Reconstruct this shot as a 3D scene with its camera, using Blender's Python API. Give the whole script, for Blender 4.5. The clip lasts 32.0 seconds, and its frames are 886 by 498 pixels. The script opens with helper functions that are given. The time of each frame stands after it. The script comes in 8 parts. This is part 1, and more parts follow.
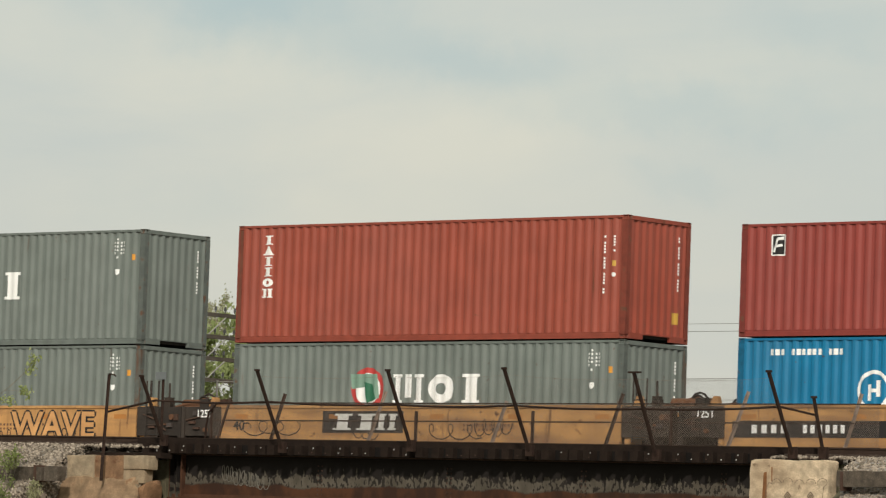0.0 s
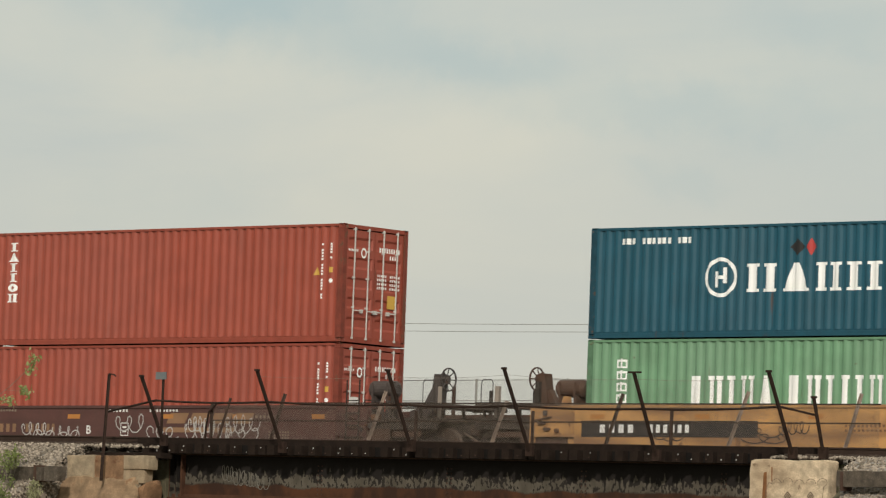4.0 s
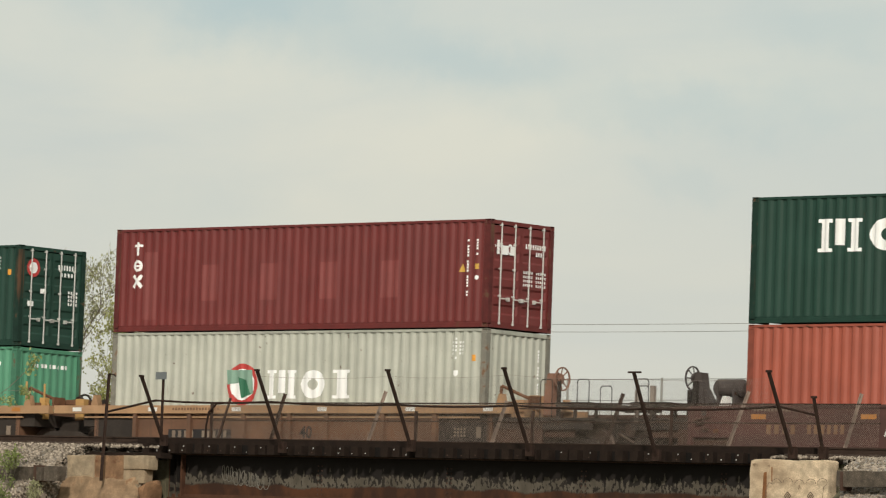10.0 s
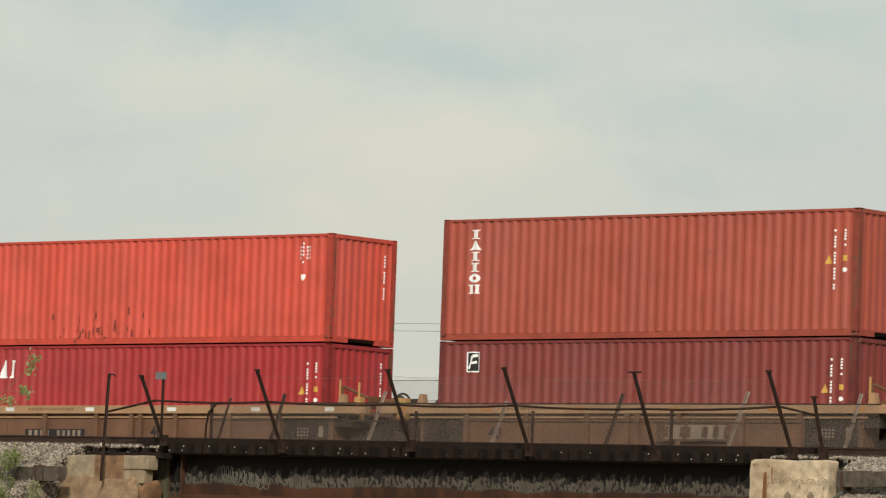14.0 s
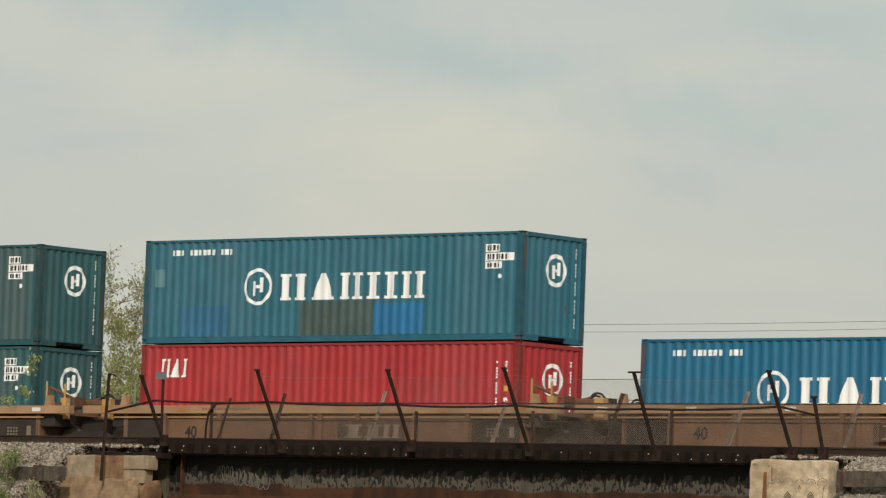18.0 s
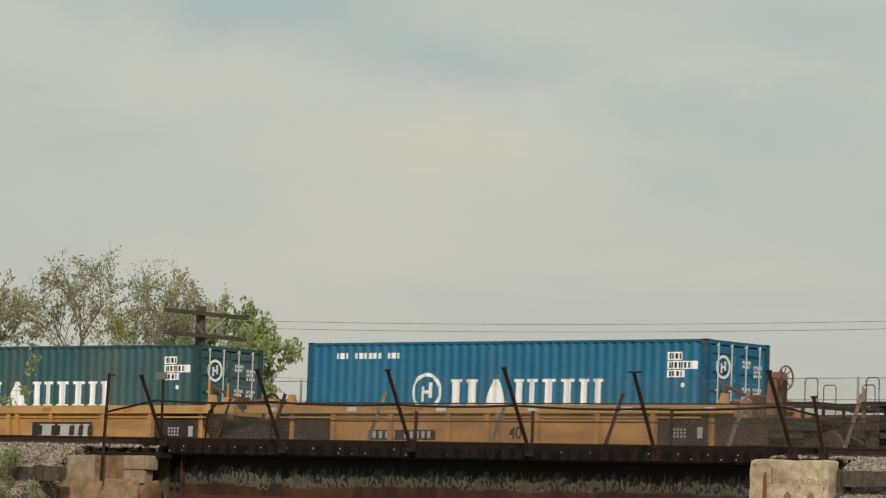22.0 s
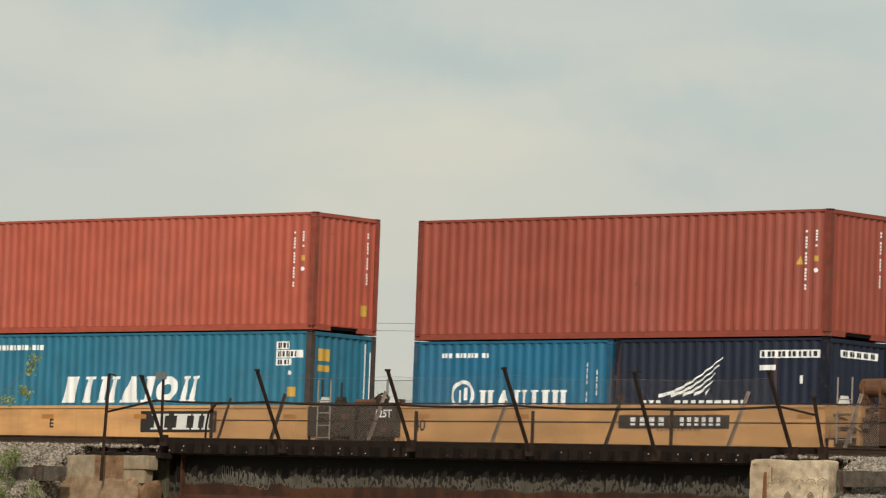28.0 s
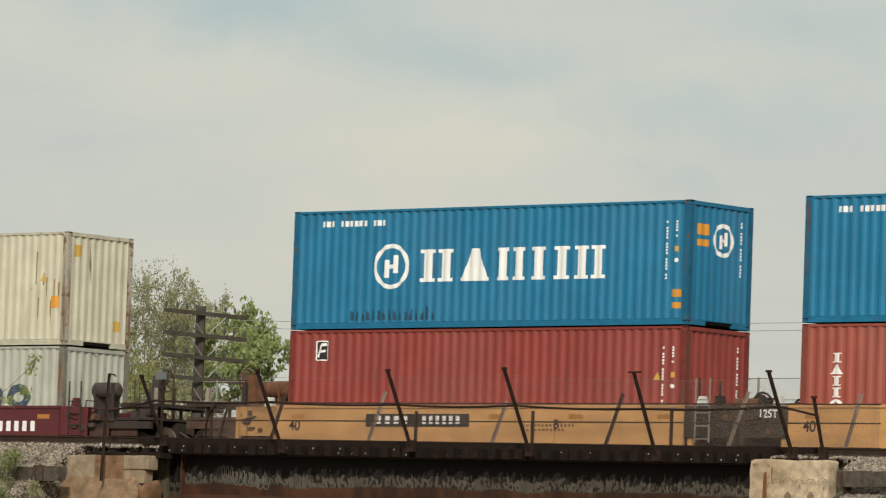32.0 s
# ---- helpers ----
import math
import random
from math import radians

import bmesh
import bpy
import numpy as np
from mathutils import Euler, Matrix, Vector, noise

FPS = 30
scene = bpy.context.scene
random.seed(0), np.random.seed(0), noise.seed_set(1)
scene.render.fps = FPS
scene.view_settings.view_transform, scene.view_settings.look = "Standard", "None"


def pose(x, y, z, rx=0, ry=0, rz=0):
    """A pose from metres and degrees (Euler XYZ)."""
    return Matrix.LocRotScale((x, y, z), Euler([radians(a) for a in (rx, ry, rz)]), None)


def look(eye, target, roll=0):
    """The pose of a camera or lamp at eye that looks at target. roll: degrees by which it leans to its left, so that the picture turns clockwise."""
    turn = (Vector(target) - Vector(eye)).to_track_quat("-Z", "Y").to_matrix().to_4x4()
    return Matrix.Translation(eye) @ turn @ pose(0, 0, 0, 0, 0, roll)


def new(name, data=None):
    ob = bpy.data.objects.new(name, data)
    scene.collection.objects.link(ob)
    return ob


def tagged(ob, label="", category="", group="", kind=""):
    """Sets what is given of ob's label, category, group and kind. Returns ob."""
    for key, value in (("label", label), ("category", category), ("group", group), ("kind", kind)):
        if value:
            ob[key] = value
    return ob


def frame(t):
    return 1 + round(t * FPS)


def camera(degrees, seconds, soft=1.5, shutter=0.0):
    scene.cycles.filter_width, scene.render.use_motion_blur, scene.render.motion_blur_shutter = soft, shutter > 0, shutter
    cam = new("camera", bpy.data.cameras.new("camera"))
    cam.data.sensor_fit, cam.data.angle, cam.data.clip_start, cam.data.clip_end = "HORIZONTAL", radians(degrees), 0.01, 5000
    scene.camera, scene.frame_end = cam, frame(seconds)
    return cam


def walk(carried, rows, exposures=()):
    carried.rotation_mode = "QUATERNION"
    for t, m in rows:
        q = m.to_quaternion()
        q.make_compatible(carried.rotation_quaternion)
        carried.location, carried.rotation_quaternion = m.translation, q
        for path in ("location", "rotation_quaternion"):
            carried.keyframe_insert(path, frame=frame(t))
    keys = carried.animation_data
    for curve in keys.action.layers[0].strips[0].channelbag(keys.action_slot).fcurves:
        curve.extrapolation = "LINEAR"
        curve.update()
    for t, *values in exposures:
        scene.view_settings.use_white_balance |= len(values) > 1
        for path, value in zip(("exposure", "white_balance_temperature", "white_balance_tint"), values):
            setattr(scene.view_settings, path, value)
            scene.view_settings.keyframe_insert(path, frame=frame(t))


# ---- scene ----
# x runs along the railway to the right, y away from the camera, z up from the rail heads of the train's track
cam = camera(9.476, 32.0, soft=1.2, shutter=0.06)
EYE = Vector((0.0, -99.333, -4.32))
AIM = EYE + 130.0 * Vector((-math.sin(radians(39.8435)) * math.cos(radians(4.2296)),
                            math.cos(radians(39.8435)) * math.cos(radians(4.2296)), math.sin(radians(4.2296))))
walk(cam, [(0.0, look(EYE, AIM, 2.0566)), (32.0, look(EYE, AIM, 2.0566))],
     [(0, 0.03), (1, 0.08), (2, 0.03), (4, -0.05), (7, 0.06), (9, 0.09), (12, 0.07), (15, 0.03), (17, -0.06), (18, -0.1), (19, 0.02), (20, 0.03), (21, -0.06), (22, -0.2), (24.5, -0.2), (26.5, -0.2), (28, -0.04), (32, -0.03)])

# how far the train has rolled, second by second, in metres
TRAVEL = [(0, 0.0), (2, 28.65), (4, 57.32), (6, 86.12), (8, 114.96), (10, 143.74), (12, 172.53), (14, 201.33),
          (16, 230.11), (18, 258.8), (19, 273.23), (19.8, 284.78), (20, 287.22), (21, 301.62), (22, 316.04), (24, 344.89),
          (26, 373.76), (28, 402.62), (30, 431.56), (32, 460.53)]

# ---- world and sun ----
SUN_DIR = Vector((0.50, -0.70, 0.50)).normalized()
world = bpy.data.worlds.new("hazy_sky")
scene.world = world
world.use_nodes = True
wn, wl = world.node_tree.nodes, world.node_tree.links
wn.clear()


def wnode(kind, **values):
    n = wn.new(kind)
    for key, value in values.items():
        n.inputs[key].default_value = value
    return n


w_out = wn.new("ShaderNodeOutputWorld")
w_bg = wnode("ShaderNodeBackground", Strength=1.0)
w_sky = wn.new("ShaderNodeTexSky")
w_sky.sky_type, w_sky.sun_disc = "NISHITA", False
w_sky.sun_elevation = math.asin(SUN_DIR.z)
w_sky.sun_rotation = math.atan2(SUN_DIR.x, SUN_DIR.y)
w_sky.dust_density = 4.0
w_dim = wn.new("ShaderNodeVectorMath")
w_dim.operation = "SCALE"
w_dim.inputs["Scale"].default_value = 0.1
w_co = wn.new("ShaderNodeTexCoord")
w_map = wn.new("ShaderNodeMapping")
w_map.inputs["Scale"].default_value = (9.0, 9.0, 30.0)
w_map.inputs["Rotation"].default_value = (0.10, 0.16, 0.0)
w_n1 = wnode("ShaderNodeTexNoise", Scale=1.0, Detail=6.0, Roughness=0.52, Distortion=0.4)
w_ramp = wn.new("ShaderNodeValToRGB")
w_ramp.color_ramp.elements[0].position, w_ramp.color_ramp.elements[0].color = 0.30, (0.560, 0.605, 0.570, 1)
w_ramp.color_ramp.elements[1].position, w_ramp.color_ramp.elements[1].color = 0.66, (0.705, 0.695, 0.590, 1)
w_mix = wn.new("ShaderNodeMix")
w_mix.data_type = "RGBA"
w_mix.inputs["Factor"].default_value = 0.93
wl.new(w_co.outputs["Generated"], w_map.inputs["Vector"])
wl.new(w_map.outputs["Vector"], w_n1.inputs["Vector"])
wl.new(w_n1.outputs["Fac"], w_ramp.inputs["Fac"])
wl.new(w_sky.outputs["Color"], w_dim.inputs[0])
wl.new(w_dim.outputs["Vector"], w_mix.inputs["A"])
# warm haze that thickens towards the horizon
w_sep, w_low, w_haze = wn.new("ShaderNodeSeparateXYZ"), wn.new("ShaderNodeMapRange"), wn.new("ShaderNodeMix")
w_haze.data_type = "RGBA"
for sock, value in (("From Min", 0.105), ("From Max", 0.035), ("To Min", 0.0), ("To Max", 0.8)):
    w_low.inputs[sock].default_value = value
w_haze.inputs["B"].default_value = (0.615, 0.610, 0.545, 1)
wl.new(w_co.outputs["Generated"], w_sep.inputs[0])
wl.new(w_sep.outputs["Z"], w_low.inputs["Value"])
wl.new(w_low.outputs["Result"], w_haze.inputs["Factor"])


def wmath(op, *values):
    n = wn.new("ShaderNodeMath")
    n.operation = op
    for k, v in enumerate(values):
        if isinstance(v, (int, float)):
            n.inputs[k].default_value = v
        else:
            wl.new(v, n.inputs[k])
    return n.outputs[0]


# thin blue-grey openings between the clouds: along the horizon, above it, half width, half height, depth
w_dot = wn.new("ShaderNodeVectorMath")
w_dot.operation = "DOT_PRODUCT"
w_dot.inputs[1].default_value = (math.cos(radians(39.84)), math.sin(radians(39.84)), 0.0)
wl.new(w_co.outputs["Generated"], w_dot.inputs[0])
w_warp = wnode("ShaderNodeTexNoise", Scale=55.0, Detail=6.0, Roughness=0.6)
wl.new(w_co.outputs["Generated"], w_warp.inputs["Vector"])
w_shift = wn.new("ShaderNodeSeparateColor")
wl.new(w_warp.outputs["Color"], w_shift.inputs[0])
sky_x = wmath("ADD", w_dot.outputs["Value"], wmath("MULTIPLY", wmath("SUBTRACT", w_shift.outputs[0], 0.5), 0.035))
sky_z = wmath("ADD", w_sep.outputs["Z"], wmath("MULTIPLY", wmath("SUBTRACT", w_shift.outputs[1], 0.5), 0.018))
thin = 0.0
for cx, cz, sx, sz, depth in ((-0.037, 0.118, 0.028, 0.009, 1.0), (0.0, 0.109, 0.026, 0.006, 0.65), (0.046, 0.101, 0.036, 0.006, 0.6), (0.042, 0.089, 0.011, 0.004, 0.4), (0.072, 0.116, 0.03, 0.008, 0.55), (-0.046, 0.078, 0.03, 0.008, 0.3)):
    dx = wmath("DIVIDE", wmath("SUBTRACT", sky_x, cx), sx)
    dz = wmath("DIVIDE", wmath("SUBTRACT", sky_z, cz), sz)
    q = wmath("ADD", wmath("MULTIPLY", dx, dx), wmath("MULTIPLY", dz, dz))
    thin = wmath("ADD", wmath("MULTIPLY", wmath("POWER", 0.3, q), depth), thin)
w_open = wn.new("ShaderNodeMix")
w_open.data_type = "RGBA"
w_open.inputs["B"].default_value = (0.468, 0.562, 0.555, 1)
wl.new(thin, w_open.inputs["Factor"])
wl.new(w_ramp.outputs["Color"], w_open.inputs["A"])
wl.new(w_open.outputs["Result"], w_haze.inputs["A"])
wl.new(w_haze.outputs["Result"], w_mix.inputs["B"])
wl.new(w_mix.outputs["Result"], w_bg.inputs["Color"])
wl.new(w_bg.outputs["Background"], w_out.inputs["Surface"])

sun = new("sun", bpy.data.lights.new("sun", "SUN"))
sun.data.energy, sun.data.angle, sun.data.color = 2.5, radians(3), (1.0, 0.93, 0.82)
sun.matrix_world = look(SUN_DIR * 60, (0, 0, 0))

# ---- materials ----
MATS = {}


def mat(name, base, rough=0.6, metal=0.0, var=0.14, scale=1.5, rust=0.0, rust_color=(0.10, 0.042, 0.02), streak=0.0,
        bump=0.0, bump_scale=40.0, dirt=0.0, dirt_color=(0.05, 0.04, 0.032), fade=0.0, fade_color=None, runs=0.0, scuff=0.0, scuff_color=(0.15, 0.07, 0.03)):
    """A painted or bare surface: base colour with coarse and fine variation, rust patches, dark runs and fine relief."""
    if name in MATS:
        return MATS[name]
    m = bpy.data.materials.new(name)
    m.use_nodes = True
    t = m.node_tree
    n, l = t.nodes, t.links
    bsdf = n["Principled BSDF"]
    bsdf.inputs["Roughness"].default_value, bsdf.inputs["Metallic"].default_value = rough, metal
    bsdf.inputs["Specular IOR Level"].default_value = 0.2 if max(base) < 0.07 else 0.4
    co, info = n.new("ShaderNodeTexCoord"), n.new("ShaderNodeObjectInfo")
    shift = n.new("ShaderNodeVectorMath")
    shift.operation = "MULTIPLY_ADD"
    shift.inputs[1].default_value = (1, 1, 1)
    spread = n.new("ShaderNodeMath")
    spread.operation = "MULTIPLY"
    spread.inputs[1].default_value = 37.0
    l.new(info.outputs["Random"], spread.inputs[0])
    l.new(co.outputs["Object"], shift.inputs[0])
    l.new(spread.outputs[0], shift.inputs[2])

    def noise_tex(sc, detail=4.0, stretch=None):
        t_n = n.new("ShaderNodeTexNoise")
        t_n.inputs["Scale"].default_value, t_n.inputs["Detail"].default_value = sc, detail
        if stretch:
            mp = n.new("ShaderNodeMapping")
            mp.inputs["Scale"].default_value = stretch
            l.new(shift.outputs[0], mp.inputs["Vector"])
            l.new(mp.outputs[0], t_n.inputs["Vector"])
        else:
            l.new(shift.outputs[0], t_n.inputs["Vector"])
        return t_n.outputs["Fac"]

    def ramp(fac, a, b, ca, cb):
        r = n.new("ShaderNodeValToRGB")
        r.color_ramp.elements[0].position, r.color_ramp.elements[0].color = a, (*ca, 1)
        r.color_ramp.elements[1].position, r.color_ramp.elements[1].color = b, (*cb, 1)
        l.new(fac, r.inputs["Fac"])
        return r.outputs["Color"]

    def mix(fac, a, b):
        x = n.new("ShaderNodeMix")
        x.data_type = "RGBA"
        l.new(fac, x.inputs["Factor"])
        for src, sock in ((a, x.inputs["A"]), (b, x.inputs["B"])):
            if isinstance(src, tuple):
                sock.default_value = (*src, 1)
            else:
                l.new(src, sock)
        return x.outputs["Result"]

    dark = tuple(max(0.0, c * (1 - var)) for c in base)
    light = tuple(min(0.95, c * (1 + var)) for c in base)
    col = ramp(noise_tex(scale, 5.0), 0.3, 0.7, dark, light)
    fine = ramp(noise_tex(scale * 14, 3.0), 0.35, 0.75, (0, 0, 0), (0.35 * var / 0.14,) * 3)
    col = mix(fine, col, dark)
    if streak:
        run = ramp(noise_tex(1.0, 4.0, (9.0, 9.0, 0.55)), 0.55, 0.78, (0, 0, 0), (streak,) * 3)
        col = mix(run, col, dirt_color)
    if dirt:
        grime = ramp(noise_tex(0.9, 6.0), 0.45, 0.75, (0, 0, 0), (dirt,) * 3)
        col = mix(grime, col, dirt_color)
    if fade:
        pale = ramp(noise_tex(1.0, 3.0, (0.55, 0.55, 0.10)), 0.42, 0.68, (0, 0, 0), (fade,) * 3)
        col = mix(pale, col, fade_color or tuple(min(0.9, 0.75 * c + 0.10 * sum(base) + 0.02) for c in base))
    if scuff:
        rub = ramp(noise_tex(1.0, 7.0, (0.40, 1.0, 2.6)), 0.44, 0.66, (0, 0, 0), (scuff,) * 3)
        col = mix(rub, col, scuff_color)
    if runs:
        weep = ramp(noise_tex(1.0, 5.0, (5.0, 5.0, 0.45)), 0.72 - 0.16 * runs, 0.80 - 0.12 * runs, (0, 0, 0), (0.85,) * 3)
        col = mix(weep, col, rust_color)
    if rust:
        spots = ramp(noise_tex(5.0, 7.0), 0.72 - 0.3 * rust, 0.80 - 0.25 * rust, (0, 0, 0), (1, 1, 1))
        col = mix(spots, col, rust_color)
    l.new(col, bsdf.inputs["Base Color"])
    if bump:
        b = n.new("ShaderNodeBump")
        b.inputs["Strength"].default_value, b.inputs["Distance"].default_value = bump, 0.01
        l.new(noise_tex(bump_scale, 5.0), b.inputs["Height"])
        l.new(b.outputs["Normal"], bsdf.inputs["Normal"])
    MATS[name] = m
    return m


GALV = mat("galvanised_steel", (0.66, 0.65, 0.62), 0.5, 0.25, var=0.1)
WHITE = mat("white_marking", (0.92, 0.92, 0.90), 0.6, var=0.05, dirt=0.08)
BLACKSTEEL = mat("black_car_paint", (0.042, 0.034, 0.029), 0.75, var=0.3, rust=0.12, dirt=0.4, dirt_color=(0.085, 0.062, 0.047))
BALLAST = mat("ballast_stone", (0.30, 0.27, 0.24), 0.9, var=0.35, scale=6, bump=0.5)
TIMBER = mat("weathered_timber", (0.085, 0.062, 0.048), 0.9, var=0.3, bump=0.6)
CONCRETE = mat("old_concrete", (0.42, 0.34, 0.25), 0.9, var=0.2, scale=2.0, bump=0.5, dirt=0.4, dirt_color=(0.2, 0.12, 0.07))
RUSTSTEEL = mat("rusted_steel", (0.075, 0.040, 0.027), 0.85, var=0.35, scale=4, bump=0.3)


# ---- mesh helpers ----
def box(bm, x0, x1, y0, y1, z0, z1):
    vs = [bm.verts.new((x, y, z)) for x in (x0, x1) for y in (y0, y1) for z in (z0, z1)]
    for f in ((0, 1, 3, 2), (4, 6, 7, 5), (0, 4, 5, 1), (2, 3, 7, 6), (0, 2, 6, 4), (1, 5, 7, 3)):
        bm.faces.new([vs[i] for i in f])
    return vs


def rod(bm, a, b, r, n=8, r2=None):
    """A round bar from a to b."""
    a, b = Vector(a), Vector(b)
    q = (b - a).to_track_quat("Z", "Y")
    r2 = r if r2 is None else r2
    rings = [[bm.verts.new(p + q @ Vector((math.cos(2 * math.pi * k / n) * s, math.sin(2 * math.pi * k / n) * s, 0))) for k in range(n)]
             for p, s in ((a, r), (b, r2))]
    for k in range(n):
        bm.faces.new((rings[0][k], rings[0][(k + 1) % n], rings[1][(k + 1) % n], rings[1][k]))
    bm.faces.new(rings[0][::-1])
    bm.faces.new(rings[1])


def tube(bm, pts, r, n=6):
    """One bent tube through the points."""
    pts = [Vector(p) for p in pts]
    rings = []
    for k, p in enumerate(pts):
        d = (pts[min(k + 1, len(pts) - 1)] - pts[max(k - 1, 0)]).normalized()
        q = d.to_track_quat("Z", "Y")
        rings.append([bm.verts.new(p + q @ Vector((r * math.cos(6.2832 * j / n), r * math.sin(6.2832 * j / n), 0))) for j in range(n)])
    for a, b in zip(rings, rings[1:]):
        for j in range(n):
            bm.faces.new((a[j], a[(j + 1) % n], b[(j + 1) % n], b[j]))
    bm.faces.new(rings[0][::-1]), bm.faces.new(rings[-1])


def mesh_of(bm, name):
    bmesh.ops.recalc_face_normals(bm, faces=bm.faces)
    me = bpy.data.meshes.new(name)
    bm.to_mesh(me)
    bm.free()
    me.materials.append(None)
    return me


def piece(name, me, material, parent=None, label="", m=None):
    """One object on a mesh that may be shared; the material sits on the object."""
    ob = new(name, me)
    ob.material_slots[0].link = "OBJECT"
    ob.material_slots[0].material = material
    if parent:
        ob.parent = parent
    if m is not None:
        ob.matrix_basis = m
    if label:
        ob["label"] = label
    return ob


def part(name, bm, material, parent=None, label="", m=None):
    return piece(name, mesh_of(bm, name), material, parent, label, m)


CACHE = {}


def cached(key, build):
    if key not in CACHE:
        bm = bmesh.new()
        build(bm)
        CACHE[key] = mesh_of(bm, key[0])
    return CACHE[key]


def empty(name, m=None):
    e = new(name)
    e.empty_display_size = 0.3
    if m is not None:
        e.matrix_basis = m
    return e


RIDERS = []          # everything that rolls with the train: (thing, x, z)

# ---- shipping containers ----
W = 2.438
PITCH = 0.278
# one wave of a side wall: (share of the pitch, depth behind the outer face)
WAVE = ((0.0, 0.0), (0.25, 0.0), (0.48, 0.038), (0.75, 0.038), (1.0, 0.0))


def wave_points(u0, u1, pitch=PITCH):
    """Stations along a corrugated wall from u0 to u1, with their depths."""
    out = []
    n = max(1, round((u1 - u0) / pitch))
    p = (u1 - u0) / n
    for k in range(n):
        for s, d in WAVE[:-1]:
            out.append((u0 + (k + s) * p, d))
    out.append((u1, 0.0))
    return out


def depth_at(stations, u):
    for (a, da), (b, db) in zip(stations, stations[1:]):
        if a <= u <= b:
            return da + (db - da) * (u - a) / max(1e-9, b - a)
    return 0.0


def corrugated(bm, stations, place, z0, z1):
    """A thin folded sheet; place(u, depth) gives x and y."""
    rows = []
    for u, d in stations:
        rows.append([bm.verts.new((*place(u, d + e), z)) for e in (0, 0.003) for z in (z0, z1)])
    for a, b in zip(rows, rows[1:]):
        bm.faces.new((a[0], b[0], b[1], a[1]))
        bm.faces.new((a[2], a[3], b[3], b[2]))


def casting(bm):
    box(bm, 0, 0.178, 0, 0.162, 0, 0.118)
    bm.faces.ensure_lookup_table()
    bmesh.ops.bevel(bm, geom=list(bm.edges), offset=0.008, segments=1, affect="EDGES")
    for f in [f for f in bm.faces if f.calc_area() > 0.012]:
        r = bmesh.ops.inset_individual(bm, faces=[f], thickness=0.035)
        bmesh.ops.translate(bm, verts=f.verts, vec=-f.normal * 0.03)


def door_leaf(bm, y0, y1, z0, z1):
    """A steel door leaf in the plane x = 0 with recessed horizontal bands."""
    n = 5
    h = (z1 - z0 - 0.16) / n
    prof = [(z0, 0.0), (z0 + 0.08, 0.0)]
    for k in range(n):
        b = z0 + 0.08 + k * h
        prof += [(b + 0.20 * h, 0.0), (b + 0.32 * h, -0.034), (b + 0.68 * h, -0.034), (b + 0.80 * h, 0.0)]
    prof += [(z1, 0.0)]
    m = 0.07
    cols = []
    for y, flat in ((y0, True), (y0 + m, True), (y0 + m + 0.03, False), (y1 - m - 0.03, False), (y1 - m, True), (y1, True)):
        cols.append([bm.verts.new((0.0 if flat else d, y, z)) for z, d in prof])
    for a, b in zip(cols, cols[1:]):
        for k in range(len(prof) - 1):
            bm.faces.new((a[k], b[k], b[k + 1], a[k + 1]))
    box(bm, -0.05, -0.04, y0, y1, z0, z1)


def side_stations(length):
    return wave_points(0.17, length - 0.17)


END_STATIONS = wave_points(-W / 2 + 0.17, W / 2 - 0.17, 0.262)


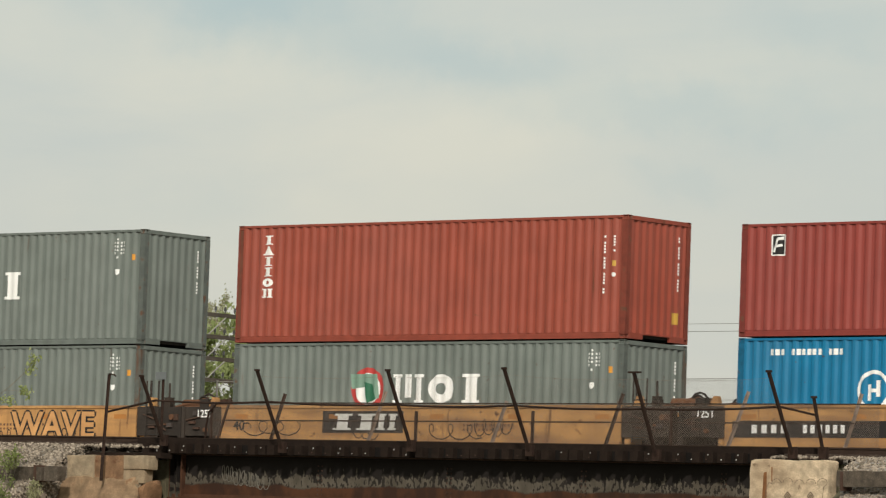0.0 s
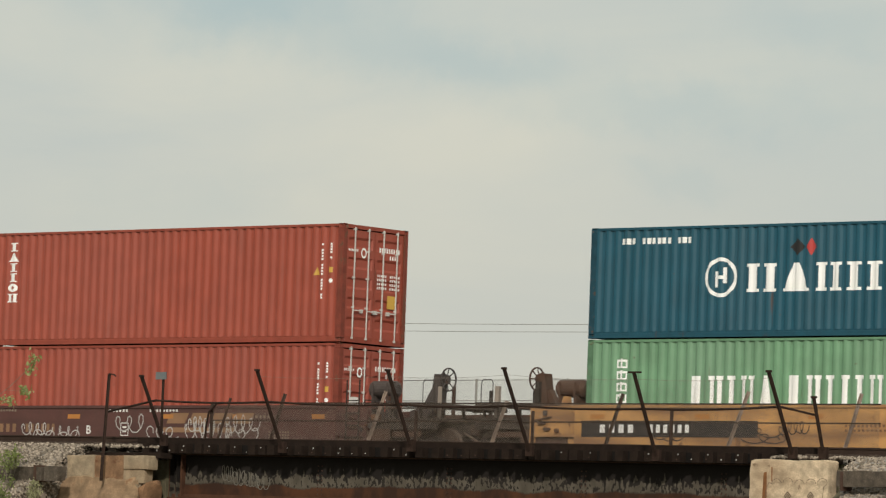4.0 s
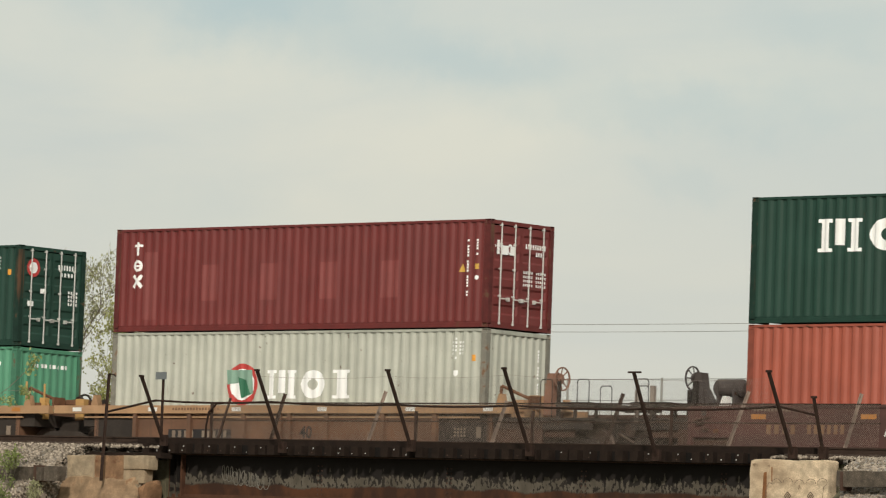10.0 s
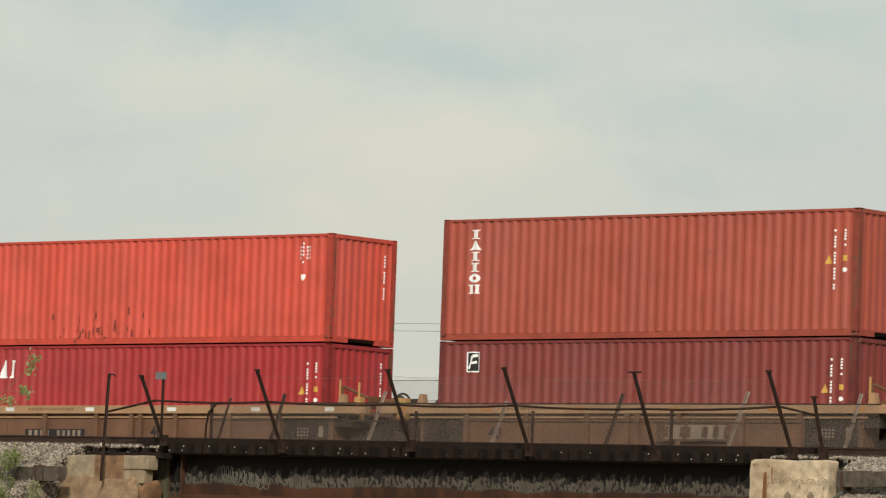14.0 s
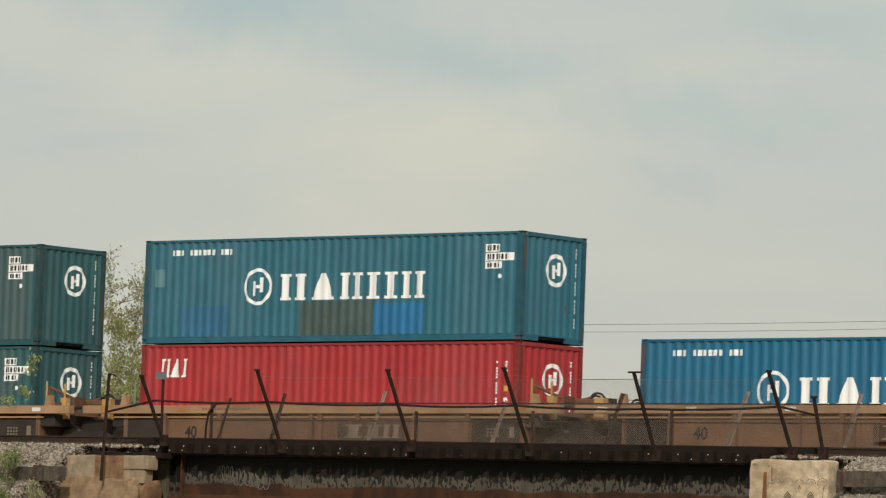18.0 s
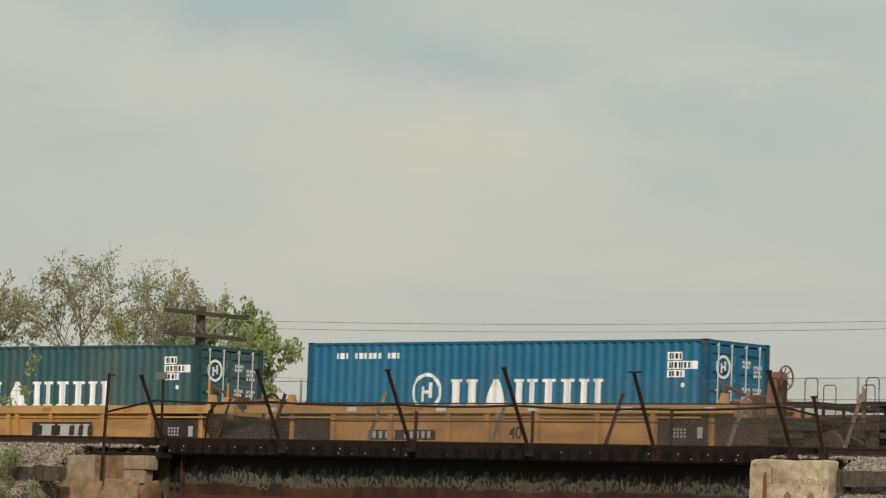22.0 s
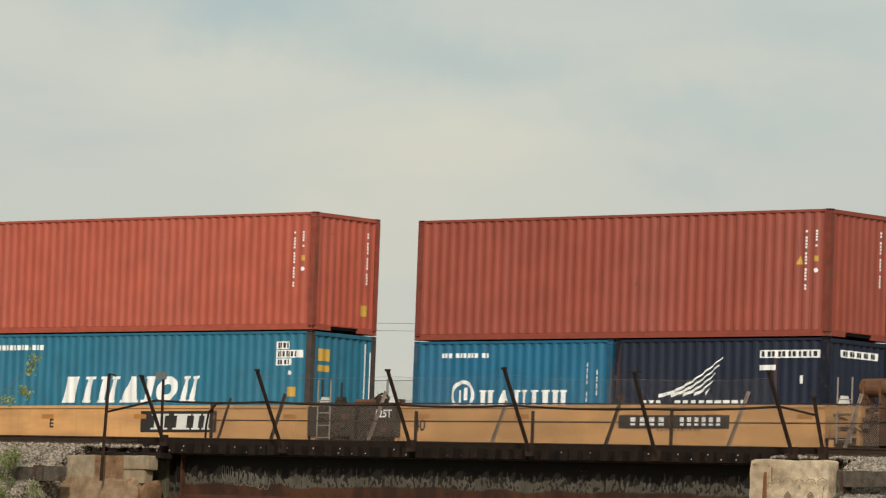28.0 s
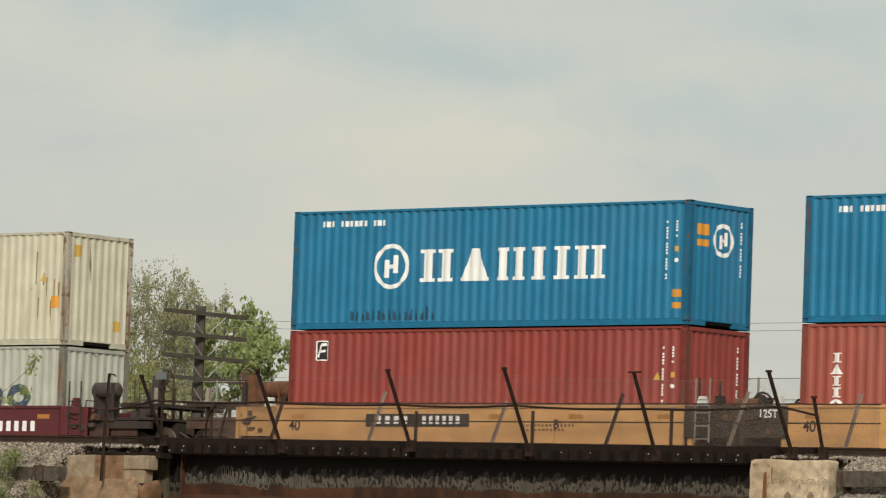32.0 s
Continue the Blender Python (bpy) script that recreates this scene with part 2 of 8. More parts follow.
def container(x, z, length, height, paint, label, doors=False, frame_paint=None):
    """A steel box with its left lower edge at x on the train and its underside at z. doors: the doors face the train's head."""
    c = empty("shipping_container")
    tagged(c, label, "container", "containers on the train")
    RIDERS.append((c, x, z))
    fp = FRAME_OF.get(paint.name, paint)
    pp = frame_paint or POST_OF.get(paint.name, paint)
    L, H, h = length, height, W / 2
    key = (round(L, 2), round(H, 2))
    st = side_stations(L)
    for s, nm in ((-1, "near"), (1, "far")):
        me = cached(("side_panel", nm, *key), lambda bm: corrugated(bm, st, lambda u, d: (u, s * (h - 0.012 - d)), 0.150, H - 0.062))
        piece("side_panel", me, paint, c)
        me = cached(("top_rail", nm, L), lambda bm: box(bm, 0.17, L - 0.17, min(s * (h - 0.005), s * (h - 0.075)), max(s * (h - 0.005), s * (h - 0.075)), -0.066, -0.008))
        piece("top_rail", me, fp, c, m=pose(0, 0, H))

        def bottom(bm):
            # one rolled section: foot lip, lower face, set-back web
            section = ((0.008, 0.008), (0.008, 0.030), (0.015, 0.032), (0.015, 0.112), (0.027, 0.116), (0.027, 0.160), (0.060, 0.160), (0.060, 0.030), (0.090, 0.030), (0.090, 0.008))
            rings = [[bm.verts.new((xx, s * (h - d), zz)) for d, zz in section] for xx in (0.17, L - 0.17)]
            for k in range(len(section)):
                bm.faces.new((rings[0][k - 1], rings[0][k], rings[1][k], rings[1][k - 1]))
            bm.faces.new(rings[0]), bm.faces.new(rings[1])
            bmesh.ops.recalc_face_normals(bm, faces=bm.faces[:])
        piece("bottom_rail", cached(("bottom_rail", nm, L), bottom), fp, c)
    de = 1 if doors else -1            # the end with the doors
    xe = L if doors else 0.0
    xb = 0.0 if doors else L
    me = cached(("end_panel", de, *key), lambda bm: corrugated(bm, END_STATIONS, lambda u, d: (xb - (-de) * (0.02 + d), u), 0.15, H - 0.10))
    piece("end_panel", me, paint, c)
    for xx, s in ((0.0, 1), (L, -1)):
        a, b = sorted((xx + s * 0.005, xx + s * 0.08))
        piece("header", cached(("header", xx), lambda bm: box(bm, a, b, -h + 0.16, h - 0.16, -0.105, -0.010)), fp, c, m=pose(0, 0, H))
        notch = (xx == xb and L > 7)

        def sill(bm):
            if notch:
                box(bm, a, b, -h + 0.16, -0.52, 0.012, 0.155), box(bm, a, b, 0.52, h - 0.16, 0.012, 0.155), box(bm, a, b, -0.52, 0.52, 0.125, 0.155)
            else:
                box(bm, a, b, -h + 0.16, h - 0.16, 0.012, 0.155)
        piece("sill", cached(("sill", xx, notch), sill), fp, c)
    post = cached(("corner_post", H), lambda bm: box(bm, 0.003, 0.17, 0.003, 0.15, 0.118, H - 0.118))
    cast = cached(("corner_casting",), casting)
    for xx, mx in ((0, 1), (L, -1)):
        for yy, my in ((-h, 1), (h, -1)):
            turn = Matrix.Translation((xx, yy, 0)) @ Matrix.Diagonal((mx, my, 1, 1))
            piece("corner_post", post, pp, c, m=turn)
            for zz, mz in ((0, 1), (H, -1)):
                piece("corner_casting", cast, pp, c, m=Matrix.Translation((xx, yy, zz)) @ Matrix.Diagonal((mx, my, mz, 1)))
    piece("roof", cached(("roof", *key), lambda bm: box(bm, 0.08, L - 0.08, -h + 0.07, h - 0.07, H - 0.05, H - 0.02)), fp, c)
    piece("floor", cached(("floor", *key), lambda bm: box(bm, 0.08, L - 0.08, -h + 0.03, h - 0.03, 0.06, 0.15)), BLACKSTEEL, c)
    # doors with their locking bars
    for s in (-1, 1):
        y0, y1 = sorted((s * 0.012, s * (h - 0.155)))
        leaf = cached(("door", s, H), lambda bm: door_leaf(bm, y0, y1, 0.16, H - 0.135))
        face = Matrix.Translation((xe - de * 0.03, 0, 0)) @ Matrix.Diagonal((de, 1, 1, 1))
        d = piece("door", leaf, paint, c, m=face)
        for yb in (0.28, 0.80):
            def bar(bm):
                rod(bm, (0.045, s * yb, 0.09), (0.045, s * yb, H - 0.07), 0.017, 8)
                for zz in (0.12, 0.30 * H, 0.55 * H, 0.78 * H, H - 0.12):
                    box(bm, 0.0, 0.056, s * yb - 0.03, s * yb + 0.03, zz - 0.022, zz + 0.022)
            b = piece("locking_bar", cached(("locking_bar", s, yb, H), bar), GALV, d, "galvanised bar with cam keepers")

            def lever(bm):
                a, e = sorted((s * yb - 0.02, s * yb - s * 0.34))
                box(bm, 0.05, 0.070, a, e, 0.27 * H, 0.27 * H + 0.028)
                box(bm, 0.0, 0.07, s * yb - s * 0.30 - 0.02, s * yb - s * 0.30 + 0.05, 0.255 * H, 0.255 * H + 0.09)
            piece("handle", cached(("handle", s, yb, H), lever), GALV, d)
    return c



# ---- painted marks on the containers ----
def rect(u0, u1, v0, v1):
    return [(u0, v0), (u1, v0), (u1, v1), (u0, v1)]


def disc(cu, cv, r, n=28):
    return [(cu + r * math.cos(2 * math.pi * k / n), cv + r * math.sin(2 * math.pi * k / n)) for k in range(n)]


def ring(cu, cv, r, w, n=28, a0=0.0, a1=360.0, squash=1.0):
    out = []
    for k in range(n):
        a, b = (radians(a0 + (a1 - a0) * j / n) for j in (k, k + 1))
        out.append([(cu + q * squash * math.cos(g), cv + q * math.sin(g)) for q, g in ((r, a), (r, b), (r - w, b), (r - w, a))])
    return out


def stroke(pts, w):
    """A line of even width through points, one quad a stretch."""
    out = []
    for (a, b), (c, d) in zip(pts, pts[1:]):
        n = math.hypot(c - a, d - b) or 1.0
        p, q = -(d - b) / n * w / 2, (c - a) / n * w / 2
        out.append([(a + p, b + q), (a - p, b - q), (c - p, d - q), (c + p, d + q)])
    return out


def slab_bar(u0, u1, v0, v1):
    """An upright bar with a flat slab at its foot and its head."""
    w, t = u1 - u0, 0.11 * (v1 - v0)
    return [rect(u0, u1, v0, v0 + t), rect(u0 + 0.2 * w, u1 - 0.2 * w, v0 + t, v1 - t), rect(u0, u1, v1 - t, v1)]


def word(u0, v0, v1, slots, slant=0.0):
    """Plain shapes in the size of a word's letters. slots: kind, start, width. 2: two bars, 1: one bar, a: wedge, o: ring, m: three bars, x: slab."""
    out = []
    h = v1 - v0
    for kind, a, w in slots:
        a += u0
        if kind == "2":
            out += slab_bar(a, a + 0.44 * w, v0, v1) + slab_bar(a + 0.56 * w, a + w, v0, v1)
        elif kind == "m":
            out += slab_bar(a, a + 0.31 * w, v0, v1) + [rect(a + 0.38 * w, a + 0.62 * w, v0 + 0.2 * h, v1)] + slab_bar(a + 0.69 * w, a + w, v0, v1)
        elif kind == "1":
            out += slab_bar(a + 0.12 * w, a + 0.88 * w, v0, v1)
        elif kind == "a":
            out += [[(a, v0), (a + w, v0), (a + w, v0 + 0.11 * h), (a, v0 + 0.11 * h)],
                    [(a + 0.08 * w, v0 + 0.11 * h), (a + 0.92 * w, v0 + 0.11 * h), (a + 0.62 * w, v1), (a + 0.38 * w, v1)]]
        elif kind == "o":
            out += ring(a + w / 2, (v0 + v1) / 2, h / 2, 0.30 * min(w, h), 20, squash=w / h)
        elif kind == "x":
            out += [rect(a, a + w, v0, v1)]
    if slant:
        out = [[(u + (v - v0) * slant, v) for u, v in p] for p in out]
    return out


def letter_mesh(text, size):
    cu = bpy.data.curves.new("lettering", "FONT")
    cu.body, cu.size, cu.fill_mode, cu.offset = text, size, "FRONT", 0.022 * size
    ob = new("lettering", cu)
    dg = bpy.context.evaluated_depsgraph_get()
    me = bpy.data.meshes.new_from_object(ob.evaluated_get(dg))
    bpy.data.objects.remove(ob)
    polys = [[(me.vertices[i].co.x, me.vertices[i].co.y) for i in p.vertices] for p in me.polygons]
    bpy.data.meshes.remove(me)
    return polys


def moved(polys, du, dv):
    return [[(u + du, v + dv) for u, v in p] for p in polys]


def wrapped(key, polys, stations, place):
    """A thin sheet of paint, folded over the waves of the wall under it. place(u, depth, v) gives the point."""
    def build(bm):
        for p in polys:
            bm.faces.new([bm.verts.new((u, 0, v)) for u, v in p])
        if stations:
            lo, hi = min(u for p in polys for u, v in p), max(u for p in polys for u, v in p)
            for u, d in stations:
                if lo < u < hi:
                    bmesh.ops.bisect_plane(bm, geom=bm.verts[:] + bm.edges[:] + bm.faces[:], plane_co=(u, 0, 0), plane_no=(1, 0, 0))
        for v in bm.verts:
            v.co = place(v.co.x, depth_at(stations, v.co.x) if stations else 0.0, v.co.z)
    return cached(key, build)


# marks whose shapes are parts of their own, and what each shape is called
EACH = {"name_marking": "letter_mark", "repair_patch": "repair_patch", "faded_patch": "faded_patch", "sticker": "sticker", "character_marking": "character_mark", "badge": "badge",
        "flag_letters": "letter_mark", "grime_streaks": "grime_streak", "flag_field": "flag_field", "warning_sign": "warning_sign"}


def clusters(polys):
    """Shapes whose spans along the wall overlap, or that stand one above the other apart, as groups."""
    groups = []
    for p in polys:
        lo, hi = min(u for u, v in p), max(u for u, v in p)
        b, t = min(v for u, v in p), max(v for u, v in p)
        hit = [g for g in groups if g[0] < hi - 1e-4 and lo < g[1] - 1e-4 and g[2] < t + 0.01 and b < g[3] + 0.01]
        merged = [lo, hi, b, t, [p]]
        for g in hit:
            groups.remove(g)
            merged = [min(merged[0], g[0]), max(merged[1], g[1]), min(merged[2], g[2]), max(merged[3], g[3]), g[4] + merged[4]]
        groups.append(merged)
    return [g[4] for g in groups]


def on_side(c, name, polys, material, L, key, lift=0.004, label=""):
    st = side_stations(L)
    if name in EACH:
        for k, one in enumerate(clusters(polys)):
            me = wrapped((EACH[name], "side", round(L, 2), lift, k, *key), one, st, lambda u, d, v: (u, -(W / 2 - 0.012 - d) - lift, v))
            last = piece(EACH[name], me, material, c, label)
        return last
    me = wrapped((name, "side", round(L, 2), lift, *key), polys, st, lambda u, d, v: (u, -(W / 2 - 0.012 - d) - lift, v))
    ob = piece(name, me, material, c, label)
    if len(polys) > 3 and name not in ("round_logo", "badge_figure"):
        ob["kind"] = "stuff"
    return ob


def on_end(c, name, polys, material, L, key, doors=False, lift=0.004, label=""):
    if doors:
        me = wrapped((name, "door", round(L, 2), lift, *key), polys, None, lambda u, d, v: (L - 0.03 + lift + 0.002, u, v))
    else:
        me = wrapped((name, "end", round(L, 2), lift, *key), polys, END_STATIONS, lambda u, d, v: (L - 0.02 - d + lift, u, v))
    ob = piece(name, me, material, c, label)
    if len(polys) > 3 and name != "round_logo":
        ob["kind"] = "stuff"
    return ob


ORANGE = mat("orange_sticker", (0.76, 0.33, 0.04), 0.5, var=0.1, dirt=0.2)
YELLOWST = mat("yellow_sticker", (0.64, 0.39, 0.07), 0.5, var=0.1, dirt=0.2)
INK = mat("dark_lettering", (0.03, 0.028, 0.028), 0.6, var=0.1)
SIGNRED = mat("red_marking", (0.50, 0.05, 0.045), 0.55, var=0.12, dirt=0.15)
SIGNGREEN = mat("green_marking", (0.03, 0.16, 0.085), 0.55, var=0.12, dirt=0.15)
PALEGREEN = mat("pale_green_marking", (0.22, 0.36, 0.28), 0.6, var=0.15, dirt=0.3)
SIGNBLUE = mat("blue_marking", (0.025, 0.085, 0.34), 0.5, var=0.1)
PATCHBLUE = mat("blue_touch_up_paint", (0.018, 0.16, 0.35), 0.5, var=0.12)
PATCHDARK = mat("dark_touch_up_paint", (0.06, 0.10, 0.095), 0.6, var=0.25, rust=0.2)
GOLDST = mat("gold_marking", (0.62, 0.36, 0.13), 0.55, var=0.1)


def squares(u, v0, v1, n, w=0.052, fill=0.72):
    """A column of small bars in the place of characters."""
    h = (v1 - v0) / n
    return [rect(u - w / 2, u + w / 2, v0 + k * h, v0 + (k + fill) * h) for k in range(n) if (k * 7 + n) % 5 != 3]


def row_bars(u0, u1, v0, v1, n):
    w = (u1 - u0) / n
    return [rect(u0 + (k + 0.18) * w, u0 + (k + 0.72) * w, v0, v1) for k in range(n)]


# the marks that a kind of container carries: what(c, L, H, doors)
def marks_serial_columns(c, L, H, doors, stickers=True):
    e = L - 12.192
    on_side(c, "serial_marking", squares(11.52 + e, H - 1.84, H - 0.46, 19) + squares(11.80 + e, H - 0.86, H - 0.46, 6), WHITE, L, ("cols", H))
    if stickers:
        on_side(c, "sticker", [rect(11.75 + e, 11.85 + e, H - 1.20, H - 1.07)], YELLOWST, L, ("y1", H))
        on_side(c, "badge", [disc(11.80 + e, H - 1.40, 0.055, 10)], WHITE, L, ("b1", H))
    if doors:
        on_end(c, "serial_marking", row_bars(0.15, 0.95, H - 0.62, H - 0.50, 9) + row_bars(0.55, 0.9, H - 0.78, H - 0.68, 4), WHITE, L, ("dn", H), True)
        on_end(c, "data_panel", [r for k in range(4) for r in row_bars(0.10, 0.48, H - 1.22 - 0.1 * k, H - 1.16 - 0.1 * k, 5) + row_bars(0.58, 0.98, H - 1.22 - 0.1 * k, H - 1.16 - 0.1 * k, 5)], WHITE, L, ("dd", H), True)
        on_end(c, "badge", ring(-0.42, H - 0.68, 0.13, 0.05, 14, squash=0.8), WHITE, L, ("db", H), True)
        on_end(c, "badge", row_bars(-1.0, -0.62, H - 0.66, H - 0.6, 6), WHITE, L, ("dr", H), True)
    else:
        on_end(c, "serial_marking", squares(0.79, H - 1.74, H - 0.36, 18, 0.045), WHITE, L, ("ec", H))


def marks_warning(c, L, H, doors):
    e = L - 12.192
    on_side(c, "warning_sign", [[(11.25 + e, H - 1.26), (11.43 + e, H - 1.26), (11.34 + e, H - 1.05)]], YELLOWST, L, ("w1", H))


def marks_end_sticker(c, L, H, doors):
    if doors:
        on_end(c, "sticker", [rect(0.52, 0.86, H - 1.98, H - 1.66)], YELLOWST, L, ("es", H), True)
    else:
        on_end(c, "sticker", [rect(0.58, 0.83, 0.45, 0.72)], YELLOWST, L, ("es", H))


def marks_vertical_serif(c, L, H, doors, drop=0.26):
    """Six upright characters down the tail end of the side, as plain shapes."""
    p = []
    top, step = H - drop, 0.262
    for k, kind in enumerate("1a11o2"):
        v1 = top - k * step
        p += word(0.82, v1 - 0.22, v1, [(kind, 0.0, 0.33)])
    on_side(c, "name_marking", p, WHITE, L, ("vs", H, drop))


def marks_round_logo(c, L, H, doors, big=False):
    cu, cv, r = (3.15, 1.50, 0.55) if big else (3.80, 1.38, 0.46)
    if H > 2.8 and not big:
        cv = 1.45
    p = ring(cu, cv, r, 0.19 * r, 32) + [rect(cu - 0.36 * r, cu - 0.14 * r, cv - 0.5 * r, cv + 0.3 * r), rect(cu + 0.14 * r, cu + 0.36 * r, cv - 0.3 * r, cv + 0.5 * r),
                                          rect(cu - 0.14 * r, cu + 0.14 * r, cv - 0.09 * r, cv + 0.09 * r)]
    on_side(c, "round_logo", p, WHITE, L, ("rl", H, big))


def marks_round_end(c, L, H, doors, cv=None):
    cu, r = (-0.55, 0.28) if doors else (0.11, 0.40)
    cv = cv or (H - 0.62 if doors else H - 0.86)
    p = ring(cu, cv, r, 0.25 * r, 28) + [rect(cu - 0.36 * r, cu - 0.14 * r, cv - 0.5 * r, cv + 0.3 * r), rect(cu + 0.14 * r, cu + 0.36 * r, cv - 0.3 * r, cv + 0.5 * r),
                                         rect(cu - 0.14 * r, cu + 0.14 * r, cv - 0.09 * r, cv + 0.09 * r)]
    on_end(c, "round_logo", p, WHITE, L, ("re", H, cv), doors)


def marks_six_letters(c, L, H, doors, big=False):
    """A broad word of six letters amidships, as plain shapes."""
    if big:
        slots, v0, v1 = [("2", 4.08, 1.0), ("a", 5.32, 0.9), ("2", 6.45, 0.84), ("1", 7.42, 0.58), ("1", 8.12, 0.58), ("2", 8.80, 0.9)], 1.11, 1.89
    else:
        slots, v0, v1 = [("2", 4.54, 0.85), ("a", 5.57, 0.74), ("2", 6.51, 0.68), ("1", 7.30, 0.5), ("1", 7.86, 0.5), ("2", 8.46, 0.7)], 1.03, 1.68
        if H > 2.8:
            v0, v1 = v0 + 0.13, v1 + 0.13
    on_side(c, "name_marking", word(0, v0, v1, slots), WHITE, L, ("six", H, big))
    on_side(c, "web_address", word(0, H - 0.40, H - 0.26, [("x", 0.9 + 0.148 * k, 0.105) for k in range(14) if k not in (3, 10)]), WHITE, L, ("url", H))


def marks_serial_block(c, L, H, doors):
    e = min(0.72, L - 12.192)
    b = H - 0.49 if H < 2.8 else H - 0.45
    on_side(c, "serial_marking", [rect(11.03 + e, 11.48 + e, b, b + 0.19), rect(11.03 + e, 11.90 + e, b - 0.21, b - 0.02), rect(11.03 + e, 11.55 + e, b - 0.40, b - 0.23), disc(11.5 + e, b - 0.58, 0.06, 8)],
            WHITE, L, ("sb", H, e), label="white serial panels with dark characters")
    on_side(c, "serial_ink", row_bars(11.06 + e, 11.45 + e, b + 0.03, b + 0.16, 4) + row_bars(11.06 + e, 11.7 + e, b - 0.18, b - 0.05, 7) + row_bars(11.06 + e, 11.5 + e, b - 0.37, b - 0.26, 4), INK, L, ("sf", H, e), 0.008)
    if doors:
        for k, (a, q) in enumerate(((0.18, 0.0), (0.18, 0.62), (0.18, 1.0), (0.62, 0.10), (0.62, 0.62), (0.62, 1.0))):
            rows = 3 if k % 2 else 2
            on_end(c, "data_panel", [r for j in range(rows) for r in row_bars(a, a + 0.34 - 0.05 * (j % 2), H - 0.50 - q - 0.10 * j, H - 0.425 - q - 0.10 * j, 6 - j)], WHITE, L, ("dp", H, k), True)
    else:
        on_end(c, "serial_marking", squares(0.85, H - 2.2, H - 0.26, 22, 0.06), WHITE, L, ("ec2", H))


def marks_hazard(c, L, H, doors):
    e = L - 12.192
    on_side(c, "sticker", [rect(11.68 + e, 11.96 + e, 0.64, 0.82), rect(11.68 + e, 11.96 + e, 0.38, 0.52)], ORANGE, L, ("hz", H))
    on_end(c, "sticker", [rect(-0.88, -0.46, H - 0.78, H - 0.52), rect(-0.88, -0.46, H - 1.04, H - 0.88)], ORANGE, L, ("hze", H), doors)


def marks_logo_word(c, L, H, doors, u=3.78, short=False, cv=1.53):
    """A red ring with a green shape in it, and a word of three letters, as plain shapes."""
    if u:
        on_side(c, "round_logo", ring(u + 0.56, cv, 0.52, 0.13, 28), SIGNRED, L, ("mr", H, u, cv), label="red ring of the round logo")
        on_side(c, "logo_ground", [disc(u + 0.56, cv, 0.39, 20)], WHITE, L, ("mg", H, u, cv))
        on_side(c, "logo_figure", [[(u + 0.02, cv + 0.36), (u + 0.86, cv + 0.36), (u + 0.92, cv - 0.22), (u + 0.62, cv - 0.30), (u + 0.50, cv + 0.05), (u + 0.06, cv + 0.0)]], PALEGREEN, L, ("mf", H, u, cv), 0.009)
        on_side(c, "logo_figure", [[(u + 0.45, cv + 0.18), (u + 0.72, cv + 0.10), (u + 0.85, cv - 0.25), (u + 0.55, cv - 0.34)]], SIGNGREEN, L, ("mh", H, u, cv), 0.013)
    a = (u or 0.50) + 1.38
    b, d = (1.18, 1.88) if H < 2.8 or u else (1.55, 2.30)
    b, d = b + cv - 1.53, d + cv - 1.53
    k = 1.0 if u else 1.28
    on_side(c, "name_marking", word(a, b, d, [("m", 0.0, 0.93 * k), ("o", 1.10 * k, 0.79 * k), ("1", 2.06 * k, (0.45 if short else 0.72) * k)]) , WHITE, L, ("mw", H, u, short, cv))


def marks_serial_three(c, L, H, doors):
    on_side(c, "serial_marking", [r for k in range(4) for r in squares(11.14 + 0.105 * k, H - 0.62 - 0.11 * (k == 1), H - 0.18, 5 + (k == 1), 0.048, 0.6)], WHITE, L, ("s3", H))
    on_side(c, "badge", [[(11.19, H - 1.0), (11.31, H - 1.0), (11.31, H - 1.10), (11.25, H - 1.16), (11.19, H - 1.10)]], WHITE, L, ("s3b", H))
    if H < 2.6 or H > 2.7:
        on_side(c, "sticker", [rect(11.75, 11.85, H - 0.78, H - 0.63)], ORANGE, L, ("s3o", H))
    if doors:
        on_end(c, "round_logo", ring(-0.70, H - 0.56, 0.24, 0.09, 20), SIGNRED, L, ("me", H), True, 0.004)
        on_end(c, "logo_ground", [disc(-0.70, H - 0.56, 0.15, 12)], WHITE, L, ("mw", H), True)
        on_end(c, "serial_marking", row_bars(0.2, 0.9, H - 0.55, H - 0.42, 7) + row_bars(0.3, 0.8, H - 0.72, H - 0.62, 4), WHITE, L, ("md", H), True)
        on_end(c, "data_panel", [r for k in range(4) for r in row_bars(0.6, 0.98, H - 1.15 - 0.1 * k, H - 1.08 - 0.1 * k, 4)], WHITE, L, ("mdd", H), True)
        on_end(c, "badge", [rect(-0.88, -0.66, H - 1.55, H - 1.42), rect(-0.42, -0.22, H - 1.2, H - 1.08)], WHITE, L, ("mdb", H), True)
    else:
        on_end(c, "serial_marking", squares(0.79, H - 1.5, H - 0.3, 15, 0.042), WHITE, L, ("ec3", H))


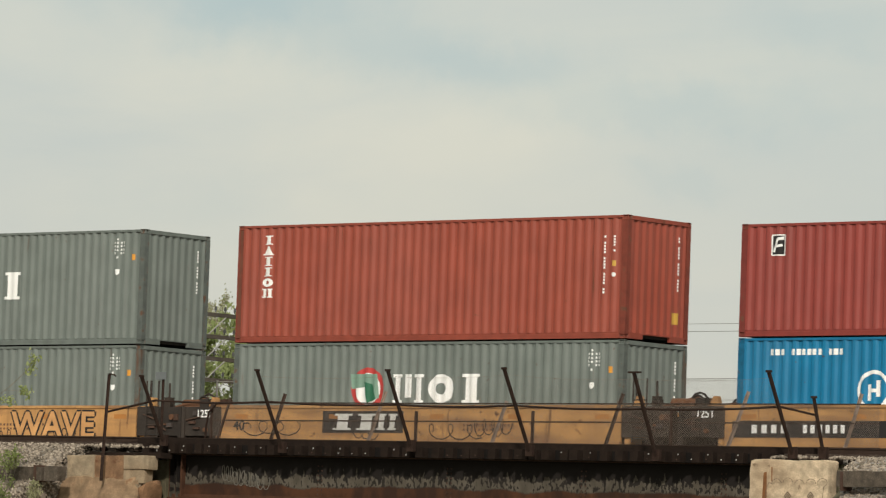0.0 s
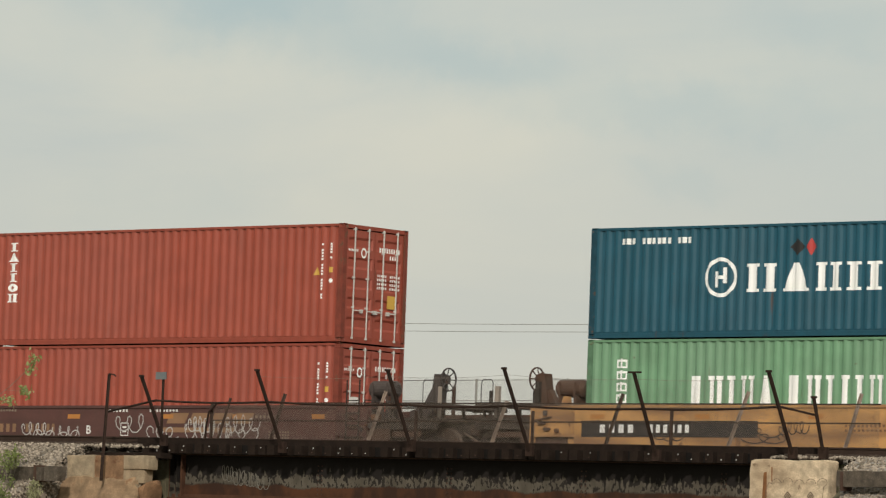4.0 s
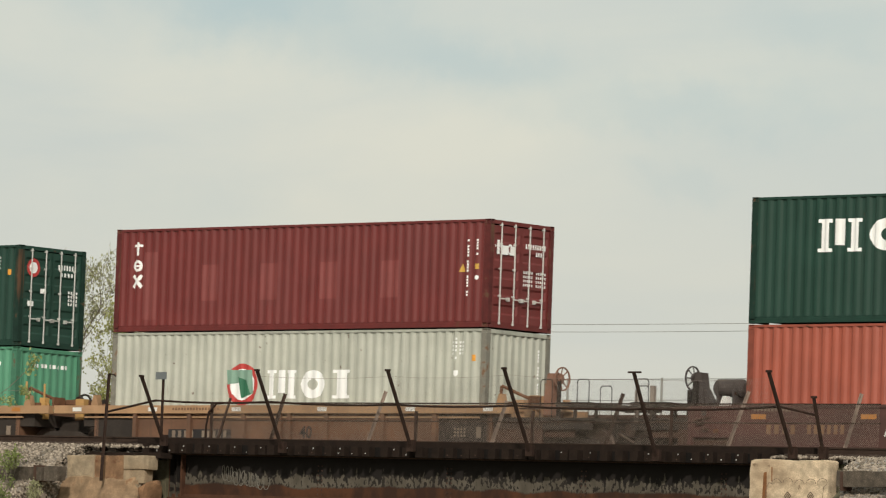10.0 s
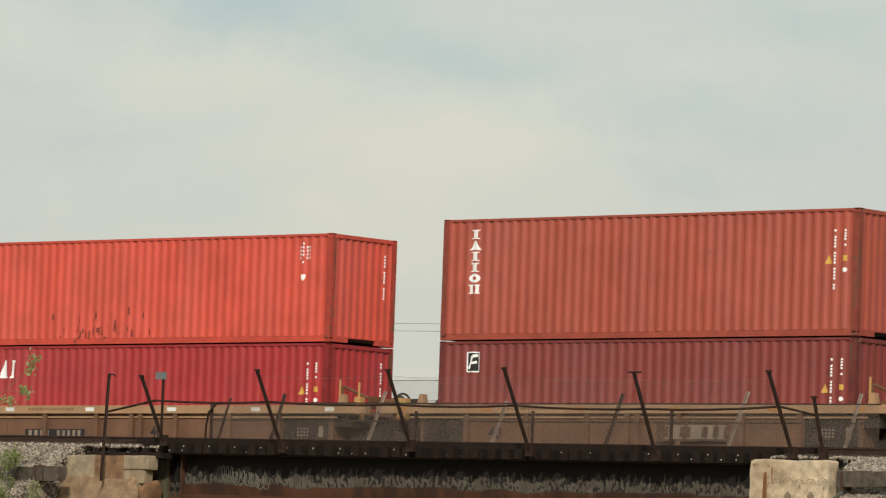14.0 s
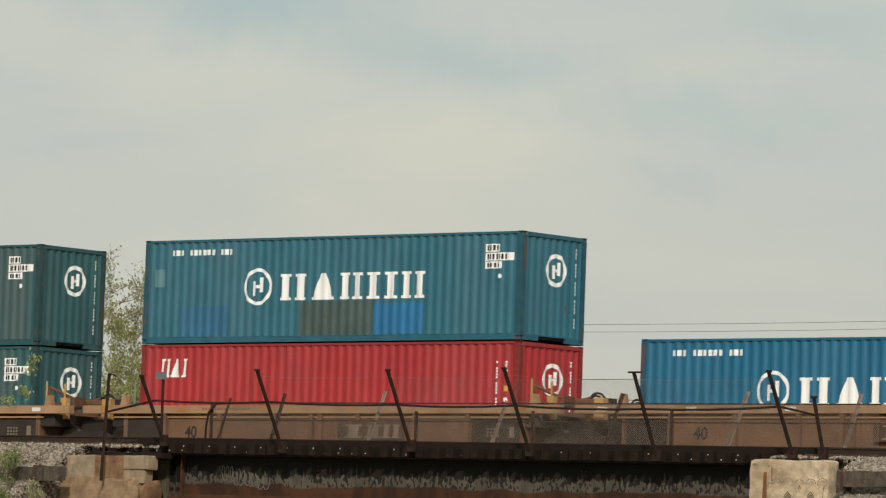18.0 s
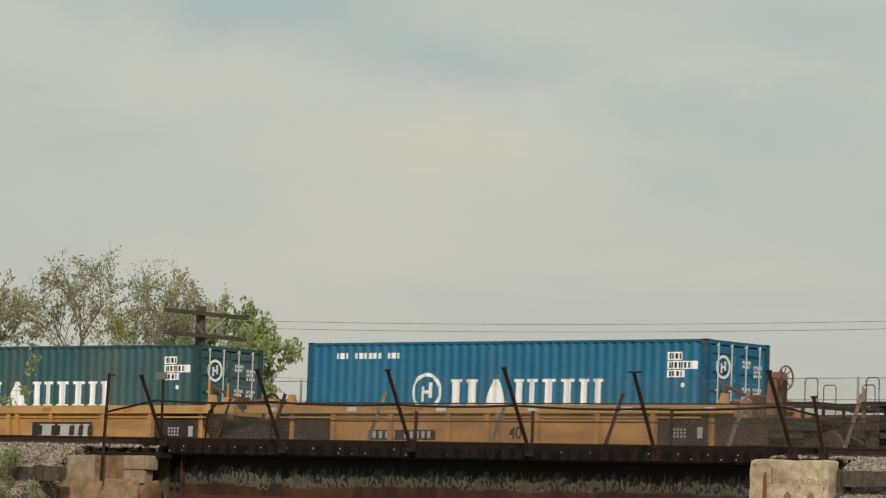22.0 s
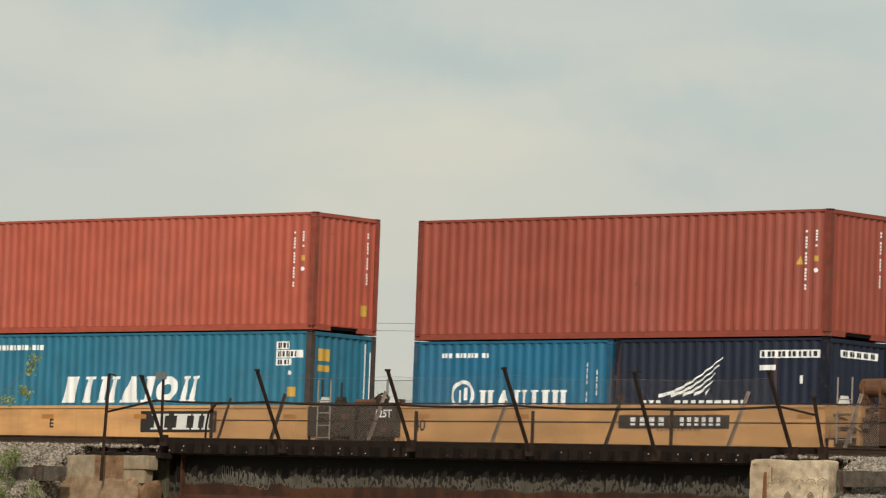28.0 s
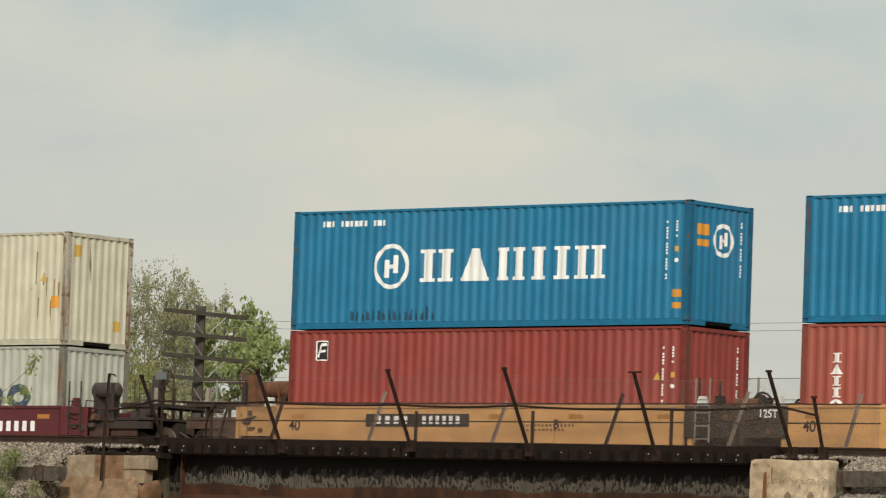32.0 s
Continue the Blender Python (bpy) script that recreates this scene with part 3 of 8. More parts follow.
def marks_blue_flag(c, L, H, doors, u=4.85, v=0.90, w=2.41, h=0.99):
    on_side(c, "flag", [rect(u, u + w, v, v + h)], WHITE, L, ("fw", H, u), 0.004, "white flag with two blue fields")
    on_side(c, "flag_field", [rect(u + 0.03, u + w * 0.335, v + 0.02, v + h - 0.02), rect(u + w * 0.665, u + w - 0.03, v + 0.02, v + h - 0.02)], SIGNBLUE, L, ("fb", H, u), 0.008)
    q, t = 0.27 * h, 0.73 * h
    on_side(c, "flag_letters", word(u, v + q, v + t, [("m", 0.06 * w, 0.22 * w), ("1", 0.74 * w, 0.14 * w)]), WHITE, L, ("fl", H, u), 0.012)
    on_side(c, "flag_letters", word(u, v + q, v + t, [("o", 0.40 * w, 0.20 * w)]), SIGNBLUE, L, ("fo", H, u), 0.008)


def marks_tall_letters(c, L, H, doors):
    """Two tall narrow words low on the side and four squares at the tail end, as plain shapes."""
    p = []
    for u0, kinds in ((3.05, "o212a"), (5.82, "o21112o")):
        pos = u0
        for k in kinds:
            wd = 0.40 if k != "1" else 0.3
            p += word(pos, 0.9, 1.73, [("x" if k == "o" else k, 0.0, 0.26 if k == "o" else wd)])
            pos += wd + 0.105
    on_side(c, "name_marking", p, WHITE, L, ("tall", H))
    z = []
    for k in range(4):
        v = 2.12 - 0.27 * k
        z += [rect(0.86, 1.16, v - 0.05, v), rect(0.86, 1.16, v - 0.2, v - 0.16), rect(0.98, 1.04, v - 0.2, v + 0.02), rect(0.86, 0.90, v - 0.16, v - 0.05), rect(1.12, 1.16, v - 0.16, v - 0.05)]
    on_side(c, "character_marking", z, WHITE, L, ("zh", H))
    on_side(c, "serial_marking", row_bars(11.05, 11.62, 2.10, 2.20, 9) + row_bars(11.3, 11.6, 1.95, 2.03, 3), WHITE, L, ("ts", H))
    on_side(c, "badge", [rect(11.48, 11.58, 1.6, 1.74)], WHITE, L, ("tb", H))
    on_end(c, "serial_marking", row_bars(-0.6, 0.75, H - 0.5, H - 0.4, 9), WHITE, L, ("te", H), doors)


def marks_three_vertical(c, L, H, doors):
    """Three upright characters down the tail end, as plain shapes."""
    p, t = [], H - 0.33
    p += [rect(0.69, 0.78, t - 0.34, t), rect(0.60, 0.88, t - 0.12, t - 0.06)]
    p += ring(0.74, t - 0.60, 0.15, 0.07, 16) + [rect(0.64, 0.84, t - 0.63, t - 0.58)]
    p += stroke([(0.60, t - 1.14), (0.88, t - 0.84)], 0.09) + stroke([(0.60, t - 0.84), (0.88, t - 1.14)], 0.09)
    on_side(c, "name_marking", p, WHITE, L, ("tx", H))
    on_end(c, "name_marking", [rect(-0.92, -0.82, H - 0.82, H - 0.48), rect(-0.74, -0.5, H - 0.82, H - 0.6), rect(-0.42, -0.24, H - 0.82, H - 0.6)], WHITE, L, ("txe", H), doors)


def marks_small_word(c, L, H, doors, u=0.64, v=1.77):
    p = word(u, v, v + 0.46, [("2", 0.0, 0.30), ("a", 0.36, 0.30), ("1", 0.70, 0.2)], 0.12)
    on_side(c, "name_marking", p, WHITE, L, ("cai", H, u, v))


def marks_square_badge(c, L, H, doors):
    on_side(c, "badge", [rect(0.84, 1.22, H - 0.74, H - 0.26)], INK, L, ("fq", H), label="dark square badge with white figure")
    on_side(c, "badge_figure", stroke([(0.90, H - 0.66), (1.02, H - 0.36), (1.18, H - 0.34)], 0.07) + stroke([(0.98, H - 0.53), (1.14, H - 0.50)], 0.06) + stroke([(0.85, H - 0.73), (1.21, H - 0.73), (1.21, H - 0.27), (0.85, H - 0.27), (0.85, H - 0.73)], 0.03), WHITE, L, ("fqf", H), 0.008)


def marks_patches(c, L, H, doors):
    on_side(c, "repair_patch", [rect(7.58, 9.13, 0.18, 0.93)], PATCHBLUE, L, ("pb", H), 0.002, "blue repainted patch")
    on_side(c, "repair_patch", [rect(1.3, 2.85, 0.18, 0.92)], mat("faded_blue_touch_up", (0.028, 0.135, 0.245), 0.5, var=0.15, fade=0.3), L, ("pf", H), 0.002, "faded blue repainted patch")
    on_side(c, "repair_patch", [rect(0.32, 0.68, 1.42, 1.86)], mat("pale_teal_touch_up", (0.11, 0.23, 0.27), 0.5, var=0.15), L, ("pp", H), 0.002, "pale teal repainted patch")
    on_side(c, "repair_patch", [rect(5.19, 7.56, 0.17, 1.0)], PATCHDARK, L, ("pd", H), 0.002, "dark repainted patch")


def marks_patches_low(c, L, H, doors):
    on_side(c, "repair_patch", [rect(5.36, 6.93, 0.18, 0.62), rect(0.94, 1.62, 0.18, 1.0), rect(5.2, 5.7, 0.98, 1.45), rect(2.5, 2.75, 0.2, 0.7)], PATCHBLUE, L, ("pl", H), 0.002, "blue repainted patch")
    on_side(c, "sticker", [rect(11.30, 11.72, 1.50, 1.68), rect(11.30, 11.72, 1.24, 1.38)], YELLOWST, L, ("ply", H))
    on_end(c, "sticker", [rect(-0.88, -0.42, H - 0.72, H - 0.45), rect(-0.88, -0.42, H - 0.95, H - 0.8)], YELLOWST, L, ("plye", H), doors)


FRAME_OF, POST_OF = {}, {}          # the worn coats on rails and on posts


# how each paint looks in the hazy sun
def paint(name, r, g, b, k=1.0, **more):
    lin = [((c / 255 + 0.055) / 1.055) ** 2.4 if c > 10 else c / 255 / 12.92 for c in (r, g, b)]
    args = dict(var=0.11, streak=0.2, rust=0.05, rough=0.5, fade=0.22, runs=0.12)
    args.update(more)
    rough = args.pop("rough")
    FRAME_OF[name] = mat(name + "_on_frame", tuple(min(0.8, c * k * 0.86) for c in lin), rough + 0.1, var=0.2, scale=4, rust=0.16, runs=0.2)
    POST_OF[name] = mat(name + "_on_posts", tuple(min(0.8, c * k * 0.66) for c in lin), rough + 0.15, var=0.3, scale=5, rust=0.40, runs=0.9, rust_color=(0.12, 0.06, 0.034))
    return mat(name, tuple(min(0.85, c * k) for c in lin), rough, **args)


P_TRITON = paint("oxide_red_container_paint", 155, 74, 57)
P_TRITON2 = paint("bright_oxide_container_paint", 180, 87, 67)
P_DULLRED = paint("faded_red_container_paint", 161, 83, 69, fade=0.45, runs=0.25)
P_TRITON3 = paint("warm_oxide_container_paint", 169, 79, 62)
P_RED2 = paint("brick_red_container_paint", 148, 63, 55)
P_ORANGE = paint("orange_red_container_paint", 208, 81, 64, dirt=0.15)
P_SALMON = paint("faded_orange_container_paint", 162, 84, 66)
P_CRIMSON = paint("crimson_container_paint", 170, 46, 50)
P_CHERRY = paint("cherry_red_container_paint", 166, 48, 50)
P_MAROON = paint("maroon_container_paint", 132, 59, 54)
P_DMAROON = paint("dark_maroon_container_paint", 112, 44, 42)
P_TEX = paint("weathered_maroon_container_paint", 136, 62, 57, dirt=0.2)
P_GREY = paint("grey_green_container_paint", 116, 124, 119)
P_LGREY = paint("light_grey_container_paint", 126, 132, 124)
P_PALE = paint("pale_grey_container_paint", 183, 184, 172, streak=0.3, rust=0.12)
P_CREAM = paint("cream_container_paint", 220, 210, 193, streak=0.22, rust=0.06, rust_color=(0.2, 0.15, 0.10), runs=0.2)
P_CREAM2 = paint("dull_cream_container_paint", 206, 201, 178, streak=0.25, runs=0.3)
P_DGREEN = paint("dark_green_container_paint", 38, 67, 57)
P_MINT = paint("faded_mint_container_paint", 112, 154, 120, dirt=0.25, fade=0.4)
P_SEA = paint("sea_green_container_paint", 84, 146, 116)
P_CAPITAL = paint("leaf_green_container_paint", 66, 106, 68, streak=0.3, dirt=0.15, runs=0.2)
P_NAVYTEAL = paint("deep_teal_container_paint", 27, 82, 100)
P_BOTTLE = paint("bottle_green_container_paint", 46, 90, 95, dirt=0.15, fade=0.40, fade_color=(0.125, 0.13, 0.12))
P_TEALG = paint("teal_container_paint", 44, 105, 124, fade=0.4)
P_TEAL = paint("bright_teal_container_paint", 66, 149, 171, fade=0.35)
P_TEAL2 = paint("worn_teal_container_paint", 36, 108, 136)
P_BLUE = paint("ocean_blue_container_paint", 27, 116, 152)
P_BLUE2 = paint("clear_blue_container_paint", 25, 119, 160)
P_BRIGHT = paint("bright_blue_container_paint", 10, 118, 162)
P_STEEL = paint("steel_blue_container_paint", 25, 105, 140)
P_NAVY = paint("navy_container_paint", 38, 44, 60)
P_SENA = paint("turquoise_container_paint", 38, 113, 140)
RUSTCREAM = mat("rust_stained_cream_frame", (0.50, 0.46, 0.37), 0.7, var=0.3, scale=5, rust=0.66, rust_color=(0.16, 0.09, 0.055), runs=1.5)
RUSTGREY = mat("rust_stained_grey_frame", (0.22, 0.21, 0.175), 0.7, var=0.3, scale=5, rust=0.45, rust_color=(0.17, 0.08, 0.035), runs=1.1)
DARKFRAME = mat("grimy_dark_frame", (0.07, 0.055, 0.05), 0.7, var=0.3, scale=5, rust=0.3)

HC, STD = 2.896, 2.591
WELL_Z = 0.32


def K(H, paint_, label, marks=(), doors=False, L=12.192, dx=0.0, frame_=None):
    return dict(H=H, paint=paint_, label=label, marks=marks, doors=doors, L=L, dx=dx, edging=frame_)


def stack(x, *layers):
    """Containers one above the other in the well that starts at x; a layer may be a list of short ones in a row."""
    z = WELL_Z
    for layer in layers:
        row = layer if isinstance(layer, list) else [layer]
        for k in row:
            c = container(x + k["dx"], z, k["L"], k["H"], k["paint"], k["label"], k["doors"], k["edging"])
            for m in k["marks"]:
                f, more = (m, {}) if callable(m) else (m[0], m[1])
                f(c, k["L"], k["H"], k["doors"], **more)
        z += row[0]["H"] + 0.025


V6, COLS, WARN, ESTK = marks_vertical_serif, marks_serial_columns, marks_warning, marks_end_sticker
RND, REND, SIX, SBLK, HAZ = marks_round_logo, marks_round_end, marks_six_letters, marks_serial_block, marks_hazard
LW, S3, FLAG, TALL, TX, CW, SQ = marks_logo_word, marks_serial_three, marks_blue_flag, marks_tall_letters, marks_three_vertical, marks_small_word, marks_square_badge
BIG = dict(big=True)


def marks_slanted_word(c, L, H, doors):
    on_side(c, "name_marking", word(3.83, 1.14, 1.80, [("x", 0.0, 0.42), ("1", 0.62, 0.42), ("2", 1.20, 0.62), ("a", 1.98, 0.62), ("1", 2.66, 0.5), ("o", 3.18, 0.68), ("2", 4.02, 0.52)], 0.25), WHITE, L, ("sen",), label="slanted white word as plain shapes")
    on_side(c, "web_address", word(0, H - 0.41, H - 0.28, [("x", 0.96 + 0.135 * k, 0.1) for k in range(16) if k not in (3, 12)]), WHITE, L, ("senu",))
    on_side(c, "sticker", [rect(11.42, 11.72, 1.28, 1.52)], YELLOWST, L, ("seny",))
    on_end(c, "sticker", [rect(-0.9, -0.5, H - 0.72, H - 0.42), rect(-0.9, -0.5, H - 0.98, H - 0.82)], YELLOWST, L, ("senye",), doors)
    on_end(c, "edge_stripe", [rect(0.80, 0.86, 0.4, H - 0.2), rect(1.02, 1.045, 0.7, H - 0.4)], WHITE, L, ("sens",), doors)


def marks_serif_word(c, L, H, doors):
    on_side(c, "name_marking", word(4.9, 1.62, 2.10, [("o", 0, 0.32), ("a", 0.36, 0.36), ("2", 0.75, 0.26), ("1", 1.03, 0.2), ("1", 1.26, 0.32), ("a", 1.62, 0.36), ("1", 2.02, 0.28)]), WHITE, L, ("cap",))
    on_side(c, "underline", [rect(5.1, 7.3, 1.42, 1.47)], mat("faded_red_marking", (0.30, 0.10, 0.07), 0.7, var=0.3, dirt=0.3), L, ("capu",), 0.006)
    on_side(c, "repair_patch", [rect(10.35, 11.1, 0.2, 1.25), rect(11.1, 11.62, 0.2, 1.0), rect(7.9, 8.3, 0.2, 0.48), rect(9.0, 9.45, 0.2, 0.42)], mat("dull_green_touch_up", (0.035, 0.085, 0.055), 0.55, var=0.2, dirt=0.2), L, ("capp",), 0.002, "darker repainted patch")
    rng = random.Random(31)
    soot = [[(6.35 + 0.17 * k, 0.18), (6.49 + 0.17 * k, 0.18), (6.46 + 0.17 * k, rng.uniform(1.3, 2.4)), (6.38 + 0.17 * k, rng.uniform(1.3, 2.4))] for k in range(8)]
    on_side(c, "grime_streaks", soot, mat("brown_grime_on_green", (0.060, 0.066, 0.040), 0.8, var=0.5, scale=4), L, ("capg",), 0.003, "brown grime running down the side")
    dark = [[(u, 0.2), (u + 0.06, 0.2), (u + 0.05, h), (u + 0.01, h)] for u, h in ((2.9, 0.7), (4.0, 0.5), (5.1, 0.9), (8.6, 1.1), (9.7, 2.2), (9.9, 1.5), (10.1, 1.0))]
    on_side(c, "grime_streaks", dark, mat("brown_grime_on_green", ()), L, ("caph",), 0.003)
    on_end(c, "name_marking", row_bars(-0.25, 0.5, H - 1.45, H - 1.37, 8), WHITE, L, ("cape",), doors)


def marks_cream_patch(c, L, H, doors):
    """Flaking cream paint: dabs along the foot, a large bare spot amidships, long runs, and a bare end wall."""
    rnd = random.Random(5)
    bare = mat("bare_primer", (0.19, 0.155, 0.11), 0.85, var=0.45, scale=7, rust=0.35, rust_color=(0.13, 0.075, 0.04))
    p = []
    used = []

    def dab(u, v, w, h):
        if any(a - 0.008 < u + w and u < b + 0.008 and e - 0.01 < v + h and v < f + 0.01 for a, b, e, f in used):
            return
        used.append((u, u + w, v, v + h))
        n = 5
        left = [(u + w * rnd.uniform(0.0, 0.3), v + h * k / n) for k in range(n + 1)]
        right = [(u + w * rnd.uniform(0.7, 1.0), v + h * k / n) for k in range(n + 1)]
        for k in range(n):
            p.append([left[k], right[k], right[k + 1], left[k + 1]])
    for u, v, w, h in ((2.40, 0.30, 0.08, 1.05), (2.36, 1.36, 0.17, 0.46), (2.30, 1.84, 0.09, 0.34), (6.88, 0.20, 0.09, 1.05), (6.84, 1.27, 0.14, 0.85), (5.58, 0.72, 0.11, 0.30), (5.72, 0.74, 0.22, 0.52), (5.95, 0.62, 0.16, 0.50), (5.75, 0.30, 0.11, 0.43), (5.90, 0.22, 0.15, 0.39), (6.12, 0.62, 0.14, 0.40), (6.08, 0.20, 0.08, 0.24), (6.40, 2.16, 0.13, 0.32), (6.46, 1.45, 0.08, 0.52), (5.22, 1.06, 0.10, 0.18), (5.40, 1.80, 0.10, 0.22), (5.42, 1.20, 0.06, 0.30), (0.26, 0.30, 0.22, 0.36), (0.30, 0.16, 0.30, 0.13), (4.86, 0.16, 0.20, 0.32), (5.09, 0.16, 0.16, 0.46), (3.72, 0.18, 0.19, 0.30), (9.82, 0.18, 0.16, 0.75)):
        dab(u, v, w, h)
    for lo, hi, n, top in ((4.5, 5.6, 26, 0.62), (1.1, 1.9, 12, 0.5), (3.7, 4.1, 4, 0.35), (8.9, 9.8, 7, 0.32), (6.1, 7.6, 9, 0.45), (2.0, 3.6, 5, 0.25), (10.2, 11.9, 6, 0.5)):
        for k in range(n):
            dab(rnd.uniform(lo, hi), rnd.choice((0.16, 0.16, 0.24)), rnd.uniform(0.03, 0.10), rnd.uniform(0.08, top))
    on_side(c, "worn_patch", p, bare, L, ("cream", H), 0.003, "bare patches where the paint has gone")
    ghost = mat("ghost_lettering", (0.30, 0.29, 0.22), 0.8, var=0.3, scale=8)
    on_side(c, "faded_lettering", word(0.78, 1.80, 2.10, [("x", 0.0, 0.16), ("1", 0.2, 0.2), ("2", 0.42, 0.25), ("2", 0.70, 0.25)], 0.1), ghost, L, ("creamz", H), 0.004)
    on_side(c, "serial_marking", row_bars(11.05, 11.3, 2.16, 2.24, 4) + row_bars(11.05, 11.6, 1.98, 2.06, 7) + row_bars(11.05, 11.3, 1.80, 1.88, 3) + [rect(11.2, 11.3, 1.5, 1.66)], ghost, L, ("creams", H), 0.004)
    e = []
    for k in range(10):
        u = -0.96 + 0.2 * k
        if k in (0, 2, 3) and not doors:
            e.append([(u, 0.2), (u + 0.06, 0.2), (u + 0.05, rnd.uniform(0.5, 1.3)), (u + 0.01, rnd.uniform(0.4, 1.0))])
            continue
        top = rnd.uniform(1.55, 2.25)
        e.append([(u, rnd.uniform(0.2, 0.5)), (u + rnd.uniform(0.13, 0.18), 0.2), (u + 0.17, top), (u + 0.06, top + rnd.uniform(0.0, 0.16))])
    on_end(c, "worn_patch", e, bare, L, ("creame", H), doors, 0.003, "large bare areas on the end wall")


def marks_gold_letters(c, L, H, doors):
    p, t = [], H - 0.42
    for k in range(4):
        v = t - 0.45 * k
        p += [rect(0.58, 0.66, v - 0.38, v), rect(0.66, 0.90, v - 0.38, v - 0.30), rect(0.82, 0.90, v - 0.30, v - (0.2 if k == 0 else 0.08))] + ([] if k == 2 else [rect(0.66, 0.90, v - 0.08, v)])
    on_side(c, "name_marking", p, GOLDST, L, ("gold", H))
    on_side(c, "serial_marking", row_bars(11.1, 11.45, H - 0.45, H - 0.35, 4) + row_bars(11.1, 11.7, H - 0.62, H - 0.52, 7) + row_bars(11.1, 11.4, H - 0.79, H - 0.69, 3), WHITE, L, ("golds", H))
    on_side(c, "warning_sign", [[(11.42, H - 1.28), (11.64, H - 1.28), (11.53, H - 1.05)], rect(11.8, 11.95, H - 1.22, H - 1.05)], YELLOWST, L, ("goldw", H))
    on_end(c, "sticker", [rect(-0.86, -0.55, H - 0.7, H - 0.38)], YELLOWST, L, ("goldy", H), doors)
    on_end(c, "edge_stripe", [rect(0.82, 0.86, 0.5, H - 0.4)], WHITE, L, ("golde", H), doors)


def marks_faded_blocks(c, L, H, doors):
    on_side(c, "faded_patch", [rect(1.0 + 1.95 * k, 1.55 + 1.95 * k, 0.75, 1.65) for k in range(1, 5)] + [rect(0.95, 1.4, 0.3, 2.0)], mat("faded_maroon_patch", (0.215, 0.050, 0.046), 0.55, var=0.1), L, ("fade", H), 0.002)


def marks_wing(c, L, H, doors):
    """A spread wing of five tapering feathers over a small word, as plain shapes."""
    p = []
    for k in range(5):
        a, end, rise = 1.30 + 0.34 * k, 3.10 - 0.09 * k, 0.88 - 0.19 * k
        pts = []
        for q in range(7):
            t = q / 6
            pts.append((a + (end - a) * t, 1.27 + 0.012 * k + rise * t ** 1.5, 0.085 * (1 - 0.65 * t)))
        for (u0, v0, w0), (u1, v1, w1) in zip(pts, pts[1:]):
            p.append([(u0, v0 - w0 / 2), (u1, v1 - w1 / 2), (u1, v1 + w1 / 2), (u0, v0 + w0 / 2)])
    on_side(c, "wing_logo", p, WHITE, L, ("wing",))
    on_side(c, "name_marking", word(0.8, 0.98, 1.17, [("x", 0.0, 0.13), ("1", 0.2, 0.17), ("x", 0.42, 0.13)] + [("x", 0.95 + 0.235 * k, 0.17) for k in range(9)]), WHITE, L, ("wingw",))
    on_side(c, "serial_marking", [rect(4.15, 5.86, H - 0.46, H - 0.28), rect(4.15, 4.62, H - 0.74, H - 0.62), rect(5.3, 5.40, H - 1.05, H - 0.86)], WHITE, L, ("wings",))
    on_side(c, "serial_ink", row_bars(4.2, 5.8, H - 0.43, H - 0.31, 11), INK, L, ("wingf",), 0.008)
    on_end(c, "serial_marking", [rect(-0.62, 0.8, H - 0.42, H - 0.25)], WHITE, L, ("winge",), doors)
    on_end(c, "serial_ink", row_bars(-0.58, 0.76, H - 0.39, H - 0.28, 10), INK, L, ("wingg",), doors, 0.008)


def marks_short_six(c, L, H, doors):
    on_side(c, "round_logo", ring(1.55, 1.30, 0.36, 0.09, 24) + [rect(1.42, 1.5, 1.12, 1.42), rect(1.6, 1.68, 1.18, 1.48)], WHITE, L, ("s6r",))
    on_side(c, "name_marking", word(0, 0.98, 1.42, [("2", 2.08, 0.42), ("a", 2.6, 0.42), ("2", 3.12, 0.40), ("1", 3.58, 0.3), ("1", 3.92, 0.3), ("2", 4.28, 0.42)]), WHITE, L, ("s6",))
    on_side(c, "web_address", word(0, H - 0.40, H - 0.29, [("x", 0.85 + 0.115 * k, 0.085) for k in range(13) if k not in (3, 10)]), WHITE, L, ("s6u",))
    on_side(c, "serial_marking", squares(5.3, 0.6, H - 0.5, 11, 0.06) + squares(5.6, H - 1.3, H - 0.5, 5, 0.06) + [disc(5.55, 0.98, 0.08, 8)], WHITE, L, ("s6s",))


def marks_twenty(c, L, H, doors, letters=False):
    on_side(c, "serial_marking", squares(L - 0.8, 0.9, H - 0.35, 16, 0.035) + squares(L - 0.5, H - 0.9, H - 0.35, 6, 0.035), WHITE, L, ("tw",))
    if letters:
        p, top = [], H - 0.28
        for k, kind in enumerate("1a11o2"):
            p += word(0.85, top - k * 0.27 - 0.22, top - k * 0.27, [(kind, 0.0, 0.34)])
        on_side(c, "name_marking", p, WHITE, L, ("twl",))
    if doors:
        COLS(c, L, H, True, stickers=False)


def marks_length_plate(c, L, H, doors):
    on_side(c, "length_plate", [rect(0.26, 0.70, H - 0.84, H - 0.36)], ORANGE, L, ("len",), 0.006, "orange plate with black figures 45")
    on_side(c, "length_figures", moved(letter_mesh("45", 0.40), 0.27, H - 0.74), INK, L, ("lenf",), 0.010)


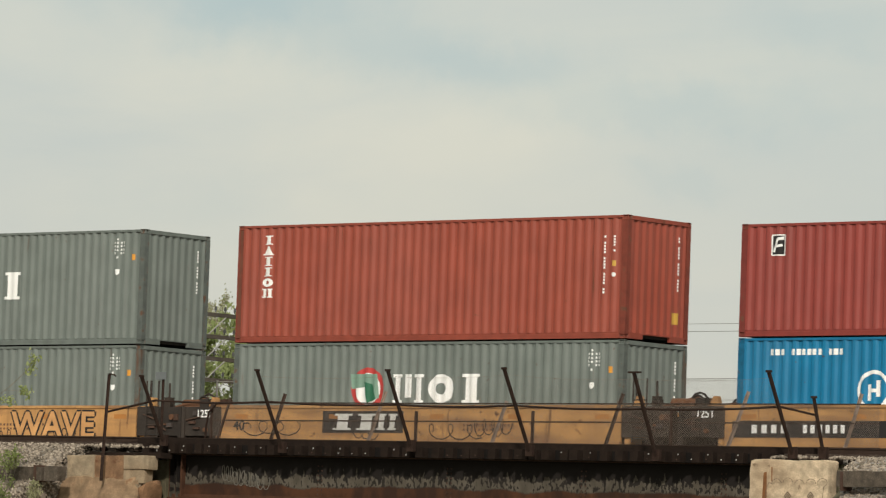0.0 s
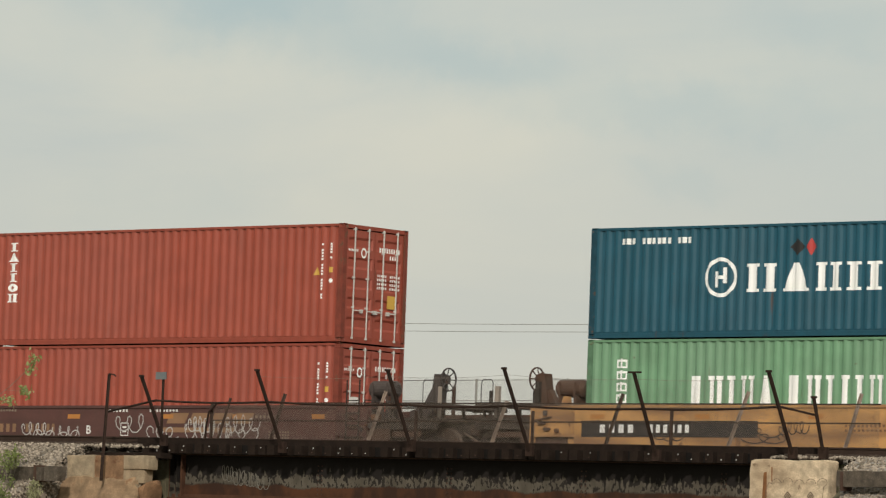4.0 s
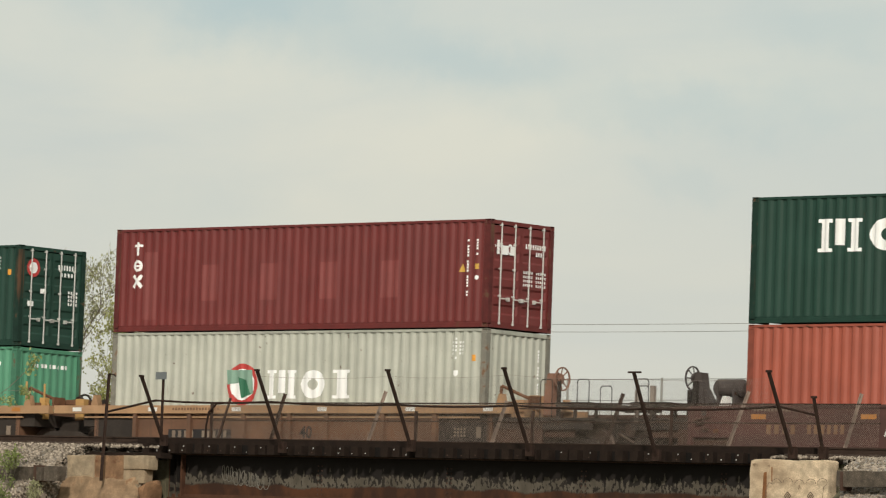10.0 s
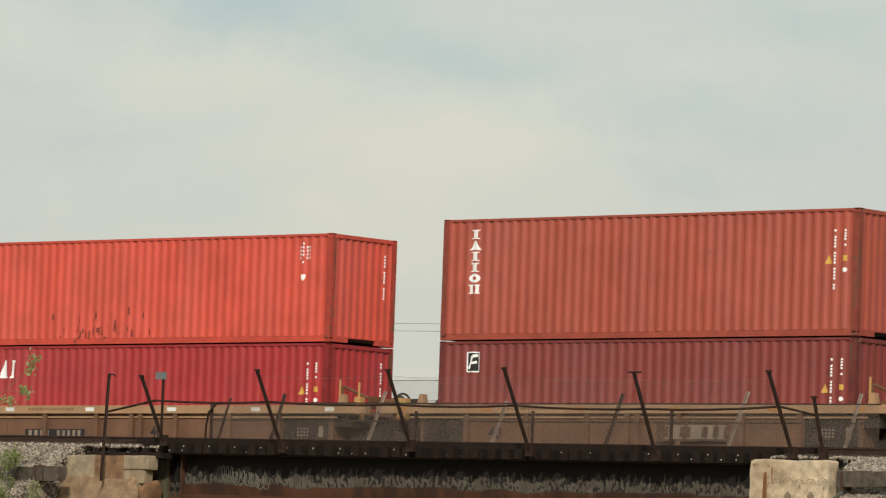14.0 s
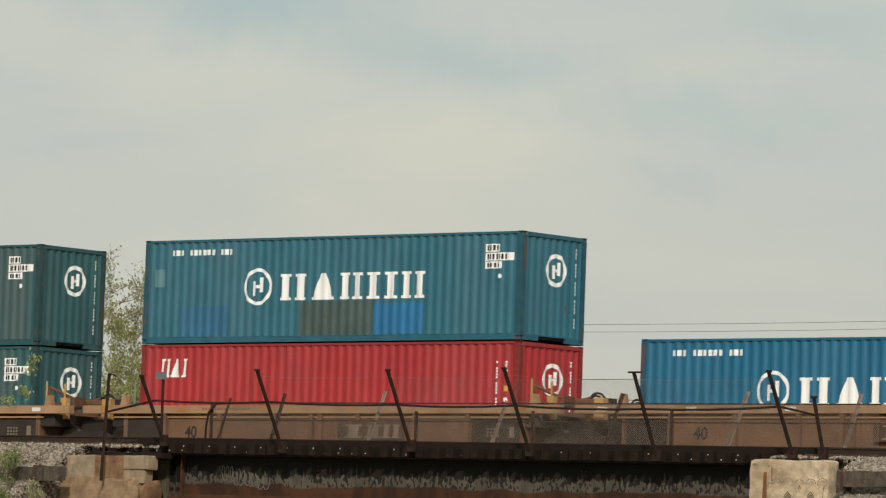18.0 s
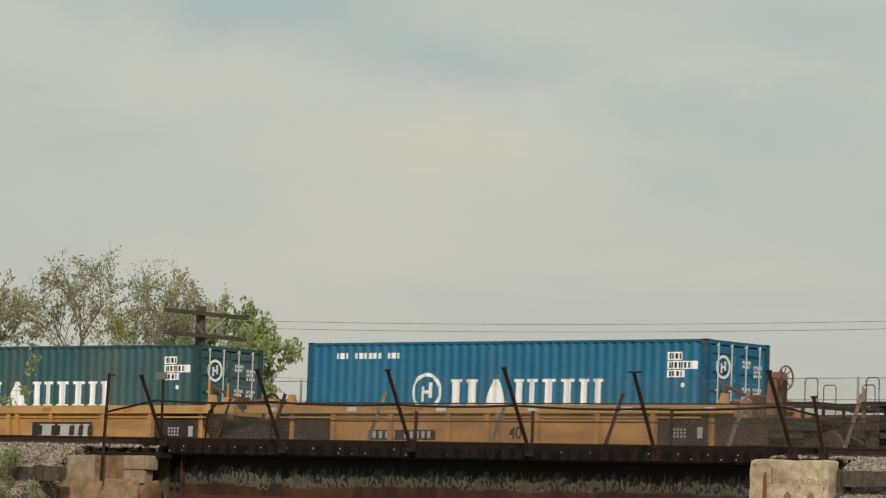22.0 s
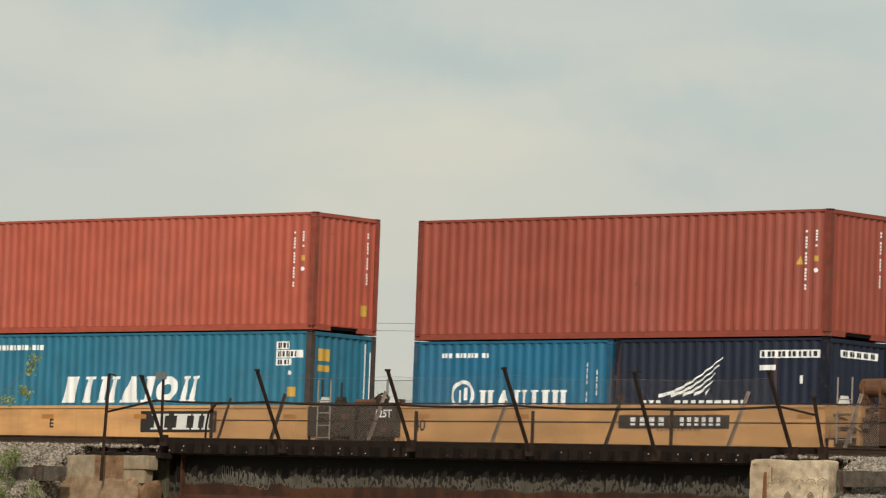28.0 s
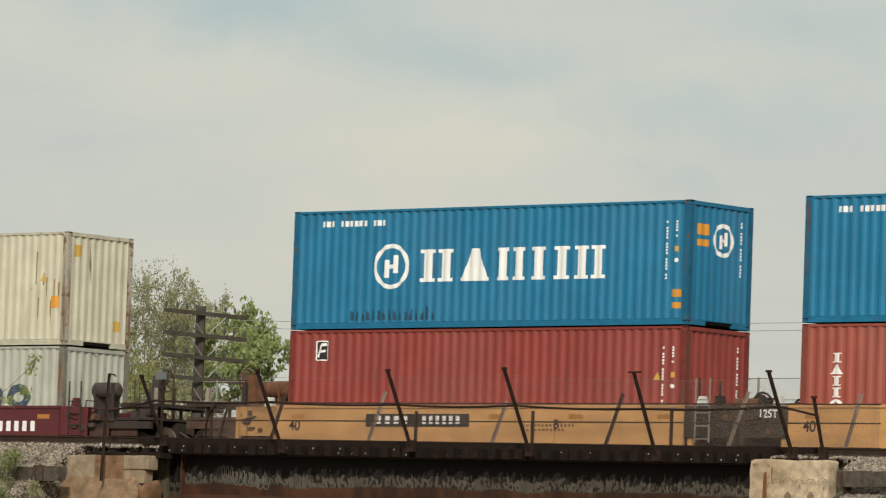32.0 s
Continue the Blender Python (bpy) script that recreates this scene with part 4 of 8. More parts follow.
def marks_long_word(c, L, H, doors):
    o = 0.75
    on_side(c, "round_logo", ring(3.13 + o, 1.5, 0.56, 0.11, 32) + [rect(2.93 + o, 3.05 + o, 1.22, 1.67), rect(3.21 + o, 3.33 + o, 1.33, 1.78), rect(3.05 + o, 3.21 + o, 1.45, 1.55)], WHITE, L, ("lg",))
    on_side(c, "name_marking", word(o, 1.14, 1.88, [("2", 4.03, 1.0), ("a", 5.25, 0.9), ("2", 6.38, 0.84), ("1", 7.35, 0.58), ("1", 8.05, 0.58), ("2", 8.72, 0.9)]), WHITE, L, ("lw",))
    on_side(c, "web_address", word(o, H - 0.40, H - 0.26, [("x", 0.8 + 0.148 * k, 0.105) for k in range(14) if k not in (3, 10)]), WHITE, L, ("lu",))


def marks_hazard_low(c, L, H, doors):
    e = min(0.74, L - 12.192)
    on_side(c, "sticker", [rect(11.32 + e, 11.72 + e, H - 1.52, H - 1.28), rect(11.32 + e, 11.72 + e, H - 1.80, H - 1.62)], ORANGE, L, ("hl", H, e))


def marks_big_word_pale(c, L, H, doors):
    on_side(c, "name_marking", word(8.6, 0.95, 1.62, [("2", 0.0, 0.6), ("o", 0.75, 0.72), ("o", 1.6, 0.85)]), mat("faded_navy_marking", (0.055, 0.085, 0.12), 0.6, var=0.2), L, ("mt",), label="dark blue word as plain shapes")


def marks_soot(c, L, H, doors):
    """Scorched, sooty dabs low on the side."""
    rng = random.Random(77)
    p = []
    for k in range(34):
        u, v = rng.gauss(4.3, 0.75), 0.12 + abs(rng.gauss(0, 0.26))
        w, h = rng.uniform(0.03, 0.10), rng.uniform(0.05, 0.24)
        p.append([(u, v), (u + w, v + 0.03), (u + w * 0.8, v + h), (u + w * 0.2, v + h * 0.9)])
    on_side(c, "soot_marks", p, mat("scorched_paint", (0.27, 0.050, 0.030), 0.8, var=0.5, scale=8), L, ("soot",))


def marks_foot_scuffs(c, L, H, doors):
    """Dark scuffs along the foot of the side."""
    rng = random.Random(12)
    p = []
    for k in range(16):
        u = 1.9 + 0.17 * k
        p.append([(u, 0.20), (u + 0.10, 0.20), (u + 0.09, rng.uniform(0.30, 0.52)), (u + 0.01, rng.uniform(0.30, 0.52))])
    on_side(c, "scuff_marks", p, mat("scuffed_blue_paint", (0.02, 0.075, 0.13), 0.7, var=0.4, scale=8), L, ("scf", H), 0.003)


def marks_rust_weeps(c, L, H, doors):
    """Thin rust runs below the corner, and two orange labels beside it."""
    rng = random.Random(23)
    p = []
    for k in range(7):
        u = 11.05 + 0.135 * k
        v = rng.uniform(1.1, 2.5)
        p.append([(u, v - rng.uniform(0.2, 0.9)), (u + 0.03, v - rng.uniform(0.2, 0.9)), (u + 0.045, v), (u, v)])
    on_side(c, "rust_weeps", p, mat("rust_weep", (0.30, 0.17, 0.07), 0.85, var=0.4, scale=8), L, ("weep",), 0.003)
    on_side(c, "sticker", [rect(11.62, 11.90, 0.95, 1.25)], ORANGE, L, ("weepo",), 0.006)
    on_end(c, "sticker", [rect(-0.92, -0.66, H - 0.62, H - 0.32)], YELLOWST, L, ("weepy",), doors, 0.006)


def marks_rhombs(c, L, H, doors):
    on_side(c, "hazard_placard", [[(5.96, 1.84), (6.16, 2.04), (5.96, 2.24), (5.76, 2.04)]], INK, L, ("rh1", H))
    on_side(c, "hazard_placard", [[(6.34, 1.84), (6.47, 2.04), (6.34, 2.24), (6.21, 2.04)]], SIGNRED, L, ("rh2", H))


RED = "oxide red corrugated steel container stacked on the train"
STACK_X = [-72.98, -88.47, -103.82, -119.27, -134.68, -154.54, -170.03, -185.52, -201.02, -216.45, -236.35, -251.90, -267.58,
           -283.20, -298.90, -318.84, -334.58, -350.40, -366.24, -382.15, -402.09, -417.90, -433.78, -449.61, -465.40,
           -485.29, -500.76, -516.27, -531.73, -547.18, -567.02]
LOWER_BLUE = "blue corrugated container with white lettering in a well"
LOADS = [
    (K(STD, P_BRIGHT, LOWER_BLUE, (RND, SIX)), K(STD, P_RED2, "brick red container with a dark square badge", (SQ, COLS))),
    (K(STD, P_GREY, "grey-green container with a red ring logo", ((LW, dict(u=3.80, cv=1.46)), S3)), K(HC, P_TRITON, RED, (V6, COLS, ESTK))),
    (K(STD, P_GREY, "grey-green container with a small blue flag", ((FLAG, dict(u=0.97, v=1.77, w=1.35, h=0.56)), S3)), K(HC, P_GREY, "tall grey-green container with a red ring logo", (LW, S3))),
    (K(HC, P_DMAROON, "dark maroon container with gold upright letters", (marks_gold_letters,)), K(STD, P_CREAM, "cream container with peeling paint", (marks_cream_patch,), frame_=RUSTCREAM)),
    (K(STD, P_MINT, "faded mint green container with tall white letters", (TALL,)), K(STD, P_NAVYTEAL, "deep teal container with white ring and letters", (RND, SIX, SBLK, REND, marks_rhombs))),
    (K(STD, P_TRITON, "oxide red container with doors facing forward", (COLS,), True), K(HC, P_TRITON, "tall oxide red container with closed doors", (V6, COLS, WARN, ESTK), True)),
    (K(HC, P_TRITON, "tall oxide red container with upright white letters", (V6, COLS), True), K(HC, P_TRITON, "tall oxide red container with closed doors", (V6, COLS, ESTK), True)),
    (K(STD, P_SEA, "sea green container with tall white letters", (TALL,)), K(STD, P_TEX, "weathered maroon container with closed doors", (TX, COLS), True)),
    (K(HC, P_MAROON, "tall maroon container with white upright letters", (TX, COLS, WARN)), K(STD, P_LGREY, "light grey container with a red ring logo", ((LW, dict(u=3.70, cv=1.40)), S3), True, frame_=RUSTGREY)),
    (K(HC, P_SALMON, "faded orange container with closed doors", (COLS,), True), K(HC, P_DGREEN, "tall dark green container with white letters", ((LW, dict(u=0, cv=1.58)), S3), True)),
    (K(HC, P_PALE, "pale grey container with rusty corners", ((LW, dict(u=3.86, cv=1.58)), S3), frame_=RUSTGREY), K(STD, P_DMAROON, "dark maroon container with faded patches", (marks_faded_blocks, TX, COLS, WARN), True)),
    (K(STD, P_SEA, "sea green container with tall white letters", (TALL,)), K(STD, P_DGREEN, "dark green container with a red ring logo", ((LW, dict(u=3.64, short=True, cv=1.41)), S3), True)),
    ([K(STD, P_RED2, "short brick red container beside another", (marks_twenty,), L=6.058), K(STD, P_RED2, "short brick red container with closed doors", ((marks_twenty, dict(letters=True)),), True, L=6.058, dx=6.134)],
     K(STD, P_GREY, "grey-green container with a blue flag", (FLAG, S3), True)),
    (K(STD, P_MAROON, "maroon container with a dark square badge", (SQ, COLS, WARN)), K(HC, P_TRITON3, RED, (V6, COLS, WARN, ESTK))),
    (K(STD, P_CHERRY, "cherry red container with a small white word", (CW, COLS, WARN)), K(2.66, P_ORANGE, "orange-red container with soot marks", (marks_soot, S3))),
    (K(STD, P_MAROON, "maroon container under a green one", (COLS,)), K(STD, P_CAPITAL, "leaf green container with repainted patches", (marks_serif_word, COLS, (REND, dict(cv=1.75))))),
    (K(STD, P_STEEL, "single steel blue container with white letters", (RND, SIX, SBLK, REND)),),
    (K(STD, P_CRIMSON, "crimson container with a small white word", (CW, COLS, REND)), K(STD, P_TEALG, "teal container with repainted patches", (marks_patches, RND, SIX, SBLK, REND))),
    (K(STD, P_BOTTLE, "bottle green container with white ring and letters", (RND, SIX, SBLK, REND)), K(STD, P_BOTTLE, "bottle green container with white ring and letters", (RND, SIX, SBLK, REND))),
    (K(HC, P_TEAL2, "worn teal container with flaking white letters", ((RND, BIG), (SIX, BIG), SBLK, REND, HAZ)), K(HC, P_TEAL, "tall bright teal container with blue patches", (marks_patches_low, (RND, BIG), (SIX, BIG), SBLK, REND))),
    (K(STD, P_STEEL, "single steel blue container with closed doors", (RND, SIX, SBLK, REND), True),),
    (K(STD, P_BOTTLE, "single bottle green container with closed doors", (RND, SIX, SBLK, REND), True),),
    (K(STD, P_BLUE, "ocean blue container under a longer one", (RND, SIX, SBLK, REND), True), K(HC, P_BLUE, "forty-five foot ocean blue container", (marks_length_plate, marks_long_word, SBLK, REND, marks_hazard_low), True, L=13.716, dx=-0.80)),
    (K(HC, P_BLUE, "single tall ocean blue container, doors closed", ((RND, BIG), (SIX, BIG), SBLK, REND, marks_hazard_low), True),),
    (K(STD, P_CHERRY, "single cherry red container with closed doors", ((CW, dict(v=1.64)), COLS), True),),
    ([K(STD, P_STEEL, "short blue container with white letters", (marks_short_six,), L=6.058), K(STD, P_NAVY, "short navy container with a white wing", (marks_wing,), L=6.058, dx=6.134)],
     K(HC, P_TRITON, "tall oxide red container with small marks", (COLS, WARN))),
    (K(HC, P_SENA, "tall turquoise container with slanted white letters", (marks_slanted_word, SBLK), frame_=DARKFRAME), K(HC, P_TRITON2, RED, (V6, COLS, ESTK))),
    (K(HC, P_MAROON, "tall maroon container with a square badge", (SQ, COLS, WARN)), K(HC, P_TRITON, "tall oxide red container with end ring logo", (COLS, WARN, (REND, dict(cv=2.25))))),
    (K(HC, P_DULLRED, "tall faded red container with upright letters", ((V6, dict(drop=0.66)), COLS)), K(HC, P_BLUE2, "tall clear blue container with white letters", ((RND, BIG), (SIX, BIG), COLS, REND, HAZ))),
    (K(HC, P_RED2, "tall brick red container with a square badge", (SQ, COLS, WARN)), K(HC, P_BLUE2, "tall clear blue container with white letters", (marks_foot_scuffs, (RND, BIG), (SIX, BIG), COLS, REND, HAZ))),
    (K(STD, P_PALE, "pale grey container with dark blue letters", (marks_big_word_pale,), frame_=RUSTGREY), K(HC, P_CREAM2, "tall cream container with rust-stained corners", (marks_rust_weeps, WARN, ESTK), frame_=RUSTCREAM)),
]
for sx, load in zip(STACK_X, LOADS):
    stack(sx, *load)

# ---- articulated well cars ----
C_YELLOW = mat("yellow_car_side", (0.52, 0.275, 0.095), 0.6, var=0.15, streak=0.3, dirt=0.3, dirt_color=(0.16, 0.09, 0.045), scuff=0.55, scuff_color=(0.22, 0.115, 0.055), runs=0.2)
C_YELLOW2 = mat("bright_yellow_car_side", (0.68, 0.36, 0.14), 0.6, var=0.13, streak=0.2, dirt=0.12, dirt_color=(0.2, 0.11, 0.05), scuff=0.45, scuff_color=(0.33, 0.17, 0.075), runs=0.15)
C_OLDYELLOW = mat("worn_yellow_car_side", (0.56, 0.30, 0.11), 0.65, var=0.18, streak=0.4, dirt=0.45, dirt_color=(0.20, 0.10, 0.045), rust=0.27, scuff=0.9, scuff_color=(0.24, 0.125, 0.065), runs=0.5)
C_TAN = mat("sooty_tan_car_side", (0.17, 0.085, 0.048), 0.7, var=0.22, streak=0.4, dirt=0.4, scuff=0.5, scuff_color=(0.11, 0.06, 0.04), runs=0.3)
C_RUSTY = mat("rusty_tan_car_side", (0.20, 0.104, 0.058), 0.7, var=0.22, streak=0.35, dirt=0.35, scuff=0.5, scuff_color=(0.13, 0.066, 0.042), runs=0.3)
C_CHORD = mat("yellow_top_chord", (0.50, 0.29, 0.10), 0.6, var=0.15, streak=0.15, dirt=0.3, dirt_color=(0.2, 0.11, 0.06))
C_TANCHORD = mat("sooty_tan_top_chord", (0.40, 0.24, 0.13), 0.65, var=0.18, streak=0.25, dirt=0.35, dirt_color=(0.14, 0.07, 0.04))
FADEDMARK = mat("faded_tan_marking", (0.26, 0.20, 0.15), 0.75, var=0.25, dirt=0.3)
C_BROWN = mat("brown_car_side", (0.098, 0.041, 0.034), 0.65, var=0.18, streak=0.25, dirt=0.25, scuff=0.45, scuff_color=(0.05, 0.028, 0.024), runs=0.2)
C_DRED = mat("dark_red_car_side", (0.115, 0.022, 0.026), 0.6, var=0.15, streak=0.2, dirt=0.2)
REFLECT = mat("orange_reflector", (0.46, 0.19, 0.045), 0.45, var=0.1, dirt=0.3)
SOOTPANEL = mat("sooty_dark_panel", (0.085, 0.048, 0.034), 0.75, var=0.35, scale=4, dirt=0.4, scuff=0.4, scuff_color=(0.15, 0.08, 0.05))
GREYPAINT = mat("grey_scribble_paint", (0.45, 0.44, 0.42), 0.7, var=0.15)
CARGOLD = mat("tan_lettering", (0.25, 0.14, 0.075), 0.6, var=0.12, dirt=0.3)
WHEELSTEEL = mat("wheel_steel", (0.10, 0.07, 0.055), 0.55, 0.5, var=0.3, rust=0.2)
RUSTYORANGE = mat("rusty_orange_fitting", (0.15, 0.068, 0.034), 0.75, var=0.3, scale=6, rust=0.3)
SALMONGEAR = mat("faded_salmon_fitting", (0.24, 0.125, 0.085), 0.75, var=0.25, scale=6, rust=0.2)
RUSTBROWN = mat("rust_brown_fitting", (0.085, 0.046, 0.03), 0.8, var=0.3, scale=6, rust=0.25)
DULLSTEEL = mat("dull_ladder_steel", (0.30, 0.25, 0.21), 0.65, var=0.25, rust=0.15)
DULLWHITE = mat("chalky_white_paint", (0.72, 0.71, 0.68), 0.7, var=0.1, dirt=0.25)


def ring_bar(bm, centre, r, t, n=18, axis="x"):
    """A round rim of square section."""
    cx, cy, cz = centre
    loops = []
    for k in range(n):
        a = 2 * math.pi * k / n
        c, s = math.cos(a), math.sin(a)
        loops.append([bm.verts.new((cx + e, cy + q * c, cz + q * s) if axis == "x" else (cx + q * c, cy + e, cz + q * s)) for q, e in ((r, -t), (r, t), (r - 1.6 * t, t), (r - 1.6 * t, -t))])
    for k in range(n):
        a, b = loops[k], loops[(k + 1) % n]
        for j in range(4):
            bm.faces.new((a[j], b[j], b[(j + 1) % 4], a[(j + 1) % 4]))


def lathe(bm, profile, n=20, axis="y"):
    """Turn (along, radius) pairs about the y axis."""
    loops = []
    for y, r in profile:
        loops.append([bm.verts.new((r * math.cos(2 * math.pi * k / n), y, r * math.sin(2 * math.pi * k / n))) for k in range(n)])
    for a, b in zip(loops, loops[1:]):
        for k in range(n):
            bm.faces.new((a[k], a[(k + 1) % n], b[(k + 1) % n], b[k]))
    bm.faces.new(loops[0])
    bm.faces.new(loops[-1][::-1])


WHEELS = []          # (wheelset, place on the train)
WHEEL_R = 0.42


def truck(car, x, on_train):
    """A two-axle truck under the car at x."""
    t = piece("truck", cached(("truck",), lambda bm: (box(bm, -0.22, 0.22, -1.05, 1.05, 0.42, 0.72), rod(bm, (0, 0, 0.7), (0, 0, 0.95), 0.22, 12))), BLACKSTEEL, car, "black cast steel truck", pose(x, 0, 0))

    def cast_side(bm):
        for sx in (-1, 1):
            pts = [(0.0, 0.30), (0.45 * sx, 0.30), (0.72 * sx, 0.36), (1.10 * sx, 0.36), (1.10 * sx, 0.56), (0.80 * sx, 0.62), (0.45 * sx, 0.74), (0.0, 0.76)]
            f = [bm.verts.new((px, -0.07, pz)) for px, pz in pts]
            g = [bm.verts.new((px, 0.07, pz)) for px, pz in pts]
            bm.faces.new(f), bm.faces.new(g[::-1])
            for k in range(len(pts)):
                j = (k + 1) % len(pts)
                bm.faces.new((f[k], g[k], g[j], f[j]))
            box(bm, 0.78 * sx if sx > 0 else -1.02, 1.02 if sx > 0 else -0.78, -0.12, -0.06, 0.34, 0.52)
            rod(bm, (0.16 * sx, -0.02, 0.30), (0.16 * sx, -0.02, 0.62), 0.08, 10)
    for s in (-1, 1):
        piece("side_frame", cached(("side_frame",), cast_side), BLACKSTEEL, t, m=pose(0, s * 1.0, 0, 0, 0, 0 if s < 0 else 180))
    for dx in (-0.89, 0.89):
        def wheelset(bm):
            prof = [(-0.86, 0.08), (-0.80, 0.10), (-0.80, 0.36), (-0.785, 0.415), (-0.72, 0.42), (-0.68, 0.455), (-0.66, 0.455), (-0.665, 0.36), (-0.70, 0.10),
                    (-0.60, 0.085), (0.60, 0.085), (0.70, 0.10), (0.665, 0.36), (0.66, 0.455), (0.68, 0.455), (0.72, 0.42), (0.785, 0.415), (0.80, 0.36), (0.80, 0.10), (0.86, 0.08)]
            lathe(bm, prof, 20)
        w = piece("wheelset", cached(("wheelset",), wheelset), WHEELSTEEL, t, m=pose(dx, 0, WHEEL_R))
        WHEELS.append((w, dx, on_train + dx))
    return t


def panel(car, name, polys, material, key, y=-1.50, label=""):
    """Flat marks on a car's side."""
    if name in ("logo_mark", "reflector", "slanted_logo"):
        for k, one in enumerate(clusters(polys)):
            piece(name, wrapped((name, "car", y, k, *key), one, None, lambda u, d, v: (u, y, v)), material, car, label)
        return
    ob = piece(name, wrapped((name, "car", y, *key), polys, None, lambda u, d, v: (u, y, v)), material, car, label)
    if len(polys) > 3 and "mark" not in name[-5:]:
        ob["kind"] = "stuff"
    return ob


def scribble(rnd, u, v, w, h, n=14):
    """Round, looping strokes of spray paint that spell nothing."""
    turns = rnd.uniform(2.2, 4.2)
    k = rnd.uniform(0.10, 0.2) * w / turns * 3
    steps = int(turns * 9)
    lift = [rnd.uniform(0.6, 1.0) for q in range(steps + 1)]
    pts = [(u + w * q / steps + k * math.cos(turns * 6.283 * q / steps), v + h / 2 + h / 2 * lift[q // 5] * math.sin(turns * 6.283 * q / steps)) for q in range(steps + 1)]
    return stroke(pts, 0.026)


def grab_rails(car, x, y0, y1, z0, z1, material):
    """Two uprights with three rungs between them."""
    up = cached(("grab_upright", z0, z1), lambda bm: rod(bm, (0, 0, z0), (0, 0, z1), 0.018, 6))
    rail = piece("grab_rail", up, material, car, m=pose(x, y0, 0))
    piece("upright", up, material, rail, m=pose(0, y1 - y0, 0))
    rung = cached(("grab_rung", y0, y1), lambda bm: rod(bm, (0, 0, 0), (0, y1 - y0, 0), 0.014, 6))
    for k in range(3):
        piece("rung", rung, material, rail, m=pose(0, 0, z0 + (z1 - z0) * (k + 1) / 3))


def side_ladder(car, x0, x1, y, z0, z1, material):
    """A ladder flat against the car's side, its rails looped above the deck."""
    up = cached(("ladder_rail", z0, z1), lambda bm: (rod(bm, (0, 0, z0), (0, 0, z1), 0.020, 6),))
    rail = piece("ladder_rail", up, material, car, m=pose(x0, y, 0))
    piece("ladder_rail", up, material, rail, m=pose(x1 - x0, 0, 0))
    rung = cached(("ladder_rung", x1 - x0), lambda bm: rod(bm, (0, 0, 0), (x1 - x0, 0, 0), 0.016, 6))
    for k in range(4):
        piece("rung", rung, material, rail, m=pose(0, 0, z0 + 0.08 + 0.30 * k))


